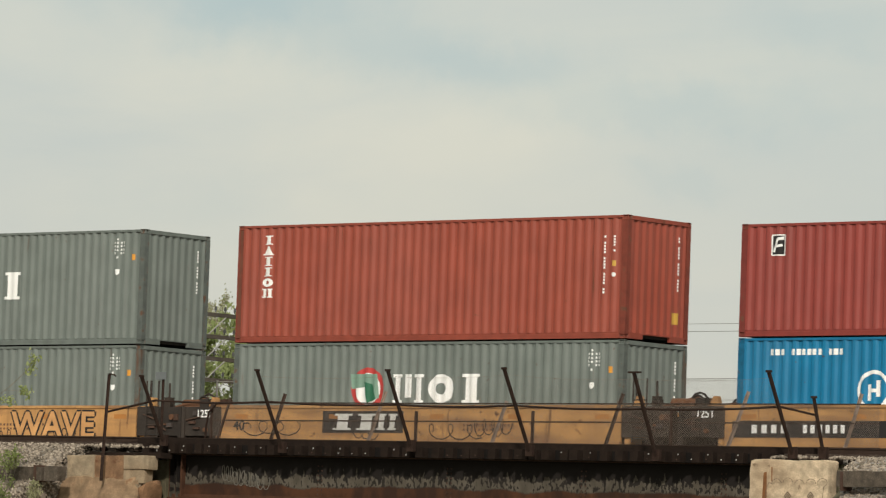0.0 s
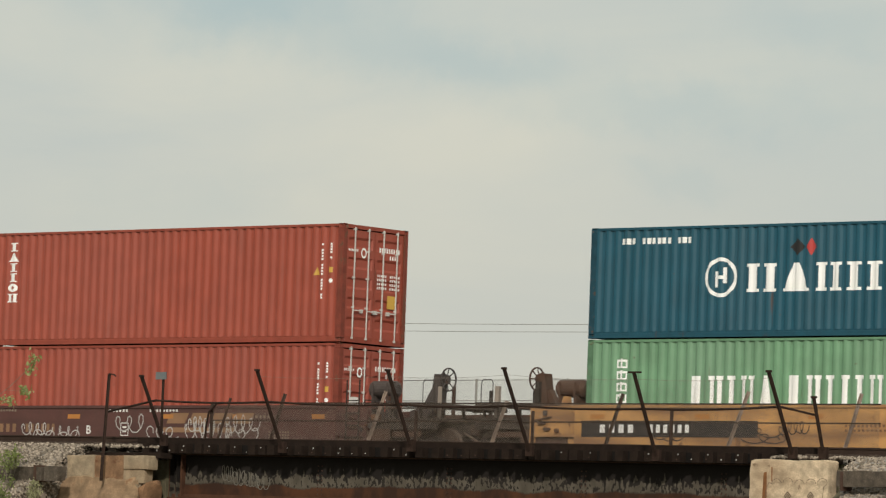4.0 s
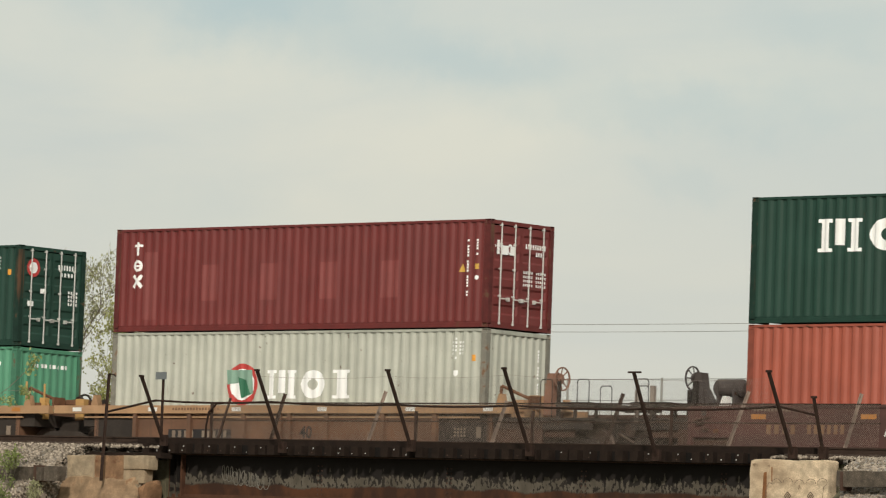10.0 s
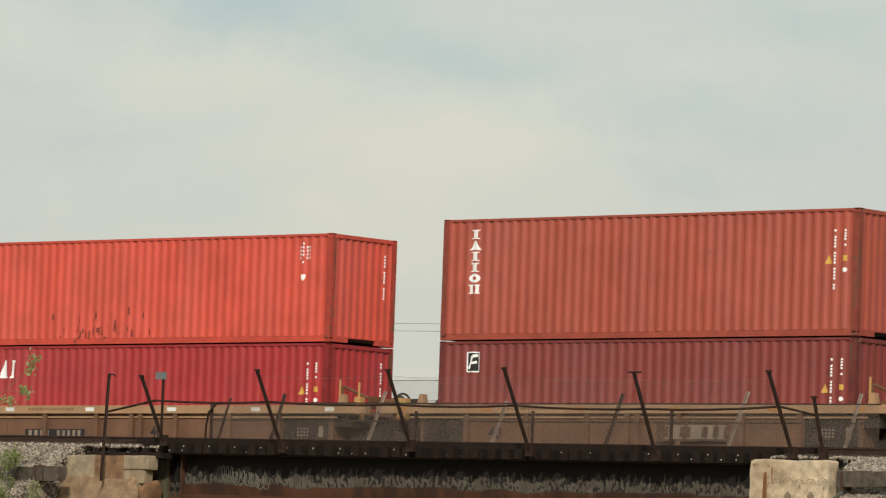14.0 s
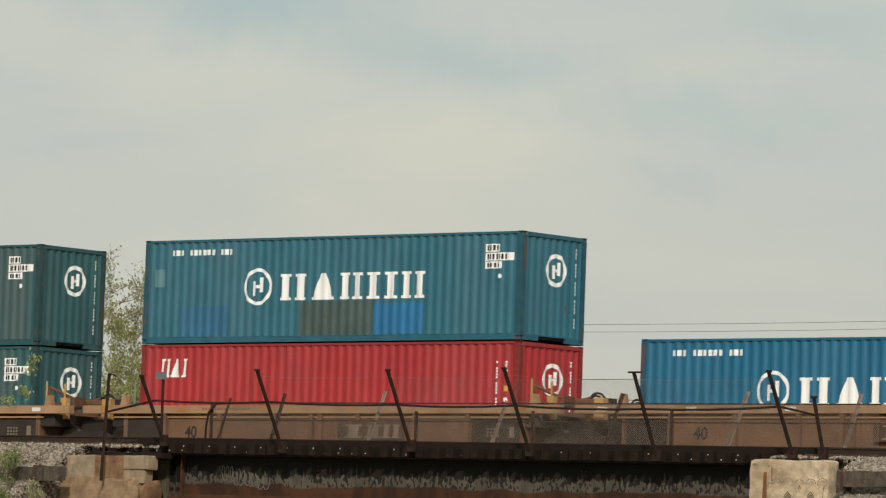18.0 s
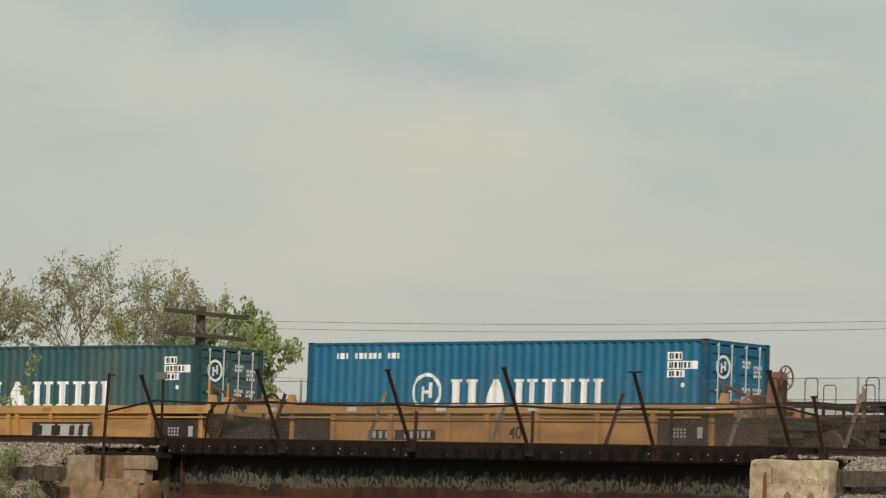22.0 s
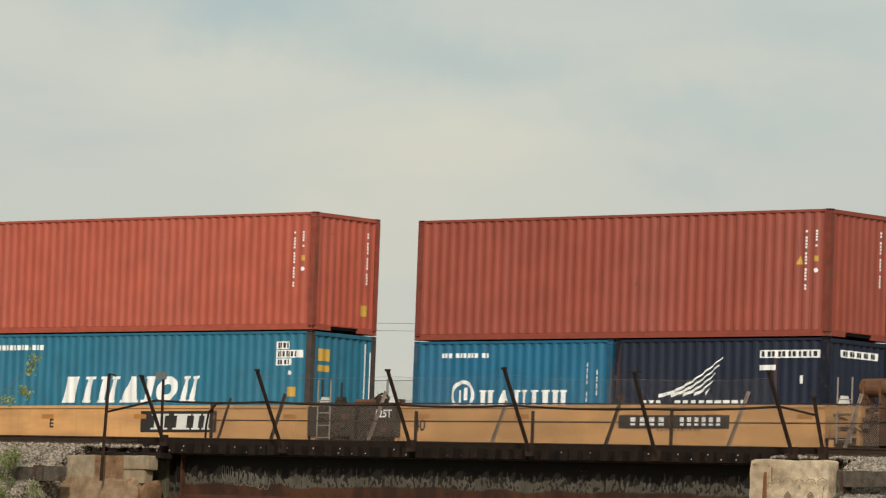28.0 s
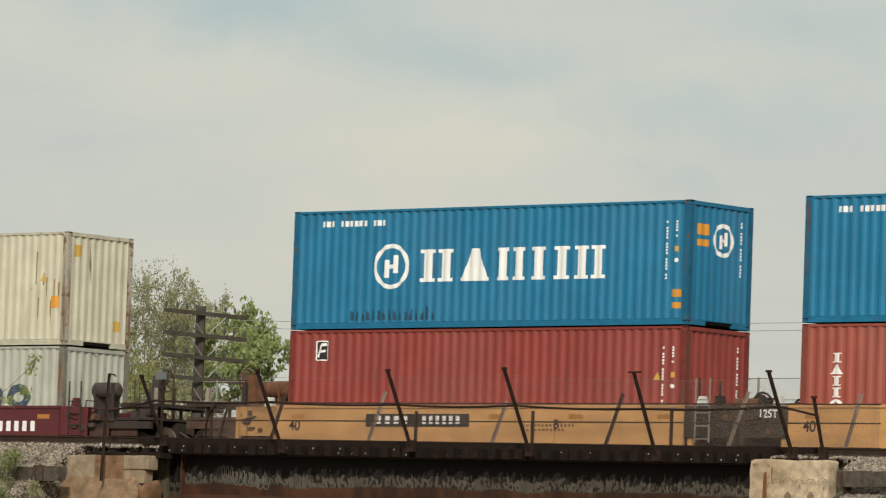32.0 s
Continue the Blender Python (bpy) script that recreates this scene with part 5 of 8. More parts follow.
def end_fittings(car, x, sign, paint_, drum, wheel_paint):
    """The open platform at a car's end: deck, brake stand and wheel, drum, walkway, coupler. x: where it starts, sign: which way it reaches."""
    def deck(bm):
        box(bm, 0.0, 3.0, -0.42, 0.42, 0.55, 0.98)
        box(bm, 0.0, 1.7, -1.40, 1.40, 0.98, 1.08)
        box(bm, 1.7, 2.95, -1.30, 1.30, 1.02, 1.08)
        for y in (-1.3, 1.3):
            box(bm, 0.0, 2.9, y - 0.06, y + 0.06, 0.80, 0.98)
    f = Matrix.Translation((x, 0, 0)) @ Matrix.Diagonal((sign, 1, 1, 1))
    piece("end_platform", cached(("end_platform",), deck), paint_, car, m=f)

    def walkway(bm):
        box(bm, 1.86, 2.92, -1.36, -1.30, 1.34, 1.44)
        box(bm, 1.86, 2.92, 1.30, 1.36, 1.34, 1.44)
        for xx in (1.86, 2.88):
            box(bm, xx, xx + 0.04, -1.30, 1.30, 1.36, 1.40)
    way = piece("walkway", cached(("walkway",), walkway), BLACKSTEEL, car, "black grated walkway", m=f)
    tread = cached(("tread",), lambda bm: box(bm, 0.0, 0.08, -1.35, 1.35, 1.40, 1.445))
    leg = cached(("walkway_leg",), lambda bm: box(bm, 2.3, 2.36, -0.03, 0.03, 1.08, 1.40))
    for y in (-1.2, -0.4, 0.4, 1.2):
        piece("leg", leg, BLACKSTEEL, way, m=pose(0, y, 0))
    for k in range(7):
        piece("tread", tread, BLACKSTEEL, way, m=pose(1.9 + 0.14 * k, 0, 0))

    def stand(bm):
        vs = [(1.60, 1.08), (1.97, 1.08), (2.0, 1.60), (2.0, 2.08), (1.82, 2.08), (1.74, 1.62), (1.70, 1.35)]
        a = [bm.verts.new((px, -0.14, pz)) for px, pz in vs]
        b = [bm.verts.new((px, 0.14, pz)) for px, pz in vs]
        bm.faces.new(a), bm.faces.new(b[::-1])
        for k in range(len(vs)):
            j = (k + 1) % len(vs)
            bm.faces.new((a[k], b[k], b[j], a[j]))
        rod(bm, (1.95, 0, 1.95), (2.16, 0, 1.95), 0.06, 10)
    at = f @ Matrix.Translation((0.0 if drum else -1.2, 0, 0.12))
    foot = cached(("stand_foot",), lambda bm: box(bm, 1.55, 2.05, -0.2, 0.2, 0.94, 0.97))
    st = piece("brake_stand", cached(("brake_stand",), stand), wheel_paint, car, "rusty brake stand", m=at)
    piece("foot", foot, wheel_paint, st)

    def wheel(bm):
        ring_bar(bm, (2.16, 0, 1.95), 0.29, 0.018, 20)
    bw = piece("brake_wheel", cached(("brake_wheel",), wheel), wheel_paint, car, m=at)
    piece("hub", cached(("wheel_hub",), lambda bm: rod(bm, (2.02, 0, 1.95), (2.13, 0, 1.95), 0.15, 18, 0.12)), wheel_paint, bw)
    spoke = cached(("wheel_spoke",), lambda bm: rod(bm, (2.11, 0.08, 0), (2.16, 0.285, 0), 0.015, 6))
    for k in range(8):
        piece("spoke", spoke, wheel_paint, bw, m=Matrix.Translation((0, 0, 1.95)) @ Matrix.Rotation(math.pi * k / 4, 4, "X"))
    if drum:
        def tank(bm):
            rod(bm, (0.28, -0.55, 1.80), (0.98, -0.55, 1.80), 0.21, 18)
            rod(bm, (0.20, -0.55, 1.80), (0.28, -0.55, 1.80), 0.12, 18, 0.21)
            rod(bm, (0.98, -0.55, 1.80), (1.06, -0.55, 1.80), 0.21, 18, 0.12)
        res = piece("air_reservoir", cached(("air_reservoir",), tank), wheel_paint, car, "round air reservoir on brackets", m=f)
        for xx in (0.4, 0.86):
            piece("bracket", cached(("tank_bracket", xx), lambda bm: (box(bm, xx - 0.04, xx + 0.04, -0.75, -0.35, 1.08, 1.64), box(bm, xx - 0.03, xx + 0.03, -0.775, -0.765, 1.6, 1.95))), wheel_paint, res)

        def slope(bm):
            pts = [(1.05, 1.08), (1.62, 1.08), (1.80, 1.75), (1.70, 1.82), (1.45, 1.42), (1.05, 1.30)]
            a = [bm.verts.new((px, -0.10, pz)) for px, pz in pts]
            b = [bm.verts.new((px, 0.10, pz)) for px, pz in pts]
            bm.faces.new(a), bm.faces.new(b[::-1])
            for k in range(len(pts)):
                bm.faces.new((a[k], b[k], b[(k + 1) % len(pts)], a[(k + 1) % len(pts)]))
        piece("gear_housing", cached(("gear_housing",), slope), wheel_paint, car, m=f)
    else:
        piece("valve_box", cached(("end_valve_box",), lambda bm: (box(bm, 0.25, 0.62, -1.0, -0.6, 1.08, 1.52), box(bm, 0.30, 0.52, -0.4, -0.1, 1.08, 1.66))), C_TANCHORD, car, m=f)

    def hoop(bm):
        tube(bm, [(0, 0, 1.08), (0, 0, 1.92), (0.05, 0, 1.98), (0.30, 0, 1.98), (0.35, 0, 1.92), (0.35, 0, 1.08)], 0.013, 5)
    for xx, y in ((2.45, -1.30), (1.35, -1.30), (2.2, 1.30), (1.1, 1.30)):
        if drum and xx < 2.3:
            continue
        piece("hand_hoop", cached(("hand_hoop",), hoop), BLACKSTEEL, car, "thin bent hand rail", m=f @ Matrix.Translation((xx, y, 0)))

    def upright(bm):
        box(bm, -0.055, 0.055, -0.012, 0.012, 1.08, 1.95)
        box(bm, -0.055, -0.035, 0.012, 0.09, 1.08, 1.95)
    coats = (BLACKSTEEL, DULLSTEEL, RUSTSTEEL)
    for k, (xx, y) in enumerate(((1.30, -1.05), (2.65, -0.9), (1.55, 0.95), (2.85, 0.8)) if drum else ((1.75, -1.1), (2.75, 0.6))):
        piece("stanchion", cached(("angle_stanchion",), upright), coats[k % 3], car, m=f @ Matrix.Translation((xx, y, -0.1 * (k % 2))))

    def rail_run(bm):
        rod(bm, (0.2, 0, 1.30), (2.8, 0, 1.33), 0.022, 6)
    piece("brake_pipe", cached(("end_pipe",), rail_run), RUSTSTEEL, car, m=f @ Matrix.Translation((0, -1.12, 0)))

    def skirt(bm):
        box(bm, 0.0, 1.5, -1.36, -1.33, 0.45, 0.98)
        box(bm, 1.5, 2.4, -1.28, -1.25, 0.62, 1.0)
    piece("side_skirt", cached(("side_skirt",), skirt), RUSTSTEEL, car, "rusty plate under the platform", m=f)

    def coupler(bm):
        box(bm, 2.9, 3.45, -0.12, 0.12, 0.72, 0.98)
        box(bm, 3.35, 3.80, -0.20, 0.10, 0.68, 1.02)
        rod(bm, (3.0, -0.35, 0.75), (3.6, -0.30, 0.45), 0.035, 6)
    piece("coupler", cached(("coupler",), coupler), WHEELSTEEL, car, m=f)


def guides(car, material, xs, k=1.0):
    """Upright wedges that steer a container into its well."""
    def wedge(bm):
        pts = [(-0.13, 0.0), (0.13, 0.0), (0.04, 0.22), (-0.04, 0.22)]
        a = [bm.verts.new((px, -0.10, pz)) for px, pz in pts]
        b = [bm.verts.new((px * 0.7, 0.10, pz)) for px, pz in pts]
        bm.faces.new(a), bm.faces.new(b[::-1])
        for k in range(4):
            bm.faces.new((a[k], b[k], b[(k + 1) % 4], a[(k + 1) % 4]))
    for x in xs:
        for y in (-1.22, 1.22):
            piece("corner_guide", cached(("corner_guide",), wedge), material, car, m=pose(x, y, 1.36, 0, 0, 0 if y < 0 else 180) @ Matrix.Diagonal((1.0, 1.0, k, 1.0)))


def unit_base(x, label, side_paint):
    """What both kinds of unit share: the floor and the bulkheads."""
    car = empty("well_car")
    tagged(car, label, "rail car", "well cars of the train")
    RIDERS.append((car, x, 0.0))

    def floor(bm):
        for k in range(7):
            xx = 0.2 + k * 1.95
            box(bm, xx - 0.2, xx + 0.2, -1.36, 1.36, 0.20, 0.315)
        for y in (-1.2, 1.2):
            box(bm, -0.3, 12.5, y - 0.14, y + 0.14, 0.22, 0.315)
    piece("well_floor", cached(("well_floor",), floor), side_paint, car)
    for xx in (-0.34, 12.44):
        piece("bulkhead", cached(("bulkhead",), lambda bm: (box(bm, 0.0, 0.09, -1.38, 1.38, 0.25, 1.30), box(bm, -0.02, 0.12, -1.38, -1.2, 0.25, 1.36), box(bm, -0.02, 0.12, 1.2, 1.38, 0.25, 1.36))), side_paint, car, m=pose(xx, 0, 0))
    return car


def joint(car, x0, x1):
    """The low neck between two units that carries the articulation."""
    def neck(bm):
        box(bm, 0.0, x1 - x0, -0.40, 0.40, 0.72, 1.05)
        box(bm, 0.0, 0.75, -1.36, 1.36, 0.85, 1.16)
        box(bm, x1 - x0 - 0.55, x1 - x0, -1.36, 1.36, 0.85, 1.16)
    piece("neck", cached(("neck", round(x1 - x0, 2)), neck), BLACKSTEEL, car, m=pose(x0, 0, 0))

    rnd = random.Random(3)
    coats = (RUSTYORANGE, BLACKSTEEL, RUSTSTEEL) if car["look"] == "smooth" else (RUSTYORANGE, C_CHORD, BLACKSTEEL)
    coat = coats[0]
    gap = x1 - x0
    for k in range(12):
        a, b, h = rnd.uniform(0.5, gap - 0.6), rnd.uniform(-1.1, 0.9), rnd.uniform(0.1, 0.50)
        w, d = rnd.uniform(0.12, 0.4), rnd.uniform(0.1, 0.35)
        piece("valve_box", cached(("valve_box", round(gap, 2), k), lambda bm: box(bm, a, a + w, b, b + d, 1.05, 1.16 + h)), coats[k % 3], car, m=pose(x0, 0, 0))
    for nm, a, b, r in (("air_hose", (0.2, -0.9, 1.30), (gap - 0.2, -0.8, 1.42), 0.035), ("brake_rod", (0.3, -1.1, 1.2), (1.5, -0.4, 1.62), 0.03), ("brake_cylinder", (0.9, -0.6, 1.45), (1.9, -0.6, 1.45), 0.12)):
        piece(nm, cached((nm, round(gap, 2)), lambda bm: rod(bm, a, b, r, 10)), coat, car, m=pose(x0, 0, 0))
    for k, (cx, y, r) in enumerate(((0.55 * gap, -0.9, 0.24), (0.42 * gap, -0.3, 0.30), (0.66 * gap, 0.2, 0.22))):
        def loop(bm):
            pts = [(cx + 1.5 * r * math.cos(q * math.pi / 8), y + 0.05 * q, 1.25 + 1.6 * r * math.sin(q * math.pi / 8)) for q in range(9)]
            tube(bm, pts, 0.028)
        piece("hose_loop", cached(("hose_loop", round(gap, 2), k), loop), BLACKSTEEL, car, m=pose(x0, 0, 0))
    for k, (xx, y) in enumerate(((0.32, -1.25), (0.72, -1.0))):
        piece("stanchion", cached(("joint_stanchion", k), lambda bm: (rod(bm, (xx, y, 1.0), (xx, y, 2.0 - 0.05 * k), 0.028, 6), rod(bm, (xx, y, 1.6), (xx + 0.3, y, 1.2), 0.018, 5))), coats[1], car, m=pose(x0, 0, 0))


def smooth_unit(x, n, label, side_paint, style, gap_left, gap_right):
    """A well with plain steel sides. gap: metres to the next unit's well, or None at a car's end."""
    car = unit_base(x, label, side_paint)
    car["look"] = "smooth"
    for s in (-1, 1):
        def sheet(bm):
            box(bm, -0.12, 12.36, min(s * 1.41, s * 1.47), max(s * 1.41, s * 1.47), 0.24, 1.30)
        piece("well_side", cached(("well_side", s), sheet), side_paint, car)
        for nm, q0, q1 in (("top_flange", 1.30, 1.37), ("side_sill", 0.18, 0.30)):
            piece(nm, cached((nm, s), lambda bm: box(bm, -0.12, 12.36, min(s * 1.38, s * 1.50), max(s * 1.38, s * 1.50), q0, q1)), side_paint, car)
        for a, b, top, nm in ((-1.45, -0.12, 1.34, "l"), (12.36, 13.88 if gap_right is not None else 13.35, 1.34, "r")):
            def end(bm):
                box(bm, a, b, min(s * 1.38, s * 1.44), max(s * 1.38, s * 1.44), 0.62, top)
                box(bm, a, b, min(s * 1.1, s * 1.44), max(s * 1.1, s * 1.44), top - 0.04, top)
                box(bm, a if nm == "l" else b - 0.10, a + 0.10 if nm == "l" else b, min(s * 1.3, s * 1.47), max(s * 1.3, s * 1.47), 0.45, top)
            outer = gap_left is None if nm == "l" else gap_right is None
            piece("end_panel", cached(("car_end_panel", nm, s, b), end), side_paint if style in ("brown", "red") else C_OLDYELLOW if outer else BLACKSTEEL, car)
    if gap_left is not None:
        joint(car, -gap_left + 0.12, -0.12)
        truck(car, -gap_left / 2 - 0.05, x - gap_left / 2 - 0.05)
    else:
        end_fittings(car, -0.3, -1, BLACKSTEEL if style != "new" else RUSTBROWN, True, RUSTYORANGE if style == "new" else RUSTBROWN if style == "old" else DARKFRAME)
        truck(car, -2.2, x - 2.2)
    if gap_right is None:
        end_fittings(car, 12.5, 1, BLACKSTEEL if style != "new" else RUSTBROWN, True, RUSTYORANGE if style == "new" else RUSTBROWN if style == "old" else DARKFRAME)
        truck(car, 14.4, x + 14.4)
    guides(car, DULLWHITE if style in ("new", "brown") else side_paint, (-0.55, 12.72))
    side_ladder(car, 12.72, 13.12, -1.50, 0.50, 1.98, DULLSTEEL if style == "new" else BLACKSTEEL)
    grab_rails(car, 13.25, -1.44, -1.05, 0.7, 1.5, BLACKSTEEL)
    rnd = random.Random(40 + n)
    # pipes, valves and brackets before the end panels
    gear = random.Random(7)
    for k in range(13):
        right_end = k % 3 > 0
        gx = gear.uniform(12.75, 13.7) if right_end else gear.uniform(-1.3, -0.5)
        gz, gw, gh = gear.uniform(0.70, 1.22), gear.uniform(0.06, 0.26), gear.uniform(0.05, 0.16)
        coat = (RUSTSTEEL, RUSTBROWN, DARKFRAME, RUSTYORANGE)[k % 4]
        if k % 4 == 1:
            nm, me = "brake_pipe", cached(("brake_pipe", k), lambda bm: rod(bm, (gx - 1.6 * gw, -1.475, gz), (gx + 1.6 * gw, -1.475, gz + gear.uniform(-0.15, 0.15)), 0.018, 6))
        elif k % 4 == 3:
            nm, me = "valve", cached(("valve", k), lambda bm: rod(bm, (gx, -1.43, gz), (gx, -1.52, gz), 0.45 * gh, 10))
        else:
            nm, me = "bracket", cached(("bracket", k), lambda bm: box(bm, gx, gx + gw, -1.50, -1.43, gz, gz + gh))
        piece(nm, me, coat, car)
    panel(car, "reflector", [rect(u, u + 0.42, 1.04, 1.15) for u in (0.35, 3.4, 6.6, 9.0, 11.6)], REFLECT, ("rf", style), -1.475)
    if style in ("new", "old"):
        a = (1.75 if n % 2 == 0 else 3.2) if style == "old" else (3.17 if n % 2 else 6.84)
        if 0 < n % 5 < 4:
            panel(car, "logo_panel", [rect(a, a + 2.56, 0.70, 1.23)], INK, ("lp", a), -1.475, "black panel with white plain shapes")
            panel(car, "logo_mark", word(a, 0.77, 1.16, [("1", 0.25, 0.75), ("1", 1.0, 0.75), ("2", 1.72, 0.62)], 0.12), DULLWHITE, ("lm", a), -1.480)
        if gap_left is not None:
            panel(car, "weight_mark", moved(letter_mesh("125T", 0.26), -0.98, 1.08), WHITE, ("wt",), -1.445)
        panel(car, "length_mark", moved(letter_mesh("40", 0.36), 0.30, 0.76), INK, ("lm40",), -1.475)
        panel(car, "small_print", row_bars(7.6, 9.2, 0.86, 0.92, 14) + row_bars(7.6, 8.9, 0.76, 0.81, 11), C_TAN, ("sp",), -1.475)
        if n % 5 in (0, 4):
            panel(car, "number_panel", [rect(0.1, 5.2, 0.62, 1.0)] if style == "old" else [rect(2.76, 5.99, 0.85, 1.16)] if n == 29 else [rect(6.5, 9.7, 0.82, 1.13)], INK, ("np", style, n == 29), -1.476)
            b, q = (0.6, 0.72) if style == "old" else (3.05, 0.92) if n == 29 else (6.8, 0.89)
            panel(car, "number_marking", row_bars(b, b + 1.1, q, q + 0.19, 4) + row_bars(b + 1.45, b + 2.7, q, q + 0.19, 6), WHITE, ("nm", style, n == 29), -1.481)
    if n in (25, 26, 27, 28, 29):
        panel(car, "unit_letter", moved(letter_mesh({25: "A", 26: "E", 27: "D", 28: "C", 29: "B"}[n], 0.30), 3.68 if n == 26 else 8.55, 0.82), INK, ("ul", n), -1.476)
    if n == 2:
        wide = [[(u * 1.12, v) for u, v in q] for q in letter_mesh("WAVE", 0.92)]
        fill = [[(u * 1.12, v) for u, v in q] for q in letter_mesh("WAVE", 0.92)]
        panel(car, "graffiti_outline", sum((moved(wide, 8.05 + a, 0.57 + b) for a, b in ((-0.055, 0), (0.055, 0), (0, -0.045), (0, 0.045))), []), INK, ("wo",), -1.478, "black outlines of sprayed letters")
        panel(car, "graffiti_fill", moved(fill, 8.05, 0.57), C_YELLOW2, ("wf",), -1.486, "pale yellow sprayed letters")
    if style == "old":
        panel(car, "graffiti", sum((scribble(rnd, rnd.uniform(0.3, 10.5), rnd.uniform(0.45, 0.7), rnd.uniform(0.6, 1.8), rnd.uniform(0.25, 0.5)) for k in range(4)), []), INK, ("gf", n), -1.478, "dark spray-painted scribbles")
    if style == "brown":
        if n % 2:
            panel(car, "slanted_logo", word(6.8, 0.92, 1.18, [("x", 0.0, 0.62), ("x", 0.75, 0.6), ("x", 1.48, 0.6), ("x", 2.2, 0.6)], 0.5) + word(6.55, 0.70, 0.82, [("x", 0.0, 2.5)], 0.5), CARGOLD, ("bl",), -1.475, "tan slanted stripes and blocks")
        if n in (5, 6, 9):
            panel(car, "number_marking", row_bars(0.75, 1.65, 0.70, 0.91, 4) + row_bars(1.9, 3.0, 0.70, 0.91, 6), CARGOLD, ("bn",), -1.475)
        panel(car, "unit_letter", moved(letter_mesh({5: "B", 6: "C", 7: "D", 8: "E", 9: "A"}[n], 0.30), 4.05, 0.66), DULLWHITE, ("bul", n), -1.475)
        panel(car, "small_print", row_bars(4.7, 5.5, 1.21, 1.27, 7) + row_bars(6.2, 7.2, 1.21, 1.27, 9) + stroke([(5.25, 0.62), (5.5, 0.62), (5.5, 0.93), (5.25, 0.93), (5.25, 0.62)], 0.022) + [rect(5.31, 5.44, 0.7, 0.75), rect(5.31, 5.44, 0.8, 0.85)], DULLWHITE, ("bsp",), -1.475)
        panel(car, "data_panel", [r for k in range(4) for r in row_bars(10.2, 10.9, 0.48 + 0.07 * k, 0.52 + 0.07 * k, 8)] + row_bars(0.4, 1.6, 1.22, 1.28, 12) + row_bars(9.6, 10.4, 1.05, 1.12, 6), FADEDMARK, ("bd",), -1.475)
        if n < 8:
            panel(car, "graffiti", sum((scribble(rnd, rnd.uniform(0.3, 10.5), rnd.uniform(0.35, 0.7), rnd.uniform(0.6, 1.8), rnd.uniform(0.3, 0.55)) for k in range(5 + 5 * (n % 2))), []), GREYPAINT, ("gg", n), -1.478, "pale spray-painted scribbles")
    if style == "red":
        panel(car, "number_marking", row_bars(9.6, 11.6, 0.72, 0.98, 7), WHITE, ("rn",), -1.475)
    return car


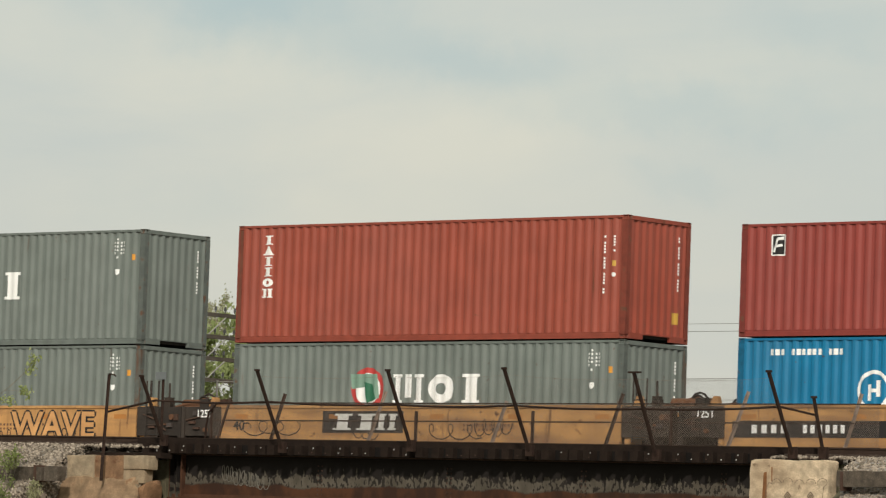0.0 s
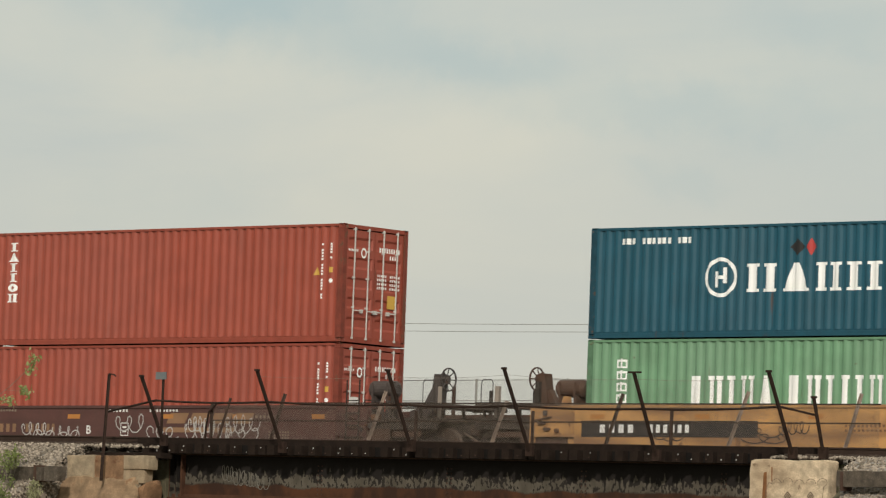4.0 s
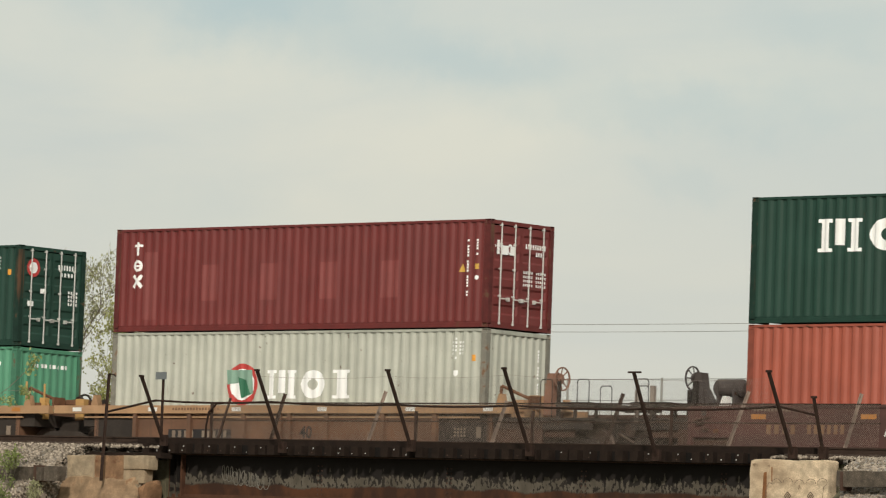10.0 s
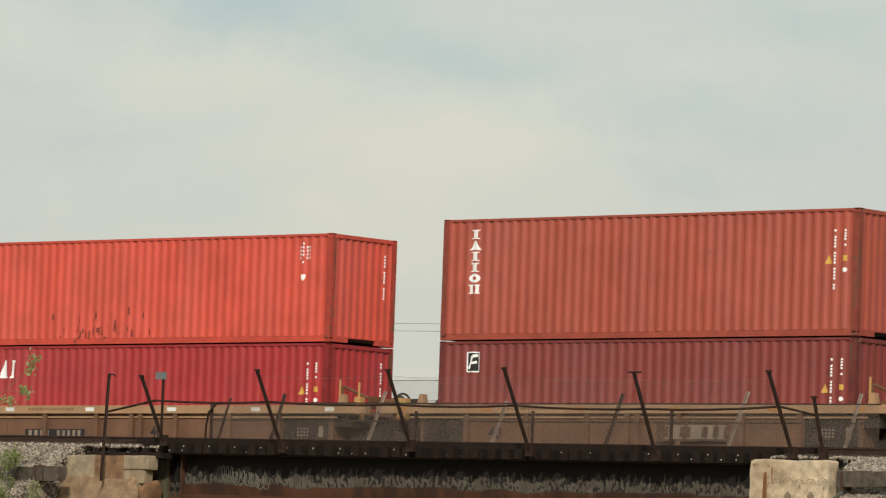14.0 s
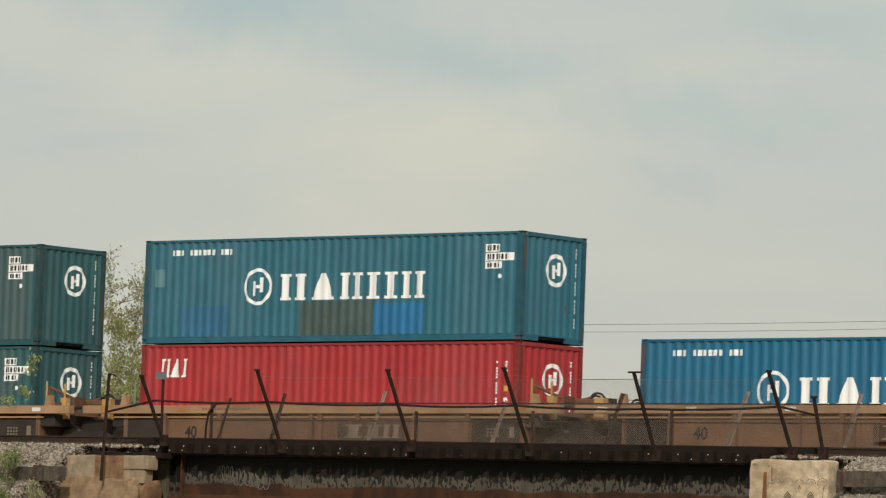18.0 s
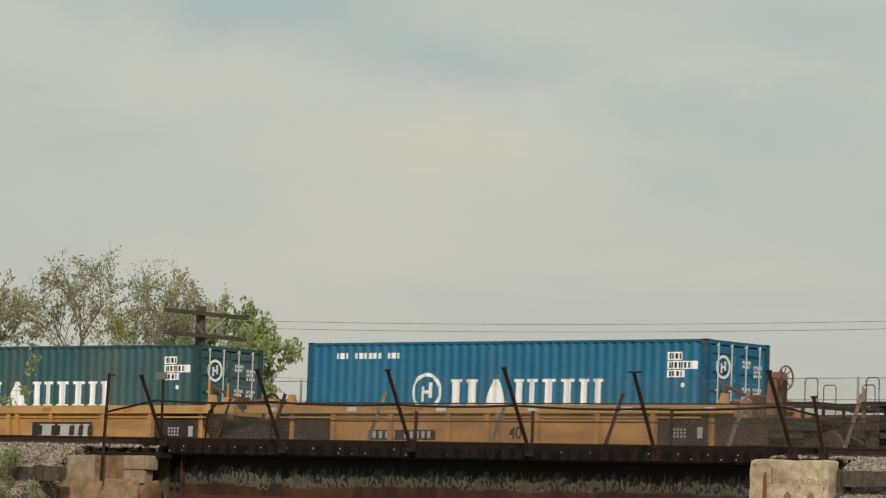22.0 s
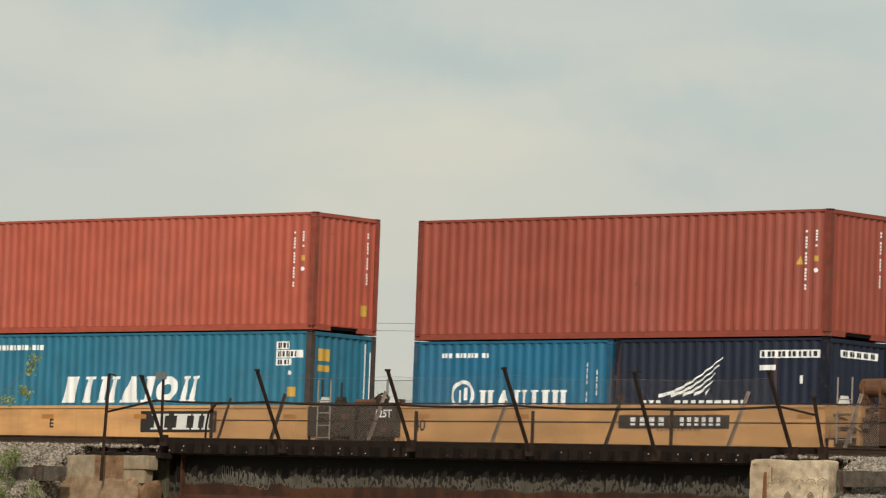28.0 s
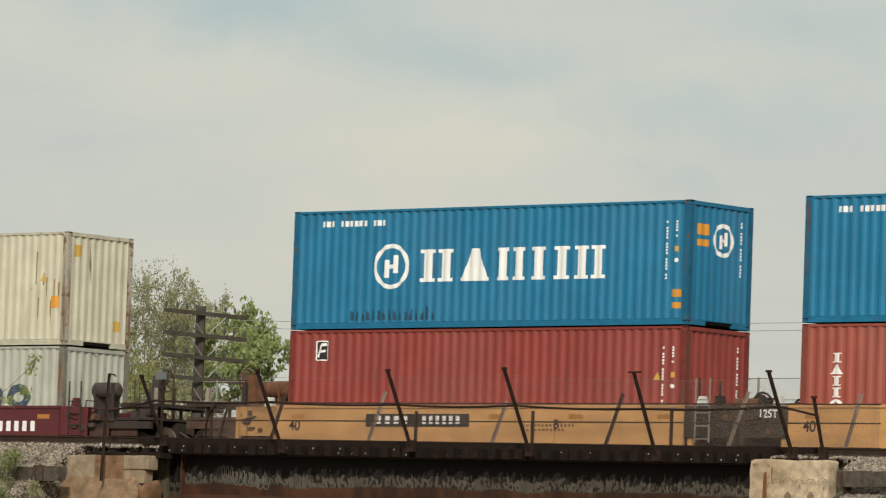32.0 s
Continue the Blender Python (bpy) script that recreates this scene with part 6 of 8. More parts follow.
def ribbed_unit(x, n, label, sheet_paint, gap_left, gap_right):
    """A well with a deep outside chord over ribbed, set-back sides."""
    car = unit_base(x, label, sheet_paint)
    car["look"] = "ribbed"
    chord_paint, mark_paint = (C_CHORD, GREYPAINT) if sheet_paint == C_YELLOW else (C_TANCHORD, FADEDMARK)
    lo = -1.66 if gap_left is not None else -1.1
    hi = 13.70 if gap_right is not None else 13.2
    for s in (-1, 1):
        def chord(bm):
            box(bm, lo, hi, min(s * 1.34, s * 1.52), max(s * 1.34, s * 1.52), 1.17, 1.37)
            box(bm, lo + 1.0, hi - 1.0, min(s * 1.38, s * 1.44), max(s * 1.38, s * 1.44), 1.06, 1.10)
            box(bm, 0.0, 12.2, min(s * 1.34, s * 1.50), max(s * 1.34, s * 1.50), 0.18, 0.34)
        piece("top_chord", cached(("top_chord", s, lo, hi), chord), chord_paint, car, "yellow box-section chord")
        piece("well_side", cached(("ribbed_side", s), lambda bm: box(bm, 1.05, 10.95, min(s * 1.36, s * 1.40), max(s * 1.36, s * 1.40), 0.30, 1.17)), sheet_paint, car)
        for a, b, nm in ((-0.30, 1.05, "l"), (10.95, 12.5, "r")):
            piece("end_panel", cached(("ribbed_end", s, nm), lambda bm: (box(bm, a, b, min(s * 1.34, s * 1.38), max(s * 1.34, s * 1.38), 0.34, 1.17), box(bm, a, b, min(s * 1.34, s * 1.46), max(s * 1.34, s * 1.46), 0.30, 0.38))), BLACKSTEEL, car)
        rib = cached(("rib", s), lambda bm: box(bm, -0.06, 0.06, min(s * 1.40, s * 1.50), max(s * 1.40, s * 1.50), 0.32, 1.17))
        for xx in (1.12, 2.95, 4.75, 5.95, 6.25, 7.45, 9.25, 10.88):
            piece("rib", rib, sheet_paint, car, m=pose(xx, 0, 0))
    if gap_left is not None:
        joint(car, -gap_left + 0.12, -0.2)
        truck(car, -gap_left / 2 - 0.05, x - gap_left / 2 - 0.05)
    else:
        end_fittings(car, -0.4, -1, BLACKSTEEL, False, SALMONGEAR)
        truck(car, -2.2, x - 2.2)
    if gap_right is None:
        end_fittings(car, 12.6, 1, BLACKSTEEL, False, SALMONGEAR)
        truck(car, 14.4, x + 14.4)
    guides(car, chord_paint, (-0.45, 12.74), 1.3)

    def lever(bm):
        rod(bm, (12.6, -1.1, 1.85), (13.4, -0.5, 1.42), 0.045, 6)
        rod(bm, (12.6, -1.1, 1.85), (12.6, -1.1, 1.37), 0.04, 6)
        box(bm, 12.6, 13.0, -1.1, -0.75, 1.37, 1.47)
        box(bm, 13.5, 13.58, -1.2, -0.8, 1.37, 1.60)
    piece("tie_down_gear", cached(("tie_down_gear",), lever), RUSTYORANGE, car)
    panel(car, "reflector", [rect(u, u + 0.30, 1.22, 1.32) for u in (-1.0, 1.6, 4.4, 7.2, 10.0, 12.4)], REFLECT if n % 2 else DULLWHITE, ("crf",), -1.525)
    panel(car, "small_print", row_bars(2.4, 4.0, 1.25, 1.31, 16), C_RUSTY, ("csp",), -1.525)
    if 0 < n % 5 < 4:
        panel(car, "logo_panel", [rect(6.84, 8.93, 0.53, 0.95)], BLACKSTEEL if sheet_paint == C_YELLOW else SOOTPANEL, ("clp",), -1.508, "dark panel with faded plain shapes")
        panel(car, "logo_mark", word(6.84, 0.58, 0.90, [("1", 0.15, 0.7), ("1", 0.78, 0.7), ("2", 1.42, 0.55)], 0.1), mark_paint, ("clm",), -1.513)
    panel(car, "length_mark", moved(letter_mesh("40", 0.40), 1.75 if 0 < n % 5 < 4 else 6.55, 0.58), INK, ("cl40", 0 < n % 5 < 4), -1.404)
    panel(car, "data_panel", [r for k in range(3) for r in row_bars(11.4, 11.8, 0.62 + 0.08 * k, 0.67 + 0.08 * k, 4)] + [rect(12.1, 12.25, 0.6, 0.86)], mark_paint, ("cdp",), -1.384)
    if n % 5 in (0, 4):
        panel(car, "number_panel", [rect(2.2, 4.3, 0.54, 0.78)], INK, ("cnp",), -1.406)
        panel(car, "number_marking", row_bars(2.3, 3.1, 0.58, 0.75, 4) + row_bars(3.3, 4.2, 0.58, 0.75, 5), mark_paint, ("cnm",), -1.411)
    return car


TRAINSET = [(range(0, 5), "old"), (range(5, 10), "brown"), (range(10, 15), "tan"), (range(15, 20), "rusty"), (range(20, 25), "yellow"), (range(25, 30), "new"), (range(30, 31), "red")]
for units, look_of in TRAINSET:
    for i in units:
        x = STACK_X[i]
        right = STACK_X[i - 1] - (x + 12.192) if i > units[0] else (3.2 if i == 0 else None)
        left = (x - (STACK_X[i + 1] + 12.192)) if i < units[-1] else None
        if look_of in ("old", "new", "brown", "red"):
            lab, pa = {"old": ("yellow well car with black ends and scribbles", C_OLDYELLOW), "new": ("clean yellow well car with black ends", C_YELLOW2),
                       "brown": ("dark brown well car with pale scribbles", C_BROWN), "red": ("dark red well car with white figures", C_DRED)}[look_of]
            smooth_unit(x, i, lab, pa, look_of, left, right)
        else:
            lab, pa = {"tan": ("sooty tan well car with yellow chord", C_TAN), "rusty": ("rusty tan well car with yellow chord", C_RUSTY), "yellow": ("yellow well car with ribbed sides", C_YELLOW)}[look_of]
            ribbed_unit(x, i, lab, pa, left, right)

# ---- the old bridge, its track and fences ----
def deck_z(x):
    """Rail height of the near track, which falls gently to the right."""
    return 0.385 - 0.0085 * (x + 89.9)


DARKTIMBER = mat("creosoted_timber", (0.019, 0.0115, 0.008), 0.9, var=0.35, scale=5, bump=0.5)
RAILSTEEL = mat("rusty_rail", (0.042, 0.026, 0.019), 0.7, var=0.25, scale=5, bump=0.2)
POSTSTEEL = mat("rusty_angle_iron", (0.036, 0.021, 0.0155), 0.9, var=0.4, scale=7, bump=0.2)
# the pale and mid coats hold the sun's brightening of posts in their colour
PALEPOST = mat("pale_sunlit_post", (0.27, 0.205, 0.165), 0.8, var=0.35, scale=7)
MIDPOST = mat("sunlit_rusty_post", (0.065, 0.042, 0.032), 0.85, var=0.4, scale=7)
GREYPOST = mat("galvanised_post", (0.34, 0.33, 0.30), 0.6, 0.3, var=0.2)
MESHWIRE = mat("rusty_chain_link", (0.235, 0.185, 0.145), 0.8, var=0.3)
B0, B1 = -86.0, -68.4          # the span of the old bridge


def profile_bar(bm, pts, x0, x1):
    """A section (y, z) pulled along the near track from x0 to x1, following its fall."""
    a = [bm.verts.new((x0, y, z + deck_z(x0))) for y, z in pts]
    b = [bm.verts.new((x1, y, z + deck_z(x1))) for y, z in pts]
    n = len(pts)
    bm.faces.new(a[::-1]), bm.faces.new(b)
    for k in range(n):
        bm.faces.new((a[k], a[(k + 1) % n], b[(k + 1) % n], b[k]))


RAIL = [(-0.075, -0.172), (0.075, -0.172), (0.075, -0.155), (0.012, -0.13), (0.012, -0.045), (0.037, -0.035), (0.037, -0.003), (-0.037, -0.003), (-0.037, -0.035), (-0.012, -0.045), (-0.012, -0.13), (-0.075, -0.155)]
near_track = empty("disused_track")
tagged(near_track, "rusty disused railway track on old timbers", "railway track", kind="structure")
for y in (-5.92, -4.48):
    bm = bmesh.new()
    profile_bar(bm, [(y + a, b) for a, b in RAIL], -125, -35)
    part("rail", bm, RAILSTEEL, near_track)
bm = bmesh.new()
profile_bar(bm, [(-6.16, -0.20), (-6.02, -0.20), (-6.02, -0.03), (-6.16, -0.03)], B0 - 1.0, B1 + 1.2)
part("guard_timber", bm, DARKTIMBER, near_track, "dark guard timber beside the rail")

main_track = empty("main_track")
tagged(main_track, "polished main line rails on concrete-grey ballast", "railway track", kind="structure")
for y in (-0.7525, 0.7525):
    bm = bmesh.new()
    a = [bm.verts.new((-700, y + p, q)) for p, q in RAIL]
    b = [bm.verts.new((560, y + p, q)) for p, q in RAIL]
    bm.faces.new(a[::-1]), bm.faces.new(b)
    for k in range(len(RAIL)):
        j = (k + 1) % len(RAIL)
        bm.faces.new((a[k], a[j], b[j], b[k]))
    part("rail", bm, RAILSTEEL, main_track)
tie_me = cached(("main_tie",), lambda bm: box(bm, -0.11, 0.11, -1.3, 1.3, -0.35, -0.174))
for k in range(110):
    piece("tie", tie_me, TIMBER, main_track, m=pose(-112 + 0.55 * k, 0, 0))
main_bridge = empty("main_bridge")
tagged(main_bridge, "dark steel bridge under the main line", "bridge", kind="structure")
bm = bmesh.new()
box(bm, B0 - 0.6, B1 + 0.6, -2.6, 2.9, -0.62, -0.36)
part("deck", bm, RUSTSTEEL, main_bridge)
for y in (-2.3, 2.75):
    bm = bmesh.new()
    box(bm, B0 - 0.6, B1 + 0.6, y - 0.08, y + 0.08, -1.7, 0.18 if y < 0 else 1.32)
    box(bm, B0 - 0.6, B1 + 0.6, y - 0.2, y + 0.2, 0.10 if y < 0 else 1.28, 0.16 if y < 0 else 1.36)
    part("girder", bm, RUSTSTEEL, main_bridge)

old_bridge = empty("plate_girder_bridge")
tagged(old_bridge, "old rusty plate girder railway bridge", "bridge", kind="structure")
GIRDER = mat("stained_shaded_girder_steel", (0.045, 0.036, 0.032), 0.85, var=0.35, scale=3, bump=0.4, bump_scale=12)
# pale lime crust along the web's middle, its upper edge drawn out in drips under the ties, with bare rust below it and
# the deck's shade painted near-black above it
gn, gl = GIRDER.node_tree.nodes, GIRDER.node_tree.links


def gmath(op, a, b=0.0, clamp=False):
    n = gn.new("ShaderNodeMath")
    n.operation, n.use_clamp = op, clamp
    for k, v in enumerate((a, b)):
        if isinstance(v, (int, float)):
            n.inputs[k].default_value = v
        else:
            gl.new(v, n.inputs[k])
    return n.outputs[0]


g_co, g_sep = gn.new("ShaderNodeTexCoord"), gn.new("ShaderNodeSeparateXYZ")
gl.new(g_co.outputs["Object"], g_sep.inputs[0])


def gnoise(stretch, detail=5.0):
    mp, t = gn.new("ShaderNodeMapping"), gn.new("ShaderNodeTexNoise")
    mp.inputs["Scale"].default_value = stretch
    t.inputs["Scale"].default_value, t.inputs["Detail"].default_value = 1.0, detail
    gl.new(g_co.outputs["Object"], mp.inputs["Vector"])
    gl.new(mp.outputs[0], t.inputs["Vector"])
    return gmath("SUBTRACT", t.outputs["Fac"], 0.5)


def gmix(fac, a, b):
    x = gn.new("ShaderNodeMix")
    x.data_type = "RGBA"
    gl.new(fac, x.inputs["Factor"])
    for src, sock in ((a, x.inputs["A"]), (b, x.inputs["B"])):
        if isinstance(src, tuple):
            sock.default_value = (*src, 1)
        else:
            gl.new(src, sock)
    return x.outputs["Result"]


def gstep(value, at, soft):          # 0 below, 1 above
    return gmath("ADD", gmath("MULTIPLY", gmath("SUBTRACT", value, at), 1.0 / soft), 0.5, True)


below = gmath("SUBTRACT", gmath("ADD", g_sep.outputs["Z"], gmath("MULTIPLY", gmath("ADD", g_sep.outputs["X"], 89.9), 0.0085)), 0.385)   # height against the rail
drip = gmath("POWER", gmath("SUBTRACT", 1.0, gmath("DIVIDE", gmath("PINGPONG", g_sep.outputs["X"], 0.2025), 0.2025)), 5.0)
wide, mid, fine = gnoise((0.8, 1.0, 0.3)), gnoise((3.2, 1.0, 2.0)), gnoise((12.0, 1.0, 7.0), 2.0)
crust_top = gmath("ADD", below, gmath("ADD", gmath("MULTIPLY", drip, -0.17), gmath("ADD", gmath("MULTIPLY", mid, 0.55), gmath("MULTIPLY", fine, 0.30))))
under_top = gmath("SUBTRACT", 1.0, gstep(crust_top, gmath("ADD", -0.90, gmath("MULTIPLY", gstep(g_sep.outputs["X"], -81.5, 5.0), 0.04)), 0.05))
over_foot = gstep(gmath("ADD", below, gmath("ADD", gmath("MULTIPLY", wide, 0.34), gmath("MULTIPLY", fine, 0.10))), -1.09, 0.05)
pits = gstep(gmath("ADD", fine, gmath("ADD", gmath("MULTIPLY", gmath("ADD", below, 1.0), 0.25), gmath("MULTIPLY", gmath("SUBTRACT", mid, wide), 0.35))), 0.045, 0.05)
crust = gmath("MULTIPLY", gmath("MULTIPLY", under_top, over_foot), gmath("SUBTRACT", 1.0, gmath("MULTIPLY", pits, 0.9)))
rusty = gmix(gstep(gmath("ADD", mid, wide), 0.03, 0.3), (0.040, 0.020, 0.013), (0.085, 0.036, 0.018))
# near-black over the rust puts the deck's shade into the web's colour
bare = gmix(over_foot, rusty, (0.017, 0.014, 0.0125))
lime = gmix(gstep(mid, 0.0, 0.3), (0.075, 0.064, 0.049), (0.120, 0.104, 0.081))
gl.new(gmix(crust, bare, lime), gn["Principled BSDF"].inputs["Base Color"])

bm = bmesh.new()
profile_bar(bm, [(-6.04, -1.42), (-6.0, -1.42), (-6.0, -0.42), (-6.04, -0.42)], B0, B1)
web = part("web", bm, GIRDER, old_bridge)
bm = bmesh.new()
profile_bar(bm, [(-6.22, -1.50), (-5.82, -1.50), (-5.82, -1.42), (-6.22, -1.42)], B0, B1)
BARERUST = mat("bare_rust", (0.085, 0.036, 0.018), 0.9, var=0.35, scale=4, bump=0.4)
part("bottom_flange", bm, BARERUST, old_bridge)
bm = bmesh.new()
profile_bar(bm, [(-6.22, -0.42), (-5.82, -0.42), (-5.82, -0.37), (-6.22, -0.37)], B0, B1)
part("top_flange", bm, RUSTSTEEL, old_bridge)
stiff = cached(("stiffener",), lambda bm: (box(bm, -0.012, 0.012, -0.14, 0.0, -1.42, -0.42), box(bm, -0.05, 0.05, -0.02, 0.0, -1.42, -0.42)))
for x in (B0 + 0.12, B0 + 0.32, B1 - 0.12):
    piece("stiffener", stiff, GIRDER, old_bridge, m=pose(x, -6.04, deck_z(x)))
bolt = cached(("rivet",), lambda bm: bmesh.ops.create_icosphere(bm, subdivisions=1, radius=0.022))
for k in range(58):
    x = B0 + 0.3 + 0.3 * k
    piece("rivet", bolt, RUSTSTEEL, old_bridge, m=pose(x, -6.22, deck_z(x) - 1.46))
for k in range(4):
    for dx in (-0.06, 0.06):
        for q in range(7):
            x = -81.3 + 3.88 * k + dx
            piece("rivet", bolt, RUSTSTEEL, old_bridge, m=pose(x, -6.045, deck_z(x) - 0.62 - 0.11 * q))
for nm, x0, x1, z0, z1 in (("end_angle", B0 + 0.02, B0 + 0.10, -1.42, -0.42), ("end_angle", B0 + 0.42, B0 + 0.48, -1.42, -0.42), ("foot_angle", B0, B1, -1.42, -1.34)):
    bm = bmesh.new()
    profile_bar(bm, [(-6.16 if nm == "end_angle" else -6.12, z0), (-6.042, z0), (-6.042, z1), (-6.16 if nm == "end_angle" else -6.12, z1)], x0, x1)
    part(nm, bm, BARERUST, old_bridge)
srnd = random.Random(17)
spray = []
for q in range(4):
    spray += scribble(srnd, -84.35 + 0.36 * q, -0.72 - 0.07 * q, 0.42, 0.42)
piece("sprayed_scribble", wrapped(("web_scribble",), spray, None, lambda u, d, v: (u, -6.046, v)), mat("thin_pale_spray", (0.16, 0.145, 0.12), 0.8, var=0.4, scale=9), old_bridge, "pale looping spray paint")
for y in (-4.4,):
    bm = bmesh.new()
    profile_bar(bm, [(y - 0.02, -1.50), (y + 0.02, -1.50), (y + 0.02, -0.40), (y - 0.02, -0.40)], B0, B1)
    part("web", bm, GIRDER, old_bridge)
bridge_tie = cached(("bridge_tie",), lambda bm: (box(bm, -0.105, 0.105, -6.62, -3.78, -0.40, -0.174),))
rnd = random.Random(11)
k = 0
x = B0 - 0.3
while x < B1 + 0.5:
    piece("bridge_tie", bridge_tie, DARKTIMBER, old_bridge, m=pose(x, rnd.uniform(-0.05, 0.05), deck_z(x), 0, 0, rnd.uniform(-0.6, 0.6)))
    x += 0.405
# strip added behind the tie ends to block sun and turn their gaps black
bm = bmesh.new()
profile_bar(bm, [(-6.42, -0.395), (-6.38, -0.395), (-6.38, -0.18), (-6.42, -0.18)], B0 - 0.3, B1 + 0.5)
part("fascia_board", bm, mat("near_black_backing", (0.010, 0.008, 0.007), 0.95, var=0.3), old_bridge)
bolt_me = cached(("bolt",), lambda bm: bmesh.ops.create_icosphere(bm, subdivisions=1, radius=0.014))
for k in range(44):
    x = B0 - 0.3 + 0.405 * k
    if rnd.random() < 0.6:
        piece("bolt", bolt_me, GALV if rnd.random() < 0.5 else RUSTSTEEL, old_bridge, m=pose(x + 0.02, -6.69, deck_z(x) - 0.34 + rnd.uniform(-0.01, 0.01)))
    if k % 2 and rnd.random() < 0.7:
        piece("bolt", bolt_me, GALV, old_bridge, m=pose(x + 0.06, -6.69, deck_z(x) - 0.235))
tie_near = cached(("near_tie",), lambda bm: box(bm, -0.11, 0.11, -6.5, -3.9, -0.36, -0.174))
for k in range(60):
    x = -110 + 0.55 * k
    if x > B0 - 0.6:
        break
    piece("tie", tie_near, TIMBER, near_track, m=pose(x, rnd.uniform(-0.04, 0.04), deck_z(x)))
for k in range(40):
    x = B1 + 0.8 + 0.55 * k
    piece("tie", tie_near, TIMBER, near_track, m=pose(x, rnd.uniform(-0.04, 0.04), deck_z(x)))


# fence on the camera's side: angle irons that lean out over the street
def angle_iron(bm, a, b, w=0.11, t=0.014):
    a, b = Vector(a), Vector(b)
    q = (b - a).to_track_quat("Z", "X")
    L = (b - a).length
    pts = [(-w / 2, -w / 2), (w / 2, -w / 2), (w / 2, -w / 2 + t), (-w / 2 + t, -w / 2 + t), (-w / 2 + t, w / 2), (-w / 2, w / 2)]
    lo = [bm.verts.new(a + q @ Vector((p, r, 0))) for p, r in pts]
    hi = [bm.verts.new(a + q @ Vector((p, r, L))) for p, r in pts]
    bm.faces.new(lo[::-1]), bm.faces.new(hi)
    for k in range(6):
        bm.faces.new((lo[k], lo[(k + 1) % 6], hi[(k + 1) % 6], hi[k]))


near_fence = empty("leaning_bridge_fence")
tagged(near_fence, "rusty angle-iron fence leaning out from the bridge", "fence")
NEAR_POSTS = [(-85.60, 0.17, -7.62, 1.71), (-81.87, 0.02, -7.74, 1.82), (-77.98, 0.07, -7.68, 1.80), (-74.53, -0.02, -7.77, 1.82), (-70.98, -0.11, -7.66, 1.71), (-67.32, -0.04, -7.72, 1.72), (-66.51, -0.04, -7.18, 1.20)]
for i, (x, z0, yt, zt) in enumerate(NEAR_POSTS):
    bm = bmesh.new()
    angle_iron(bm, (x, -6.75, z0), (x, yt, zt), 0.060 if i < 6 else 0.056)
    p = part("post", bm, POSTSTEEL, near_fence)
    bm = bmesh.new()
    box(bm, x - 0.10, x + 0.10, -6.80, -6.71, z0 - 0.06, z0 + 0.2)
    part("foot_plate", bm, POSTSTEEL, p)
    bm = bmesh.new()
    if i == 4:
        box(bm, x - 0.14, x + 0.18, yt - 0.04, yt + 0.04, zt - 0.01, zt + 0.025)
    else:
        box(bm, x - 0.05, x + 0.07, yt - 0.04, yt + 0.03, zt - 0.03, zt + 0.02)
    part("arm", bm, POSTSTEEL, p)
RAILPTS = [(-87.29, -7.0, 0.89), (-85.6, -7.1, 1.16), (-81.96, -7.1, 1.12), (-78.2, -7.1, 1.05), (-74.74, -7.1, 1.03), (-71.1, -7.1, 0.95), (-67.45, -7.1, 1.0), (-66.55, -7.0, 0.82)]
for a, b in zip(RAILPTS, RAILPTS[1:]):
    bm = bmesh.new()
    m = [(a[0] + (b[0] - a[0]) * k / 4, a[1] + (b[1] - a[1]) * k / 4, a[2] + (b[2] - a[2]) * k / 4 - 0.05 * (1 - (k / 2 - 1) ** 2) * (0.8 if abs(a[2] - b[2]) < 0.15 else 0)) for k in range(5)]
    tube(bm, m, 0.028)
    part("rail", bm, POSTSTEEL, near_fence)
for zz, nm in ((1.66, "a"),):
    bm = bmesh.new()
    pts = [(x, -7.6, zt - 0.14) for x, z0, yt, zt in NEAR_POSTS[1:6]]
    for p, q in zip(pts, pts[1:]):
        m = [Vector(p).lerp(Vector(q), k / 4) - Vector((0, 0, 0.05 * (1 - (k / 2 - 1) ** 2))) for k in range(5)]
        for a, b in zip(m, m[1:]):
            rod(bm, a, b, 0.003, 4)
    part("wire", bm, MESHWIRE, near_fence)


def chain_link(bm, x0, x1, at, lo, hi, gap, r, skip=None):
    """Diagonal wires between two heights; at(x, f) gives the place at the share f of the height."""
    n = int((x1 - x0) / gap)
    span = 1.0
    for s in (-1, 1):
        for k in range(-int(span / gap) - 1, n + int(span / gap) + 1):
            xa = x0 + k * gap
            xb = xa + s * (hi - lo)
            fa, fb = 0.0, 1.0
            if xa < x0:
                fa = (x0 - xa) / (xb - xa) if xb > xa else 2
            if xa > x1:
                fa = (x1 - xa) / (xb - xa) if xb < xa else 2
            if xb > x1:
                fb = (x1 - xa) / (xb - xa) if xb > xa else -1
            if xb < x0:
                fb = (x0 - xa) / (xb - xa) if xb < xa else -1
            if fb - fa < 0.02 or fa < 0 or fb > 1:
                continue
            p, q = (Vector(at(xa + (xb - xa) * f, f)) for f in (fa, fb))
            d = (q - p).normalized().cross(Vector((0, 1, 0))).normalized() * r
            e = Vector((0, r, 0))
            v = [bm.verts.new(o) for o in (p + d, p - d * 0.5 + e, p - d * 0.5 - e, q + d, q - d * 0.5 + e, q - d * 0.5 - e)]
            for f in ((0, 1, 4, 3), (1, 2, 5, 4), (2, 0, 3, 5)):
                bm.faces.new([v[j] for j in f])


bm = bmesh.new()
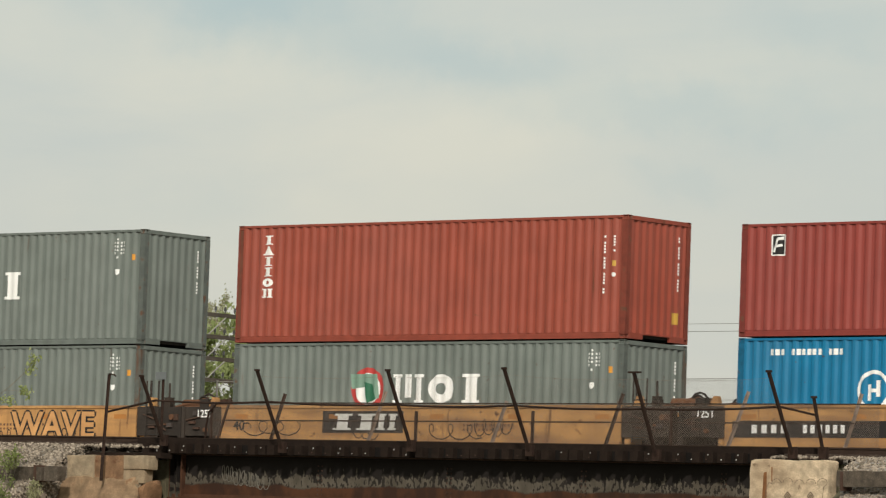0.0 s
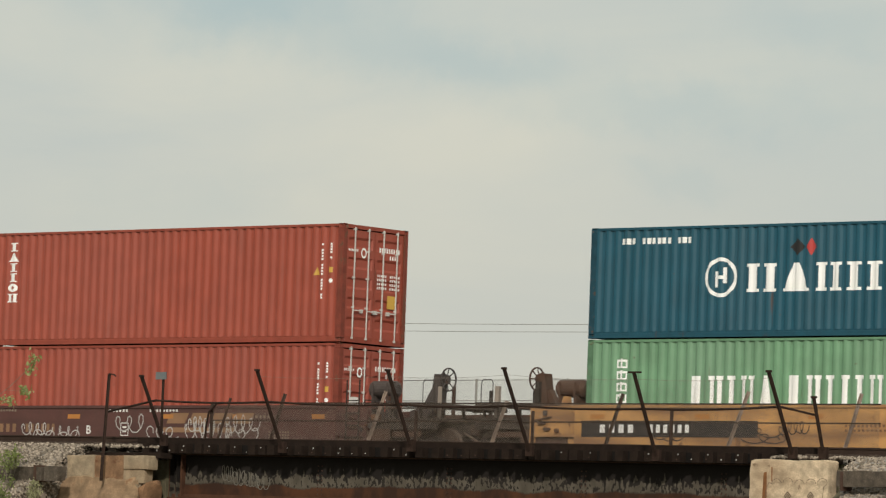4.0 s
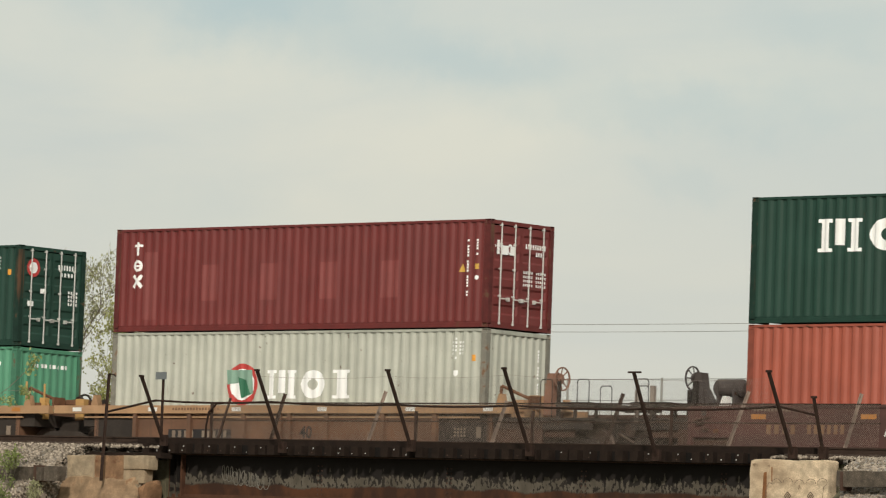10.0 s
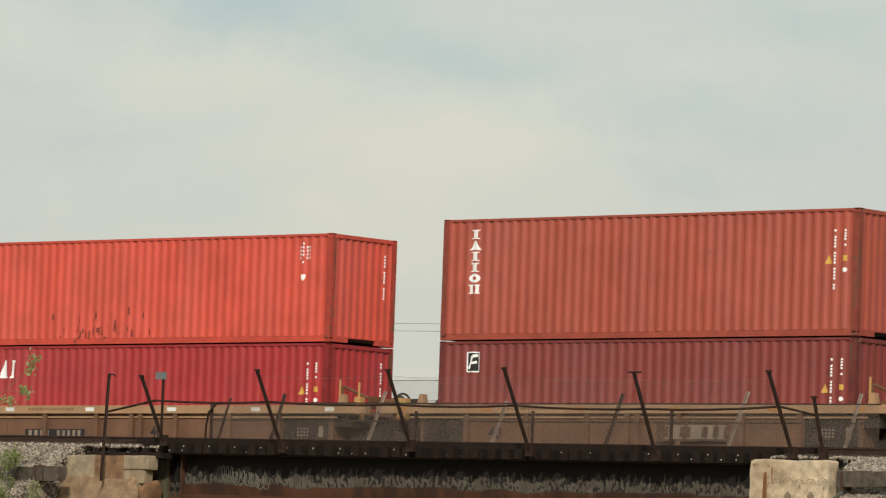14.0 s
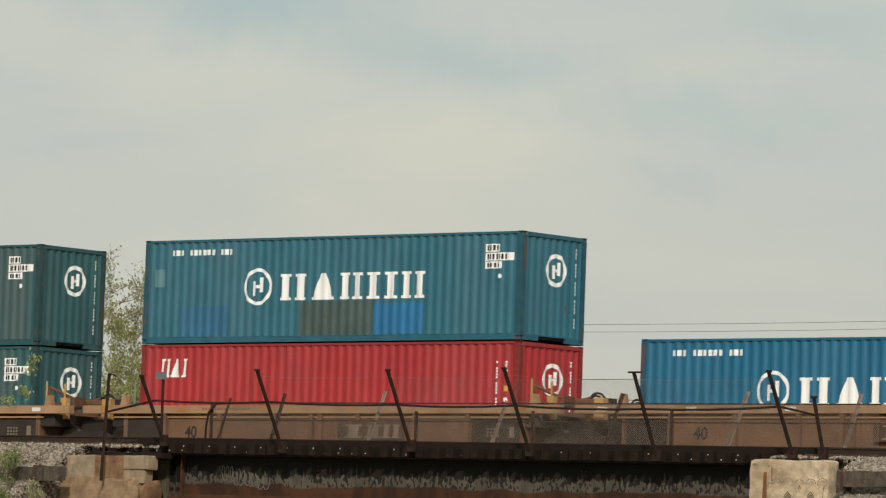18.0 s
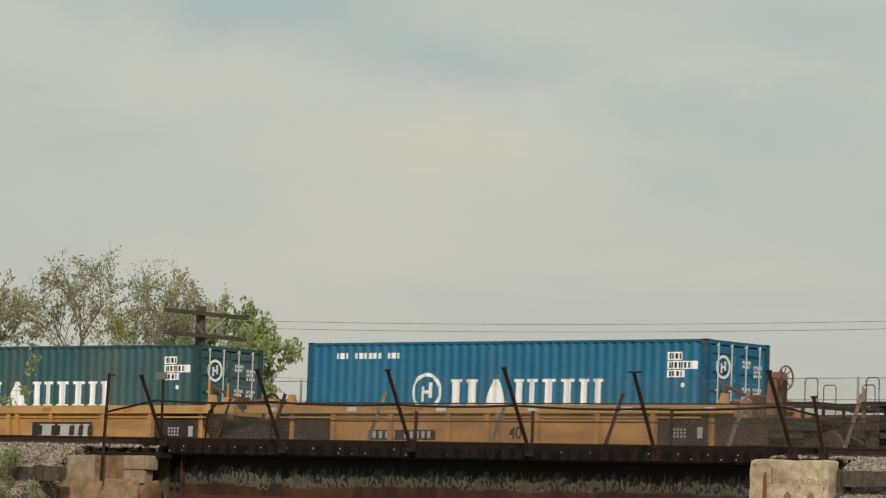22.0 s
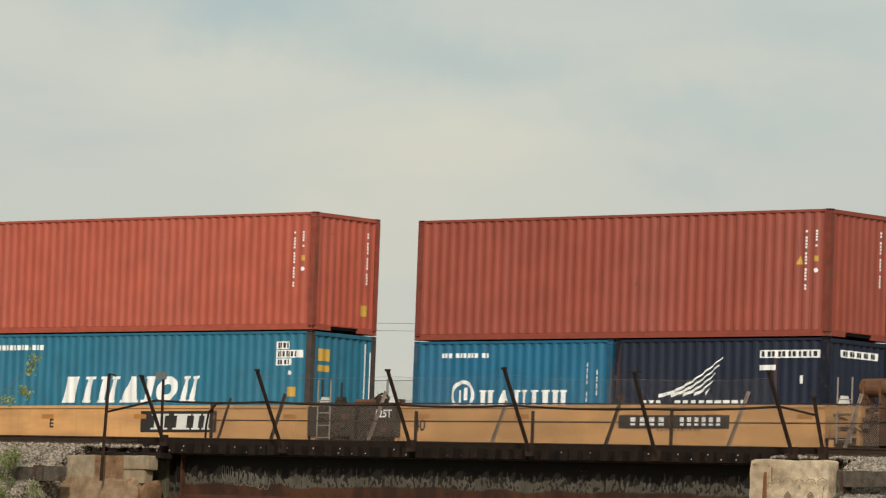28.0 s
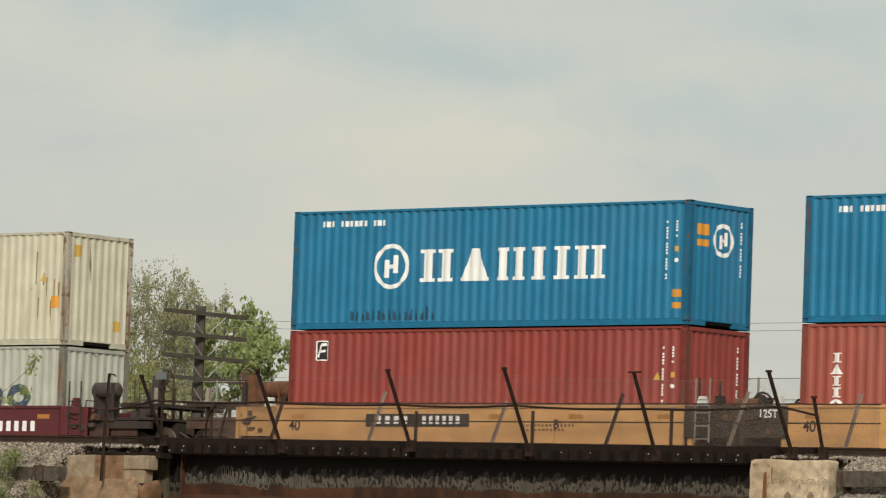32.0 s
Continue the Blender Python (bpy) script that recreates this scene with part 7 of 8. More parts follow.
chain_link(bm, -78.0, -67.4, lambda x, f: (x, -7.12 - 0.45 * f, 1.03 - 0.0095 * (x + 77) + 0.60 * f), 0.0, 0.62, 0.055, 0.0009)
tagged(part("wire_mesh", bm, mat("grey_galvanised_wire", (0.26, 0.24, 0.21), 0.6, var=0.2), near_fence, "thin galvanised chain-link wire"), kind="stuff")

far_fence = empty("inner_bridge_fence")
tagged(far_fence, "low sagging chain-link fence along the bridge", "fence")
FAR_POSTS = [(-84.86, -3.34, 1.54), (-81.83, -3.18, 1.60), (-78.08, -3.25, 1.36), (-74.74, -3.17, 1.53), (-71.3, -3.02, 1.58), (-68.08, -3.2, 1.51)]
for i, (x, yt, zt) in enumerate(FAR_POSTS):
    bm = bmesh.new()
    angle_iron(bm, (x, -3.95, deck_z(x) - 0.3), (x, yt, zt), 0.062)
    part("post", bm, MIDPOST if i in (0, 3) else PALEPOST, far_fence)
for x in (-86.85, -76.9, -72.9, -80.4):
    bm = bmesh.new()
    box(bm, x - 0.028, x + 0.028, -3.77, -3.71, deck_z(x) - 0.25, 1.10 if x > -86 else 1.30)
    part("upright", bm, MIDPOST, far_fence)
for z0, z1 in ((1.30, 1.24), (0.88, 0.82), (0.34, 0.28)):
    bm = bmesh.new()
    rod(bm, (-86.9, -3.72, z0), (-67.2, -3.72, z1), 0.019, 6)
    part("rail", bm, POSTSTEEL if z0 > 1 else MIDPOST, far_fence)
bm = bmesh.new()
chain_link(bm, -86.85, -67.2, lambda x, f: (x, -3.75, 0.36 - 0.003 * (x + 86) + 0.94 * f), 0.0, 0.94, 0.052, 0.0029)
tagged(part("wire_mesh", bm, MESHWIRE, far_fence, "grimy rusted chain-link wire"), kind="stuff")

# the loose, curled edge of the mesh at the fence's end
bm = bmesh.new()
tube(bm, [(-86.98, -3.80, 0.30), (-86.95, -3.82, 0.72), (-86.86, -3.84, 1.06), (-86.62, -3.84, 1.27), (-86.30, -3.80, 1.30)], 0.028)
part("curled_edge", bm, POSTSTEEL, far_fence)
bm = bmesh.new()
angle_iron(bm, (-86.62, -3.90, 0.05), (-86.28, -3.72, 1.42), 0.060)
part("post", bm, MIDPOST, far_fence)
# far side of the main line: a taller chain-link fence
back_fence = empty("back_fence")
tagged(back_fence, "tall chain-link fence behind the main line", "fence")
for k in range(14):
    x = -96.0 + 2.9 * k
    bm = bmesh.new()
    rod(bm, (x, 3.3, -0.5), (x, 3.3, 2.30), 0.03, 8)
    part("post", bm, GREYPOST, back_fence)
for z in (2.26, 1.75):
    bm = bmesh.new()
    rod(bm, (-96, 3.3, z), (-58, 3.3, z + 0.02), 0.010, 5)
    part("wire", bm, GREYPOST, back_fence)
bm = bmesh.new()
chain_link(bm, -88.0, -60.0, lambda x, f: (x, 3.3, 1.3 + 0.95 * f), 0.0, 0.95, 0.09, 0.0017)
tagged(part("wire_mesh", bm, GREYPOST, back_fence), kind="stuff")

# lone posts by the left abutment
post = empty("abutment_post")
tagged(post, "rusty upright post standing on the abutment", "post")
bm = bmesh.new()
angle_iron(bm, (-86.86, -7.52, -0.75), (-87.2, -7.02, 1.80), 0.066)
part("shaft", bm, POSTSTEEL, post)
bm = bmesh.new()
rod(bm, (-87.2, -7.02, 1.80), (-87.05, -7.02, 1.78), 0.018, 5)
rod(bm, (-87.05, -7.02, 1.78), (-86.98, -7.02, 1.74), 0.018, 5)
part("hook", bm, POSTSTEEL, post)
sign = empty("small_sign")
tagged(sign, "small grey sign plate on a thin post", "sign")
bm = bmesh.new()
rod(bm, (-88.52, -3.7, 0.0), (-88.52, -3.7, 2.02), 0.035, 6)
part("post", bm, POSTSTEEL, sign)
bm = bmesh.new()
box(bm, -88.70, -88.36, -3.79, -3.76, 1.87, 2.05)
part("plate", bm, mat("dull_blue_grey_plate", (0.15, 0.165, 0.17), 0.6, var=0.2), sign)


# ---- abutments, ground and ballast ----
def rough_block(bm, x0, x1, y0, y1, z0, z1, seed, amount=0.04, cell=0.22, lean=0.0):
    """A worn concrete block: a gridded box with rounded, chipped edges."""
    nx, ny, nz = (max(2, round((b - a) / cell)) for a, b in ((x0, x1), (y0, y1), (z0, z1)))
    made = {}

    def vert(i, j, k):
        if (i, j, k) not in made:
            p = Vector((x0 + (x1 - x0) * i / nx, y0 + (y1 - y0) * j / ny, z0 + (z1 - z0) * k / nz))
            edges = sum((i in (0, nx), j in (0, ny), k in (0, nz)))
            q = noise.noise_vector(p * 2.3 + Vector((seed, 0, 0))) * amount
            c = Vector(((x0 + x1) / 2, (y0 + y1) / 2, (z0 + z1) / 2))
            if edges >= 2:
                q += (c - p).normalized() * amount * (0.4 + 1.6 * max(0.0, noise.noise(p * 3.1 + Vector((seed, 5, 0)))))
            p += q
            p.y -= lean * (z1 - p.z)
            made[(i, j, k)] = bm.verts.new(p)
        return made[(i, j, k)]
    for i in range(nx):
        for k in range(nz):
            for j in (0, ny):
                bm.faces.new([vert(i, j, k), vert(i + 1, j, k), vert(i + 1, j, k + 1), vert(i, j, k + 1)])
    for j in range(ny):
        for k in range(nz):
            for i in (0, nx):
                bm.faces.new([vert(i, j, k), vert(i, j + 1, k), vert(i, j + 1, k + 1), vert(i, j, k + 1)])
    for i in range(nx):
        for j in range(ny):
            for k in (0, nz):
                bm.faces.new([vert(i, j, k), vert(i + 1, j, k), vert(i + 1, j + 1, k), vert(i, j + 1, k)])


CONC_L = mat("old_block_concrete", (0.37, 0.29, 0.195), 0.95, rust=0.2, rust_color=(0.20, 0.10, 0.05), var=0.4, scale=4.0, bump=1.0, bump_scale=9, dirt=0.5, dirt_color=(0.22, 0.12, 0.06), streak=0.2)
CONC_M = mat("rust_soaked_concrete", (0.27, 0.155, 0.085), 0.95, rust=0.4, rust_color=(0.13, 0.05, 0.022), var=0.45, scale=4.0, bump=1.0, bump_scale=10, runs=0.8)
SPILL = mat("spilled_earth_and_grit", (0.33, 0.225, 0.135), 0.95, rust=0.3, rust_color=(0.20, 0.10, 0.05), var=0.45, scale=5.0, bump=1.0, bump_scale=14, dirt=0.5, dirt_color=(0.19, 0.105, 0.06))
CONC_R = mat("pale_old_concrete", (0.64, 0.505, 0.35), 0.92, var=0.4, scale=5.5, bump=1.0, bump_scale=16, dirt=0.55, dirt_color=(0.31, 0.20, 0.115), rust=0.2, rust_color=(0.22, 0.15, 0.095))
left_abut = empty("left_abutment")
tagged(left_abut, "broken rust-stained concrete abutment with chipped edges", "abutment", kind="structure")
for x0, x1, y0, z0, z1, seed, coat in ((-88.30, -87.40, -7.20, -0.80, -0.14, 3.0, CONC_L), (-87.43, -86.44, -7.17, -0.80, -0.14, 21.0, CONC_M), (-86.46, -85.66, -7.20, -0.47, -0.14, 13.0, CONC_L), (-86.48, -85.80, -7.16, -0.80, -0.45, 17.0, CONC_L)):
    bm = bmesh.new()
    rough_block(bm, x0, x1, y0, -6.86, z0, z1, seed, 0.018, 0.05)
    part("cap_block", bm, coat, left_abut)
bm = bmesh.new()
rough_block(bm, -89.1, -85.95, -7.20, -6.70, -6.2, -0.66, 8.0, 0.10, 0.07, 0.34)
part("wall", bm, SPILL, left_abut)
bm = bmesh.new()
box(bm, -87.95, -85.5, -6.95, -6.55, -0.19, -0.06)
part("bearing_timber", bm, DARKTIMBER, left_abut)
right_abut = empty("right_abutment")
tagged(right_abut, "pale concrete abutment block with faint painted scrolls", "abutment", kind="structure")
bm = bmesh.new()
rough_block(bm, -68.10, -66.06, -7.2, -6.85, -6.2, -0.14, 5.0, 0.04, 0.06)
part("block", bm, CONC_R, right_abut)
scroll = []
for k in range(5):
    scroll += ring(-67.35 + 0.30 * k, -0.68 + 0.02 * math.sin(2.1 * k), 0.14, 0.012, 10, 15, 165)
    if k % 2:
        u = -67.35 + 0.30 * k
        scroll += stroke([(u, -0.82), (u + 0.08, -0.91), (u, -1.0), (u - 0.08, -0.91), (u, -0.82)], 0.022) + ring(u, -0.91, 0.035, 0.02, 8)
    else:
        scroll += ring(-67.35 + 0.30 * k, -0.92, 0.10, 0.011, 10, 200, 340)
scroll += stroke([(-67.65, -1.05), (-67.62, -0.75), (-67.55, -0.63), (-67.47, -0.65)], 0.012) + stroke([(-66.04, -0.66), (-66.12, -0.72), (-66.14, -1.05)], 0.012)
me = wrapped(("painted_scroll",), scroll, None, lambda u, d, v: (u, -7.268, v))
piece("painted_scroll", me, mat("faint_brown_paint", (0.16, 0.11, 0.075), 0.9, var=0.3), right_abut)
run = [[(-67.70, -0.42), (-67.62, -0.40), (-67.58, -1.6), (-67.66, -2.2), (-67.74, -1.5)], [(-67.50, -0.30), (-67.47, -0.30), (-67.46, -0.62), (-67.49, -0.60)]]
me = wrapped(("rust_run",), run, None, lambda u, d, v: (u, -7.264, v))
piece("rust_stain", me, mat("rust_run", (0.26, 0.11, 0.04), 0.95, var=0.4, scale=6), right_abut)
for nm, x0, x1 in (("abutment_wall", -96.0, -86.3), ("abutment_wall", -68.2, -58.0)):
    bm = bmesh.new()
    box(bm, x0, x1, -6.05, 3.2, -6.2, -0.40)
    tagged(part(nm, bm, CONCRETE), "plain concrete wall under the railway", "wall", kind="structure")


def ground_z(x, y):
    """Street level before and under the bridges, a bank up to the tracks and a lower field behind."""
    street = -85.9 < x < -68.3 if y > -6.3 else -88.6 < x < -65.75
    if y < -6.9:
        top = -0.20 + 0.0 * x
        bank = top - 0.42 - 0.62 * (-7.0 - y)
        return -6.0 if street else max(-6.0, bank)
    if y < 4.2:
        return -6.0 if street else -0.20
    return -6.0 if street and y < 8 else max(-1.2, -0.2 - 0.2 * (y - 4.2))


EARTH = mat("dry_grassy_earth", (0.13, 0.115, 0.07), 0.95, var=0.4, scale=0.8, bump=0.5, bump_scale=6)
xs = [-3000, -1200, -500, -250, -150, -110, -100, -96, -92, -90, -88.65, -88.55, -87, -85.95, -85.85, -80, -74, -68.35, -68.25, -67, -65.8, -65.7, -63, -60, -55, -45, -25, 20, 150, 500, 1200, 3000]
ys = [-3000, -1200, -400, -150, -100, -60, -30, -20, -16.4, -14, -12, -10.5, -9.5, -8.8, -8, -7.4, -6.95, -6.85, -6.35, -6.25, 0, 4.2, 6, 8, 8.1, 9.2, 14, 25, 60, 200, 600, 1500, 3000]
bm = bmesh.new()
grid = [[bm.verts.new((x, y, ground_z(x, y) + (0.05 * noise.noise(Vector((x, y, 0)) * 0.7) if abs(y) < 30 else 0))) for y in ys] for x in xs]
for i in range(len(xs) - 1):
    for j in range(len(ys) - 1):
        bm.faces.new((grid[i][j], grid[i + 1][j], grid[i + 1][j + 1], grid[i][j + 1]))
tagged(part("ground", bm, EARTH), "earth bank, street level and field", "ground", kind="structure")
bm = bmesh.new()


def bed(x0, x1, vs):
    """A length of stone bed with the section vs (y, z), level with the old track on the near side."""
    ends = [[bm.verts.new((x + (0.74 * max(0.0, -7.2 - y) if x > -80 else 0.0), y, z + (0.0 if y > -3 else max(-0.2, min(0.1, deck_z(max(-100, min(-55, x))) - 0.30))))) for y, z in vs] for x in (x0, x1)]
    a, b = ends
    bm.faces.new(a[::-1]), bm.faces.new(b)
    for k in range(len(vs)):
        j = (k + 1) % len(vs)
        bm.faces.new((a[k], b[k], b[j], a[j]))


WIDE = [(-16.0, -5.72), (-7.3, -0.32), (-6.55, 0.06), (-3.6, 0.08), (-1.5, -0.17), (1.5, -0.17), (3.0, -0.6), (3.0, -0.7), (-16.0, -5.9)]
NARROW = [(-6.25, -0.30), (-6.2, 0.04), (-3.6, 0.08), (-1.5, -0.17), (1.5, -0.17), (3.0, -0.6), (3.0, -0.7), (-6.25, -0.7)]
for x0, x1, vs in ((-700, -88.5, WIDE), (-88.5, -86.3, NARROW), (-68.3, -65.75, NARROW), (-65.75, 560, WIDE)):
    bed(x0, x1, vs)
tagged(part("ballast_bed", bm, BALLAST), "grey crushed stone bed under the tracks", "ballast", kind="structure")


def stones(bm_seed, count, x0, x1, y0, y1, zf, r0, r1):
    """Loose angular stones, as one cheap mesh."""
    rng = np.random.default_rng(bm_seed)
    base = np.array([(1, 0, 0), (-1, 0, 0), (0, 1, 0), (0, -1, 0), (0, 0, 1), (0, 0, -1)], float)
    faces = [(0, 2, 4), (2, 1, 4), (1, 3, 4), (3, 0, 4), (2, 0, 5), (1, 2, 5), (3, 1, 5), (0, 3, 5)]
    verts, polys = [], []
    for k in range(count):
        y = rng.uniform(y0, y1)
        x = rng.uniform(x0, x1) + (0.74 * max(0.0, -7.2 - y) if x0 > -80 else 0.0)
        r = rng.uniform(r0, r1)
        q = Euler(rng.uniform(0, 6.28, 3)).to_matrix()
        s = rng.uniform(0.6, 1.25, (6, 1))
        o = len(verts)
        for p in base * s * r:
            verts.append(tuple(q @ Vector(p) + Vector((x, y, zf(x, y) + r * 0.2))))
        polys += [tuple(i + o for i in f) for f in faces]
    me = bpy.data.meshes.new("stones")
    me.from_pydata(verts, [], polys)
    me.materials.append(None)
    return me


STONE = mat("crushed_stone", (0.30, 0.27, 0.235), 0.9, var=0.3, scale=8, bump=0.3)
sn, sl = STONE.node_tree.nodes, STONE.node_tree.links
s_geo, s_ramp = sn.new("ShaderNodeNewGeometry"), sn.new("ShaderNodeValToRGB")
s_ramp.color_ramp.elements[0].color = (0.095, 0.075, 0.056, 1)
s_ramp.color_ramp.elements[1].color = (0.42, 0.355, 0.285, 1)
sl.new(s_geo.outputs["Random Per Island"], s_ramp.inputs["Fac"])
sl.new(s_ramp.outputs["Color"], sn["Principled BSDF"].inputs["Base Color"])


def bank_z(x, y):
    if y > -6.55:
        return 0.05 + min(0.1, deck_z(x) - 0.30)
    if y > -7.3:
        return 0.05 + min(0.1, deck_z(x) - 0.30) - 0.50 * (-6.55 - y)
    return 0.05 + min(0.1, deck_z(x) - 0.30) - 0.375 - 0.62 * (-7.3 - y)


for seed, n, x0, x1, y0, y1 in ((1, 9000, -93.0, -88.45, -9.6, -6.2), (3, 700, -88.45, -85.9, -6.62, -6.2), (2, 6500, -65.75, -61.5, -9.4, -6.2), (4, 350, -68.0, -65.75, -6.62, -6.2)):
    tagged(piece("ballast_stones", stones(seed, n, x0, x1, y0, y1, bank_z, 0.022, 0.056), STONE), "loose grey and tan crushed stones", "ballast", kind="stuff")
# the bank's broken end beside the abutment
tagged(piece("ballast_stones", stones(7, 6400, -88.52, -88.40, -9.9, -6.3, lambda x, y: bank_z(x, y) - 1.7 * (math.sin(x * 9173.1) * 43758.5 % 1.0), 0.024, 0.06), STONE), "loose grey and tan crushed stones", "ballast", kind="stuff")
for nm, x0, x1, z0, z1, seed in (("fallen_timber", -90.6, -88.1, -0.80, -0.47, 2.0), ("fallen_timber", -88.05, -87.6, -0.80, -0.44, 6.0), ("fallen_timber", -65.1, -62.4, -0.74, -0.41, 4.0)):
    bm = bmesh.new()
    rough_block(bm, x0, x1, -8.25, -7.93, z0, z1, seed, 0.02, 0.15)
    tagged(part(nm, bm, mat("grey_weathered_timber", (0.115, 0.092, 0.07), 0.95, var=0.55, scale=7, streak=0.0, bump=0.8, bump_scale=10)), "grey weathered timber baulk lying on the ballast", "timber", "timbers on the bank")
for x in (-88.32, -64.95):
    bm = bmesh.new()
    box(bm, x - 0.035, x + 0.035, -8.27, -7.91, -0.82, -0.43)
    tagged(part("iron_strap", bm, RUSTSTEEL), "rusty iron strap round a timber baulk", "strap", "straps on the timbers")
HEAP = mat("rusty_rubble", (0.27, 0.15, 0.08), 0.95, var=0.45, scale=5, bump=0.9, bump_scale=12)
bm = bmesh.new()
rough_block(bm, -86.5, -85.72, -7.10, -6.5, -6.2, -0.72, 12.0, 0.16, 0.10, 0.14)
tagged(part("rubble_heap", bm, HEAP), "rusty brown spill of crumbled concrete", "rubble", kind="stuff")
rub = random.Random(9)
for k in range(22):
    bm = bmesh.new()
    x, z = rub.uniform(-86.4, -85.75), rub.uniform(-1.9, -0.80)
    r = rub.uniform(0.05, 0.13)
    y = -7.12 - 0.14 * (-0.72 - z)
    rough_block(bm, x - r, x + r, y - r * 0.8, y + r * 0.8, z - r * 0.8, z + r * 0.8, k + 0.5, 0.05, r * 0.9)
    tagged(part("concrete_rubble", bm, CONC_L), "broken lump of concrete on the bank", "rubble", "rubble by the abutment")

# ---- pole line behind the railway ----
POLEWOOD = mat("weathered_pole_wood", (0.085, 0.070, 0.056), 0.9, var=0.3, scale=3, bump=0.5)
GLASSY = mat("grey_insulator", (0.07, 0.07, 0.065), 0.35, var=0.2)


def utility_pole(x, y):
    p = empty("utility_pole", pose(x, y, ground_z(x, y)))
    tagged(p, "weathered wooden pole with four crossarms", "utility pole", "pole line")
    b = -ground_z(x, y)
    bm = bmesh.new()
    rod(bm, (0, 0, -0.3), (0, 0, b + 4.92), 0.17, 10, 0.135)
    part("shaft", bm, POLEWOOD, p)
    for k, z in enumerate((4.70, 4.08, 3.46, 2.86)):
        bm = bmesh.new()
        box(bm, 0.14, 0.25, -1.70, 1.70, b + z - 0.055, b + z + 0.055)
        arm = part("crossarm", bm, POLEWOOD, p)
        for s in (-1, 1):
            bm = bmesh.new()
            rod(bm, (0.27, s * 0.75, b + z - 0.06), (0.2, 0.05 * s, b + z - 0.62), 0.022, 5)
            part("brace", bm, GREYPOST, arm)
        for q in (-1.65, -1.2, -0.8, -0.4, 0.4, 0.8, 1.2, 1.65):
            bm = bmesh.new()
            rod(bm, (0.195, q, b + z + 0.07), (0.195, q, b + z + 0.15), 0.018, 6)
            rod(bm, (0.195, q, b + z + 0.13), (0.195, q, b + z + 0.24), 0.045, 8, 0.03)
            part("insulator", bm, GLASSY, arm)
    return p


utility_pole(-101.3, 11.55)
utility_pole(-62.0, 11.55)
for y, z in ((13.0, 4.34), (12.6, 4.11)):
    bm = bmesh.new()
    rings = []
    for k in range(17):
        o = Vector((-101.1 + 2.5 * k, y, z + 0.0008 * (-101.1 + 2.5 * k + 82.5) ** 2))
        rings.append([bm.verts.new(o + 0.0075 * Vector((0, math.cos(q * math.pi / 2), math.sin(q * math.pi / 2)))) for q in range(4)])
    for a, b in zip(rings, rings[1:]):
        for q in range(4):
            bm.faces.new((a[q], a[(q + 1) % 4], b[(q + 1) % 4], b[q]))
    tagged(part("overhead_wire", bm, mat("dull_wire", (0.33, 0.32, 0.30), 0.7, var=0.1)), "thin dark wire sagging between poles", "wire", "overhead wires")

# ---- trees and scrub ----
BARK = mat("grey_brown_bark", (0.21, 0.18, 0.14), 0.95, var=0.3, scale=5, bump=0.5)


def leaf_mat(name, a, b):
    m = mat(name, a, 0.6, var=0.2)
    n, l = m.node_tree.nodes, m.node_tree.links
    geo, ramp = n.new("ShaderNodeNewGeometry"), n.new("ShaderNodeValToRGB")
    ramp.color_ramp.elements[0].color, ramp.color_ramp.elements[1].color = (*a, 1), (*b, 1)
    l.new(geo.outputs["Random Per Island"], ramp.inputs["Fac"])
    l.new(ramp.outputs["Color"], n["Principled BSDF"].inputs["Base Color"])
    thin, both = n.new("ShaderNodeBsdfTranslucent"), n.new("ShaderNodeMixShader")
    both.inputs["Fac"].default_value = 0.5
    l.new(ramp.outputs["Color"], thin.inputs["Color"])
    l.new(n["Principled BSDF"].outputs[0], both.inputs[1])
    l.new(thin.outputs[0], both.inputs[2])
    l.new(both.outputs[0], n["Material Output"].inputs["Surface"])
    return m


LEAF_OLIVE = leaf_mat("olive_spring_leaves", (0.27, 0.275, 0.14), (0.53, 0.52, 0.32))
LEAF_YELLOW = leaf_mat("yellow_green_leaves", (0.29, 0.30, 0.09), (0.47, 0.48, 0.19))
LEAF_GREEN = leaf_mat("fresh_green_leaves", (0.23, 0.285, 0.09), (0.48, 0.54, 0.26))


LEAF_WEED = leaf_mat("dark_green_weed_leaves", (0.14, 0.185, 0.05), (0.34, 0.40, 0.14))


def grow(bm, rng, start, way, length, radius, depth, tips, spread=0.5):
    """A limb that bends, thins and forks upwards and outwards."""
    p, d = Vector(start), Vector(way).normalized()
    n = 3
    for k in range(n):
        d = (d + Vector((rng.uniform(-1, 1), rng.uniform(-1, 1), rng.uniform(-0.4, 0.6))) * 0.10).normalized()
        q = p + d * (length / n)
        rod(bm, p, q, radius * (1 - 0.13 * k), 4 if radius < 0.02 else 6, radius * (1 - 0.13 * (k + 1)))
        p = q
        if depth == 0 and k > 0 or depth == 1 and k == 2:
            tips.append((p.copy(), length))
        if depth > 0 and k < n - 1 and rng.random() < 0.75:
            side = Vector((rng.uniform(-1, 1), rng.uniform(-1, 1), rng.uniform(-0.1, 0.7))).normalized()
            grow(bm, rng, p, d + side * spread * 1.3, length * rng.uniform(0.35, 0.55), max(0.006, radius * 0.4), max(0, depth - 2), tips, spread)
    if depth > 0:
        for k in range(2 if rng.random() < 0.6 else 3):
            side = Vector((rng.uniform(-1, 1), rng.uniform(-1, 1), rng.uniform(-0.4, 0.3))).normalized()
            grow(bm, rng, p, d + side * spread * 1.25, length * rng.uniform(0.62, 0.85), max(0.006, radius * 0.6), depth - 1, tips, spread)


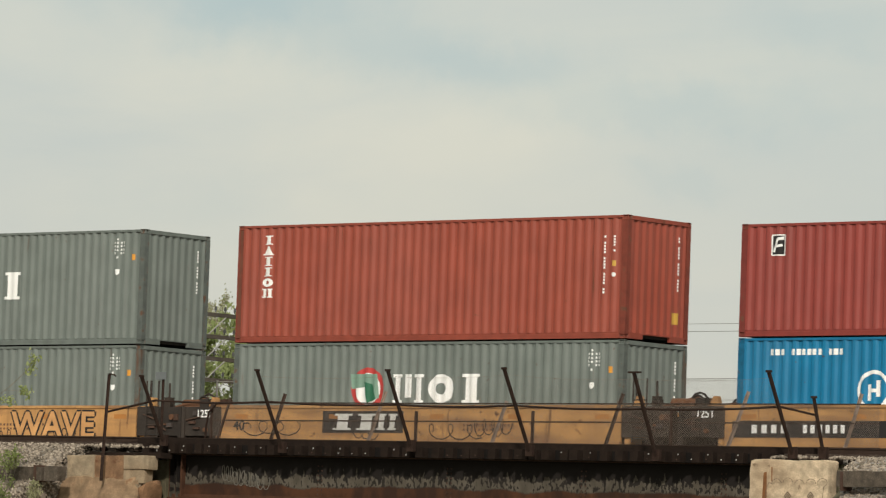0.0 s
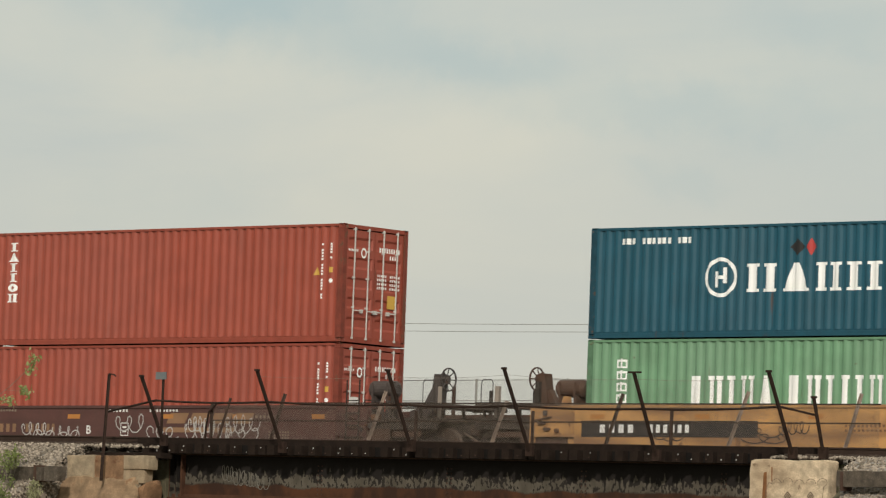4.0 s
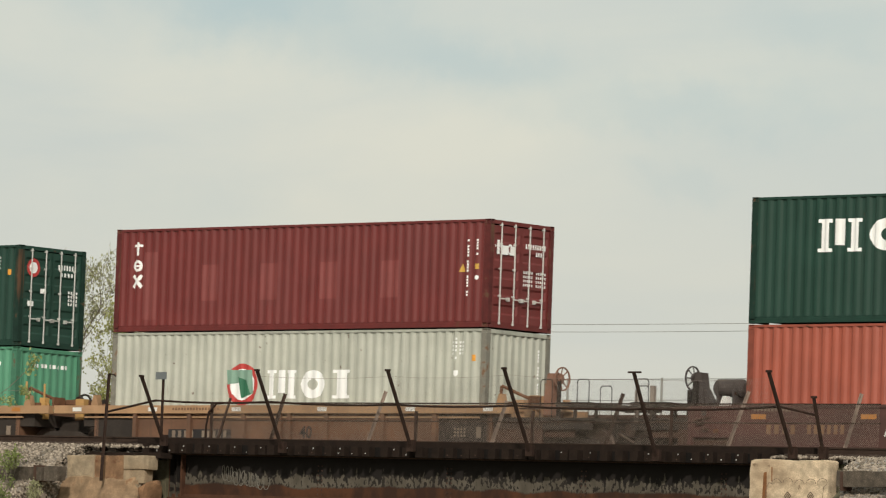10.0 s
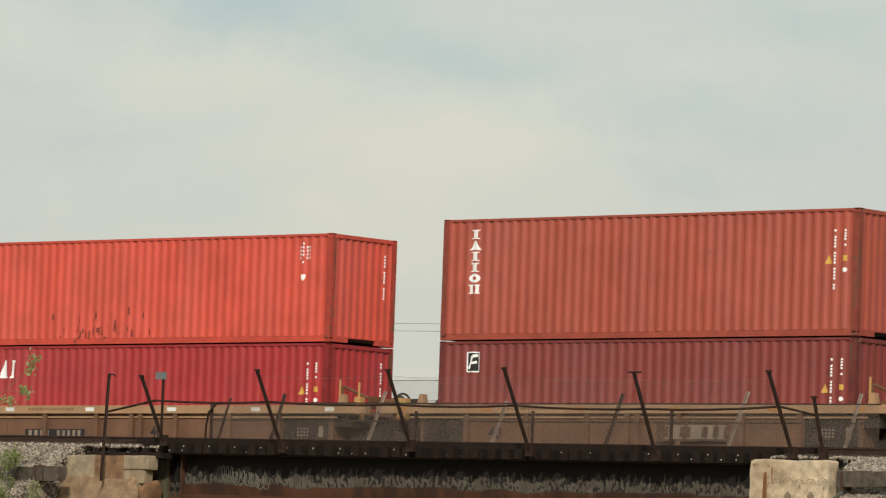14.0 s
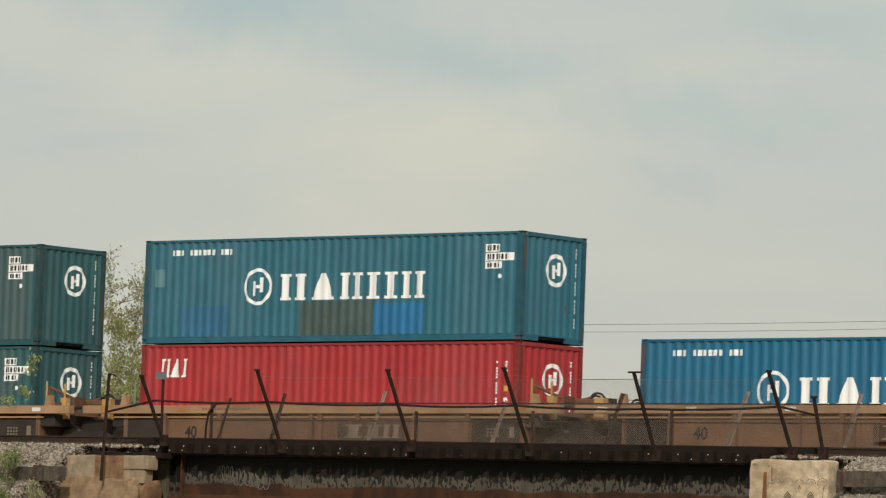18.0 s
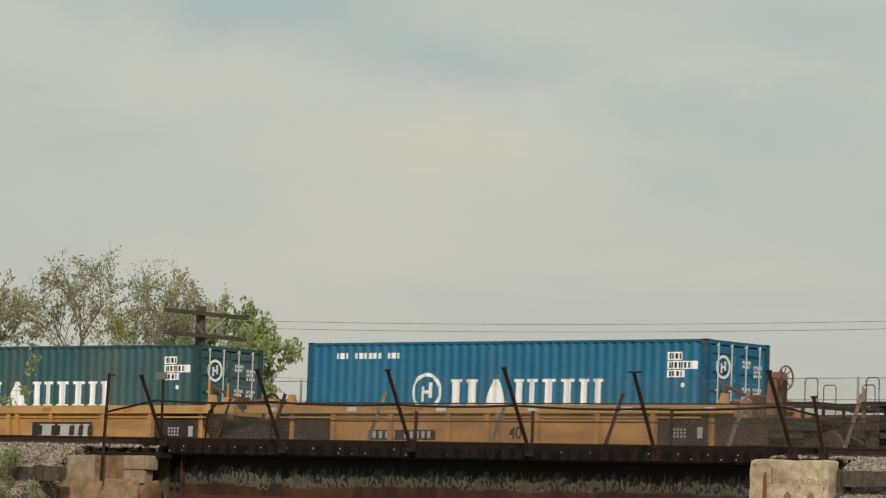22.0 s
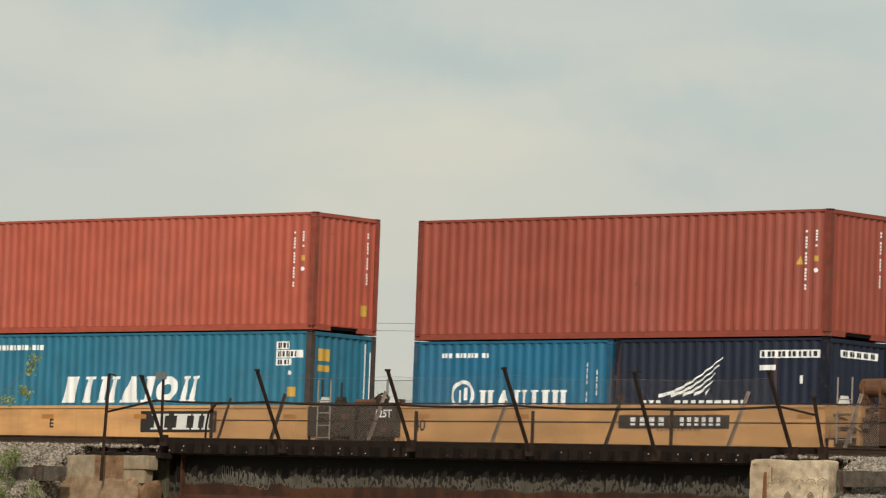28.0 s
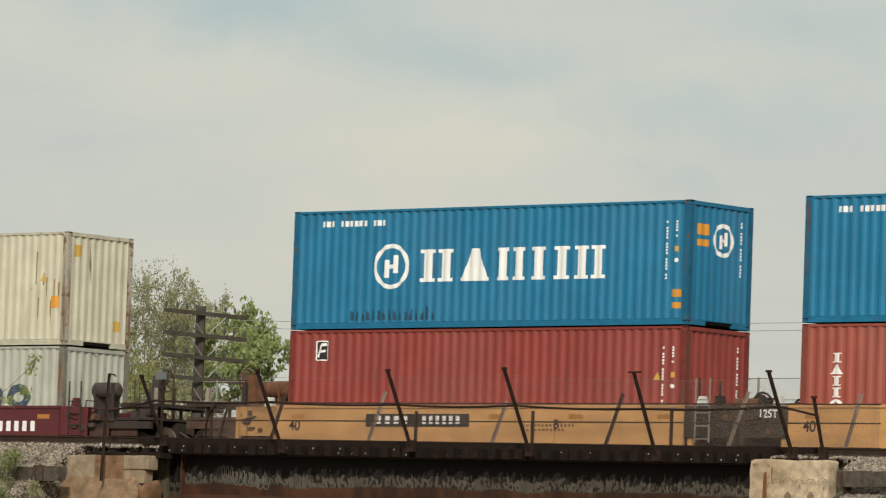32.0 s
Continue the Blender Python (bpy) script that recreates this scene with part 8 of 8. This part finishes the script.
def leaves(rng, tips, per, size, reach):
    nrng = np.random.default_rng(rng.randrange(9999))
    verts, polys = [], []
    for p, length in tips:
        for k in range(per):
            o = Vector(nrng.normal(0, reach, 3)) + p
            s = size * nrng.uniform(0.55, 1.3)
            q = Euler(nrng.uniform(0, 6.28, 3)).to_matrix()
            n = len(verts)
            for a, b, c in ((-0.5, 0, 0), (0, -0.32, 0.06), (0.55, 0, 0), (0, 0.32, 0.06)):
                verts.append(tuple(o + q @ Vector((a * s, b * s, c * s))))
            polys.append((n, n + 1, n + 2, n + 3))
    me = bpy.data.meshes.new("leaves")
    me.from_pydata(verts, [], polys)
    me.materials.append(None)
    return me


def tree(name, label, x, y, top, seed, leaf, half, fork=0.4, stems=5, per=3, size=0.085, reach=0.06, spread=0.46, lean=0.55, depth=4, category="tree", base=None):
    """A tree of several stems that part at the share fork of its height and fan out to a crown of the given half width."""
    z = ground_z(x, y) if base is None else base
    t = empty(name, pose(x, y, z))
    tagged(t, label, category)
    rng = random.Random(seed)
    bm = bmesh.new()
    tips = []
    h = top - z
    rise = h * fork
    r0 = 0.0046 * h + 0.009
    if fork > 0.1:
        rod(bm, (0, 0, -0.2), (0.03 * h * fork, 0, rise), r0 * 1.5, 8, r0 * 1.1)
    for k in range(stems):
        a = 2 * math.pi * (k + rng.random() * 0.7) / stems
        w = lean * (rng.uniform(0.55, 1.1) if k else 0.15)
        grow(bm, rng, (0.03 * h * fork, 0, rise - (0.03 if fork > 0.1 else 0.2)), (math.cos(a) * w, math.sin(a) * w, 1.0), (h - rise) * 0.42, r0 * 0.75, depth, tips, spread)
    hi = max(p.z for p, n in tips)
    k = (h - rise) / (hi - rise)
    kw = half / sorted(math.hypot(p.x, p.y) for p, n in tips)[int(len(tips) * 0.97)]
    for v in bm.verts:
        v.co = (v.co.x * kw, v.co.y * kw, v.co.z if v.co.z < rise else rise + (v.co.z - rise) * k)
    tips = [(Vector((p.x * kw, p.y * kw, p.z if p.z < rise else rise + (p.z - rise) * k)), n) for p, n in tips]
    part("trunk", bm, BARK, t)
    piece("crown", leaves(rng, tips, per, size, reach), leaf, t, "many small separate leaves")
    return t


SPRING = "half-leafed spring tree with thin spreading stems"
tree("tree", SPRING, -112.3, 18.0, 7.45, 21, LEAF_OLIVE, 2.5, 0.54, 5, 1, 0.100, 0.05, 0.55, 1.0, 5)
tree("tree", SPRING, -109.7, 19.0, 7.05, 5, LEAF_OLIVE, 2.3, 0.42, 6, 2, 0.080, 0.05, 0.55, 0.8, 5)
tree("tree", SPRING, -108.0, 18.6, 6.3, 15, LEAF_OLIVE, 1.6, 0.40, 5, 2, 0.080, 0.05, 0.55, 0.7, 5)
tree("tree", "fuller spring tree at the field edge", -116.9, 18.2, 7.2, 8, LEAF_OLIVE, 2.5, 0.44, 5, 2, 0.12, 0.05, 0.55, 0.7, 5)
tree("tree", "small yellow-green tree among taller ones", -110.0, 17.4, 5.75, 14, LEAF_YELLOW, 0.85, 0.40, 4, 2, 0.080, 0.07)
tree("tree", "fresh green young tree behind the pole", -105.2, 17.6, 5.55, 33, LEAF_GREEN, 1.2, 0.5, 4, 4, 0.15, 0.07, 0.6, 0.6, 4)
tree("tree", "low fresh green tree with hanging sprays", -103.9, 17.2, 4.65, 41, LEAF_GREEN, 1.8, 0.42, 4, 4, 0.15, 0.07, 0.6, 0.95, 4)
for x, y, top, seed, leaf, half in ((-113.0, 17.0, 4.7, 51, LEAF_OLIVE, 1.9), (-110.8, 20.0, 5.2, 54, LEAF_OLIVE, 1.8), (-108.4, 16.6, 4.3, 52, LEAF_YELLOW, 1.5), (-115.6, 17.0, 5.0, 53, LEAF_OLIVE, 2.0), (-106.2, 17.0, 3.6, 55, LEAF_OLIVE, 1.4)):
    tree("shrub", "scrubby undergrowth beneath the trees", x, y, top, seed, leaf, half, 0.05, 7, 3, 0.10, 0.08, 0.5, 0.5, 4, category="shrub")
for x, y, top, base, seed, leaf, half in ((-88.80, -8.6, -0.02, -1.05, 61, LEAF_WEED, 0.40), (-88.55, -9.4, -0.70, -1.55, 62, LEAF_WEED, 0.28), (-88.35, -9.3, -1.05, -1.5, 64, LEAF_WEED, 0.26), (-87.6, -9.0, -0.85, -1.25, 63, LEAF_OLIVE, 0.14)):
    tree("weed", "green weeds growing on the ballast bank", x, y, top, seed, leaf, half, 0.05, 6, 5, 0.06, 0.04, 0.6, 0.5, 2, category="weeds", base=base)
# a thin sapling that reaches over the bank
sap = empty("sapling", pose(-89.4, -9.5, -1.75))
tagged(sap, "thin green sapling leaning over the bank", "sapling")
bm = bmesh.new()
tips = []
trunk_pts = [(0.0, 0, 0.0), (0.25, 0, 1.4), (0.75, 0, 2.75), (1.35, 0, 3.1), (1.85, 0, 3.45), (2.12, 0, 3.72)]
for a, b in zip(trunk_pts, trunk_pts[1:]):
    rod(bm, a, b, 0.009, 5, 0.007)
for a, b in (((1.2, 0, 3.02), (2.02, 0, 2.98)), ((0.9, 0, 2.82), (1.45, 0, 2.75))):
    rod(bm, a, b, 0.005, 5)
part("stem", bm, BARK, sap)
srng = random.Random(4)
tips = [(Vector((2.05, 0, 3.6)), 0), (Vector((2.1, 0, 3.78)), 0), (Vector((1.98, 0, 3.45)), 0), (Vector((1.92, 0, 2.98)), 0), (Vector((1.75, 0, 3.0)), 0), (Vector((1.4, 0, 2.74)), 0), (Vector((1.1, 0, 2.78)), 0)]
piece("foliage", leaves(srng, tips, 26, 0.095, 0.065), LEAF_GREEN, sap)


# ---- what moves ----
def motions():
    for thing, x, z in RIDERS:
        walk(thing, [(t, pose(x + s, 0, z)) for t, s in TRAVEL])
    # wheels turn while they roll past; each is keyed from just before it comes by to just after
    speed = 14.4
    for w, dx, at in WHEELS:
        t0, t1 = (-104.0 - at) / speed, (-58.0 - at) / speed
        t0, t1 = max(0.0, t0), min(32.0, t1)
        rows = []
        if t1 > t0:
            a, n = math.ceil(t0 * FPS), math.floor(t1 * FPS)
            rows = [(k / FPS, pose(dx, 0, WHEEL_R) @ Matrix.Rotation((k - a) / FPS * speed / WHEEL_R, 4, "Y")) for k in range(a, n + 1)]
            if rows and rows[0][0] > 0.01:
                rows.insert(0, (0.0, rows[0][1]))
            if rows and rows[-1][0] < 31.99:
                rows.append((32.0, rows[-1][1]))
        if rows:
            walk(w, rows)


motions()
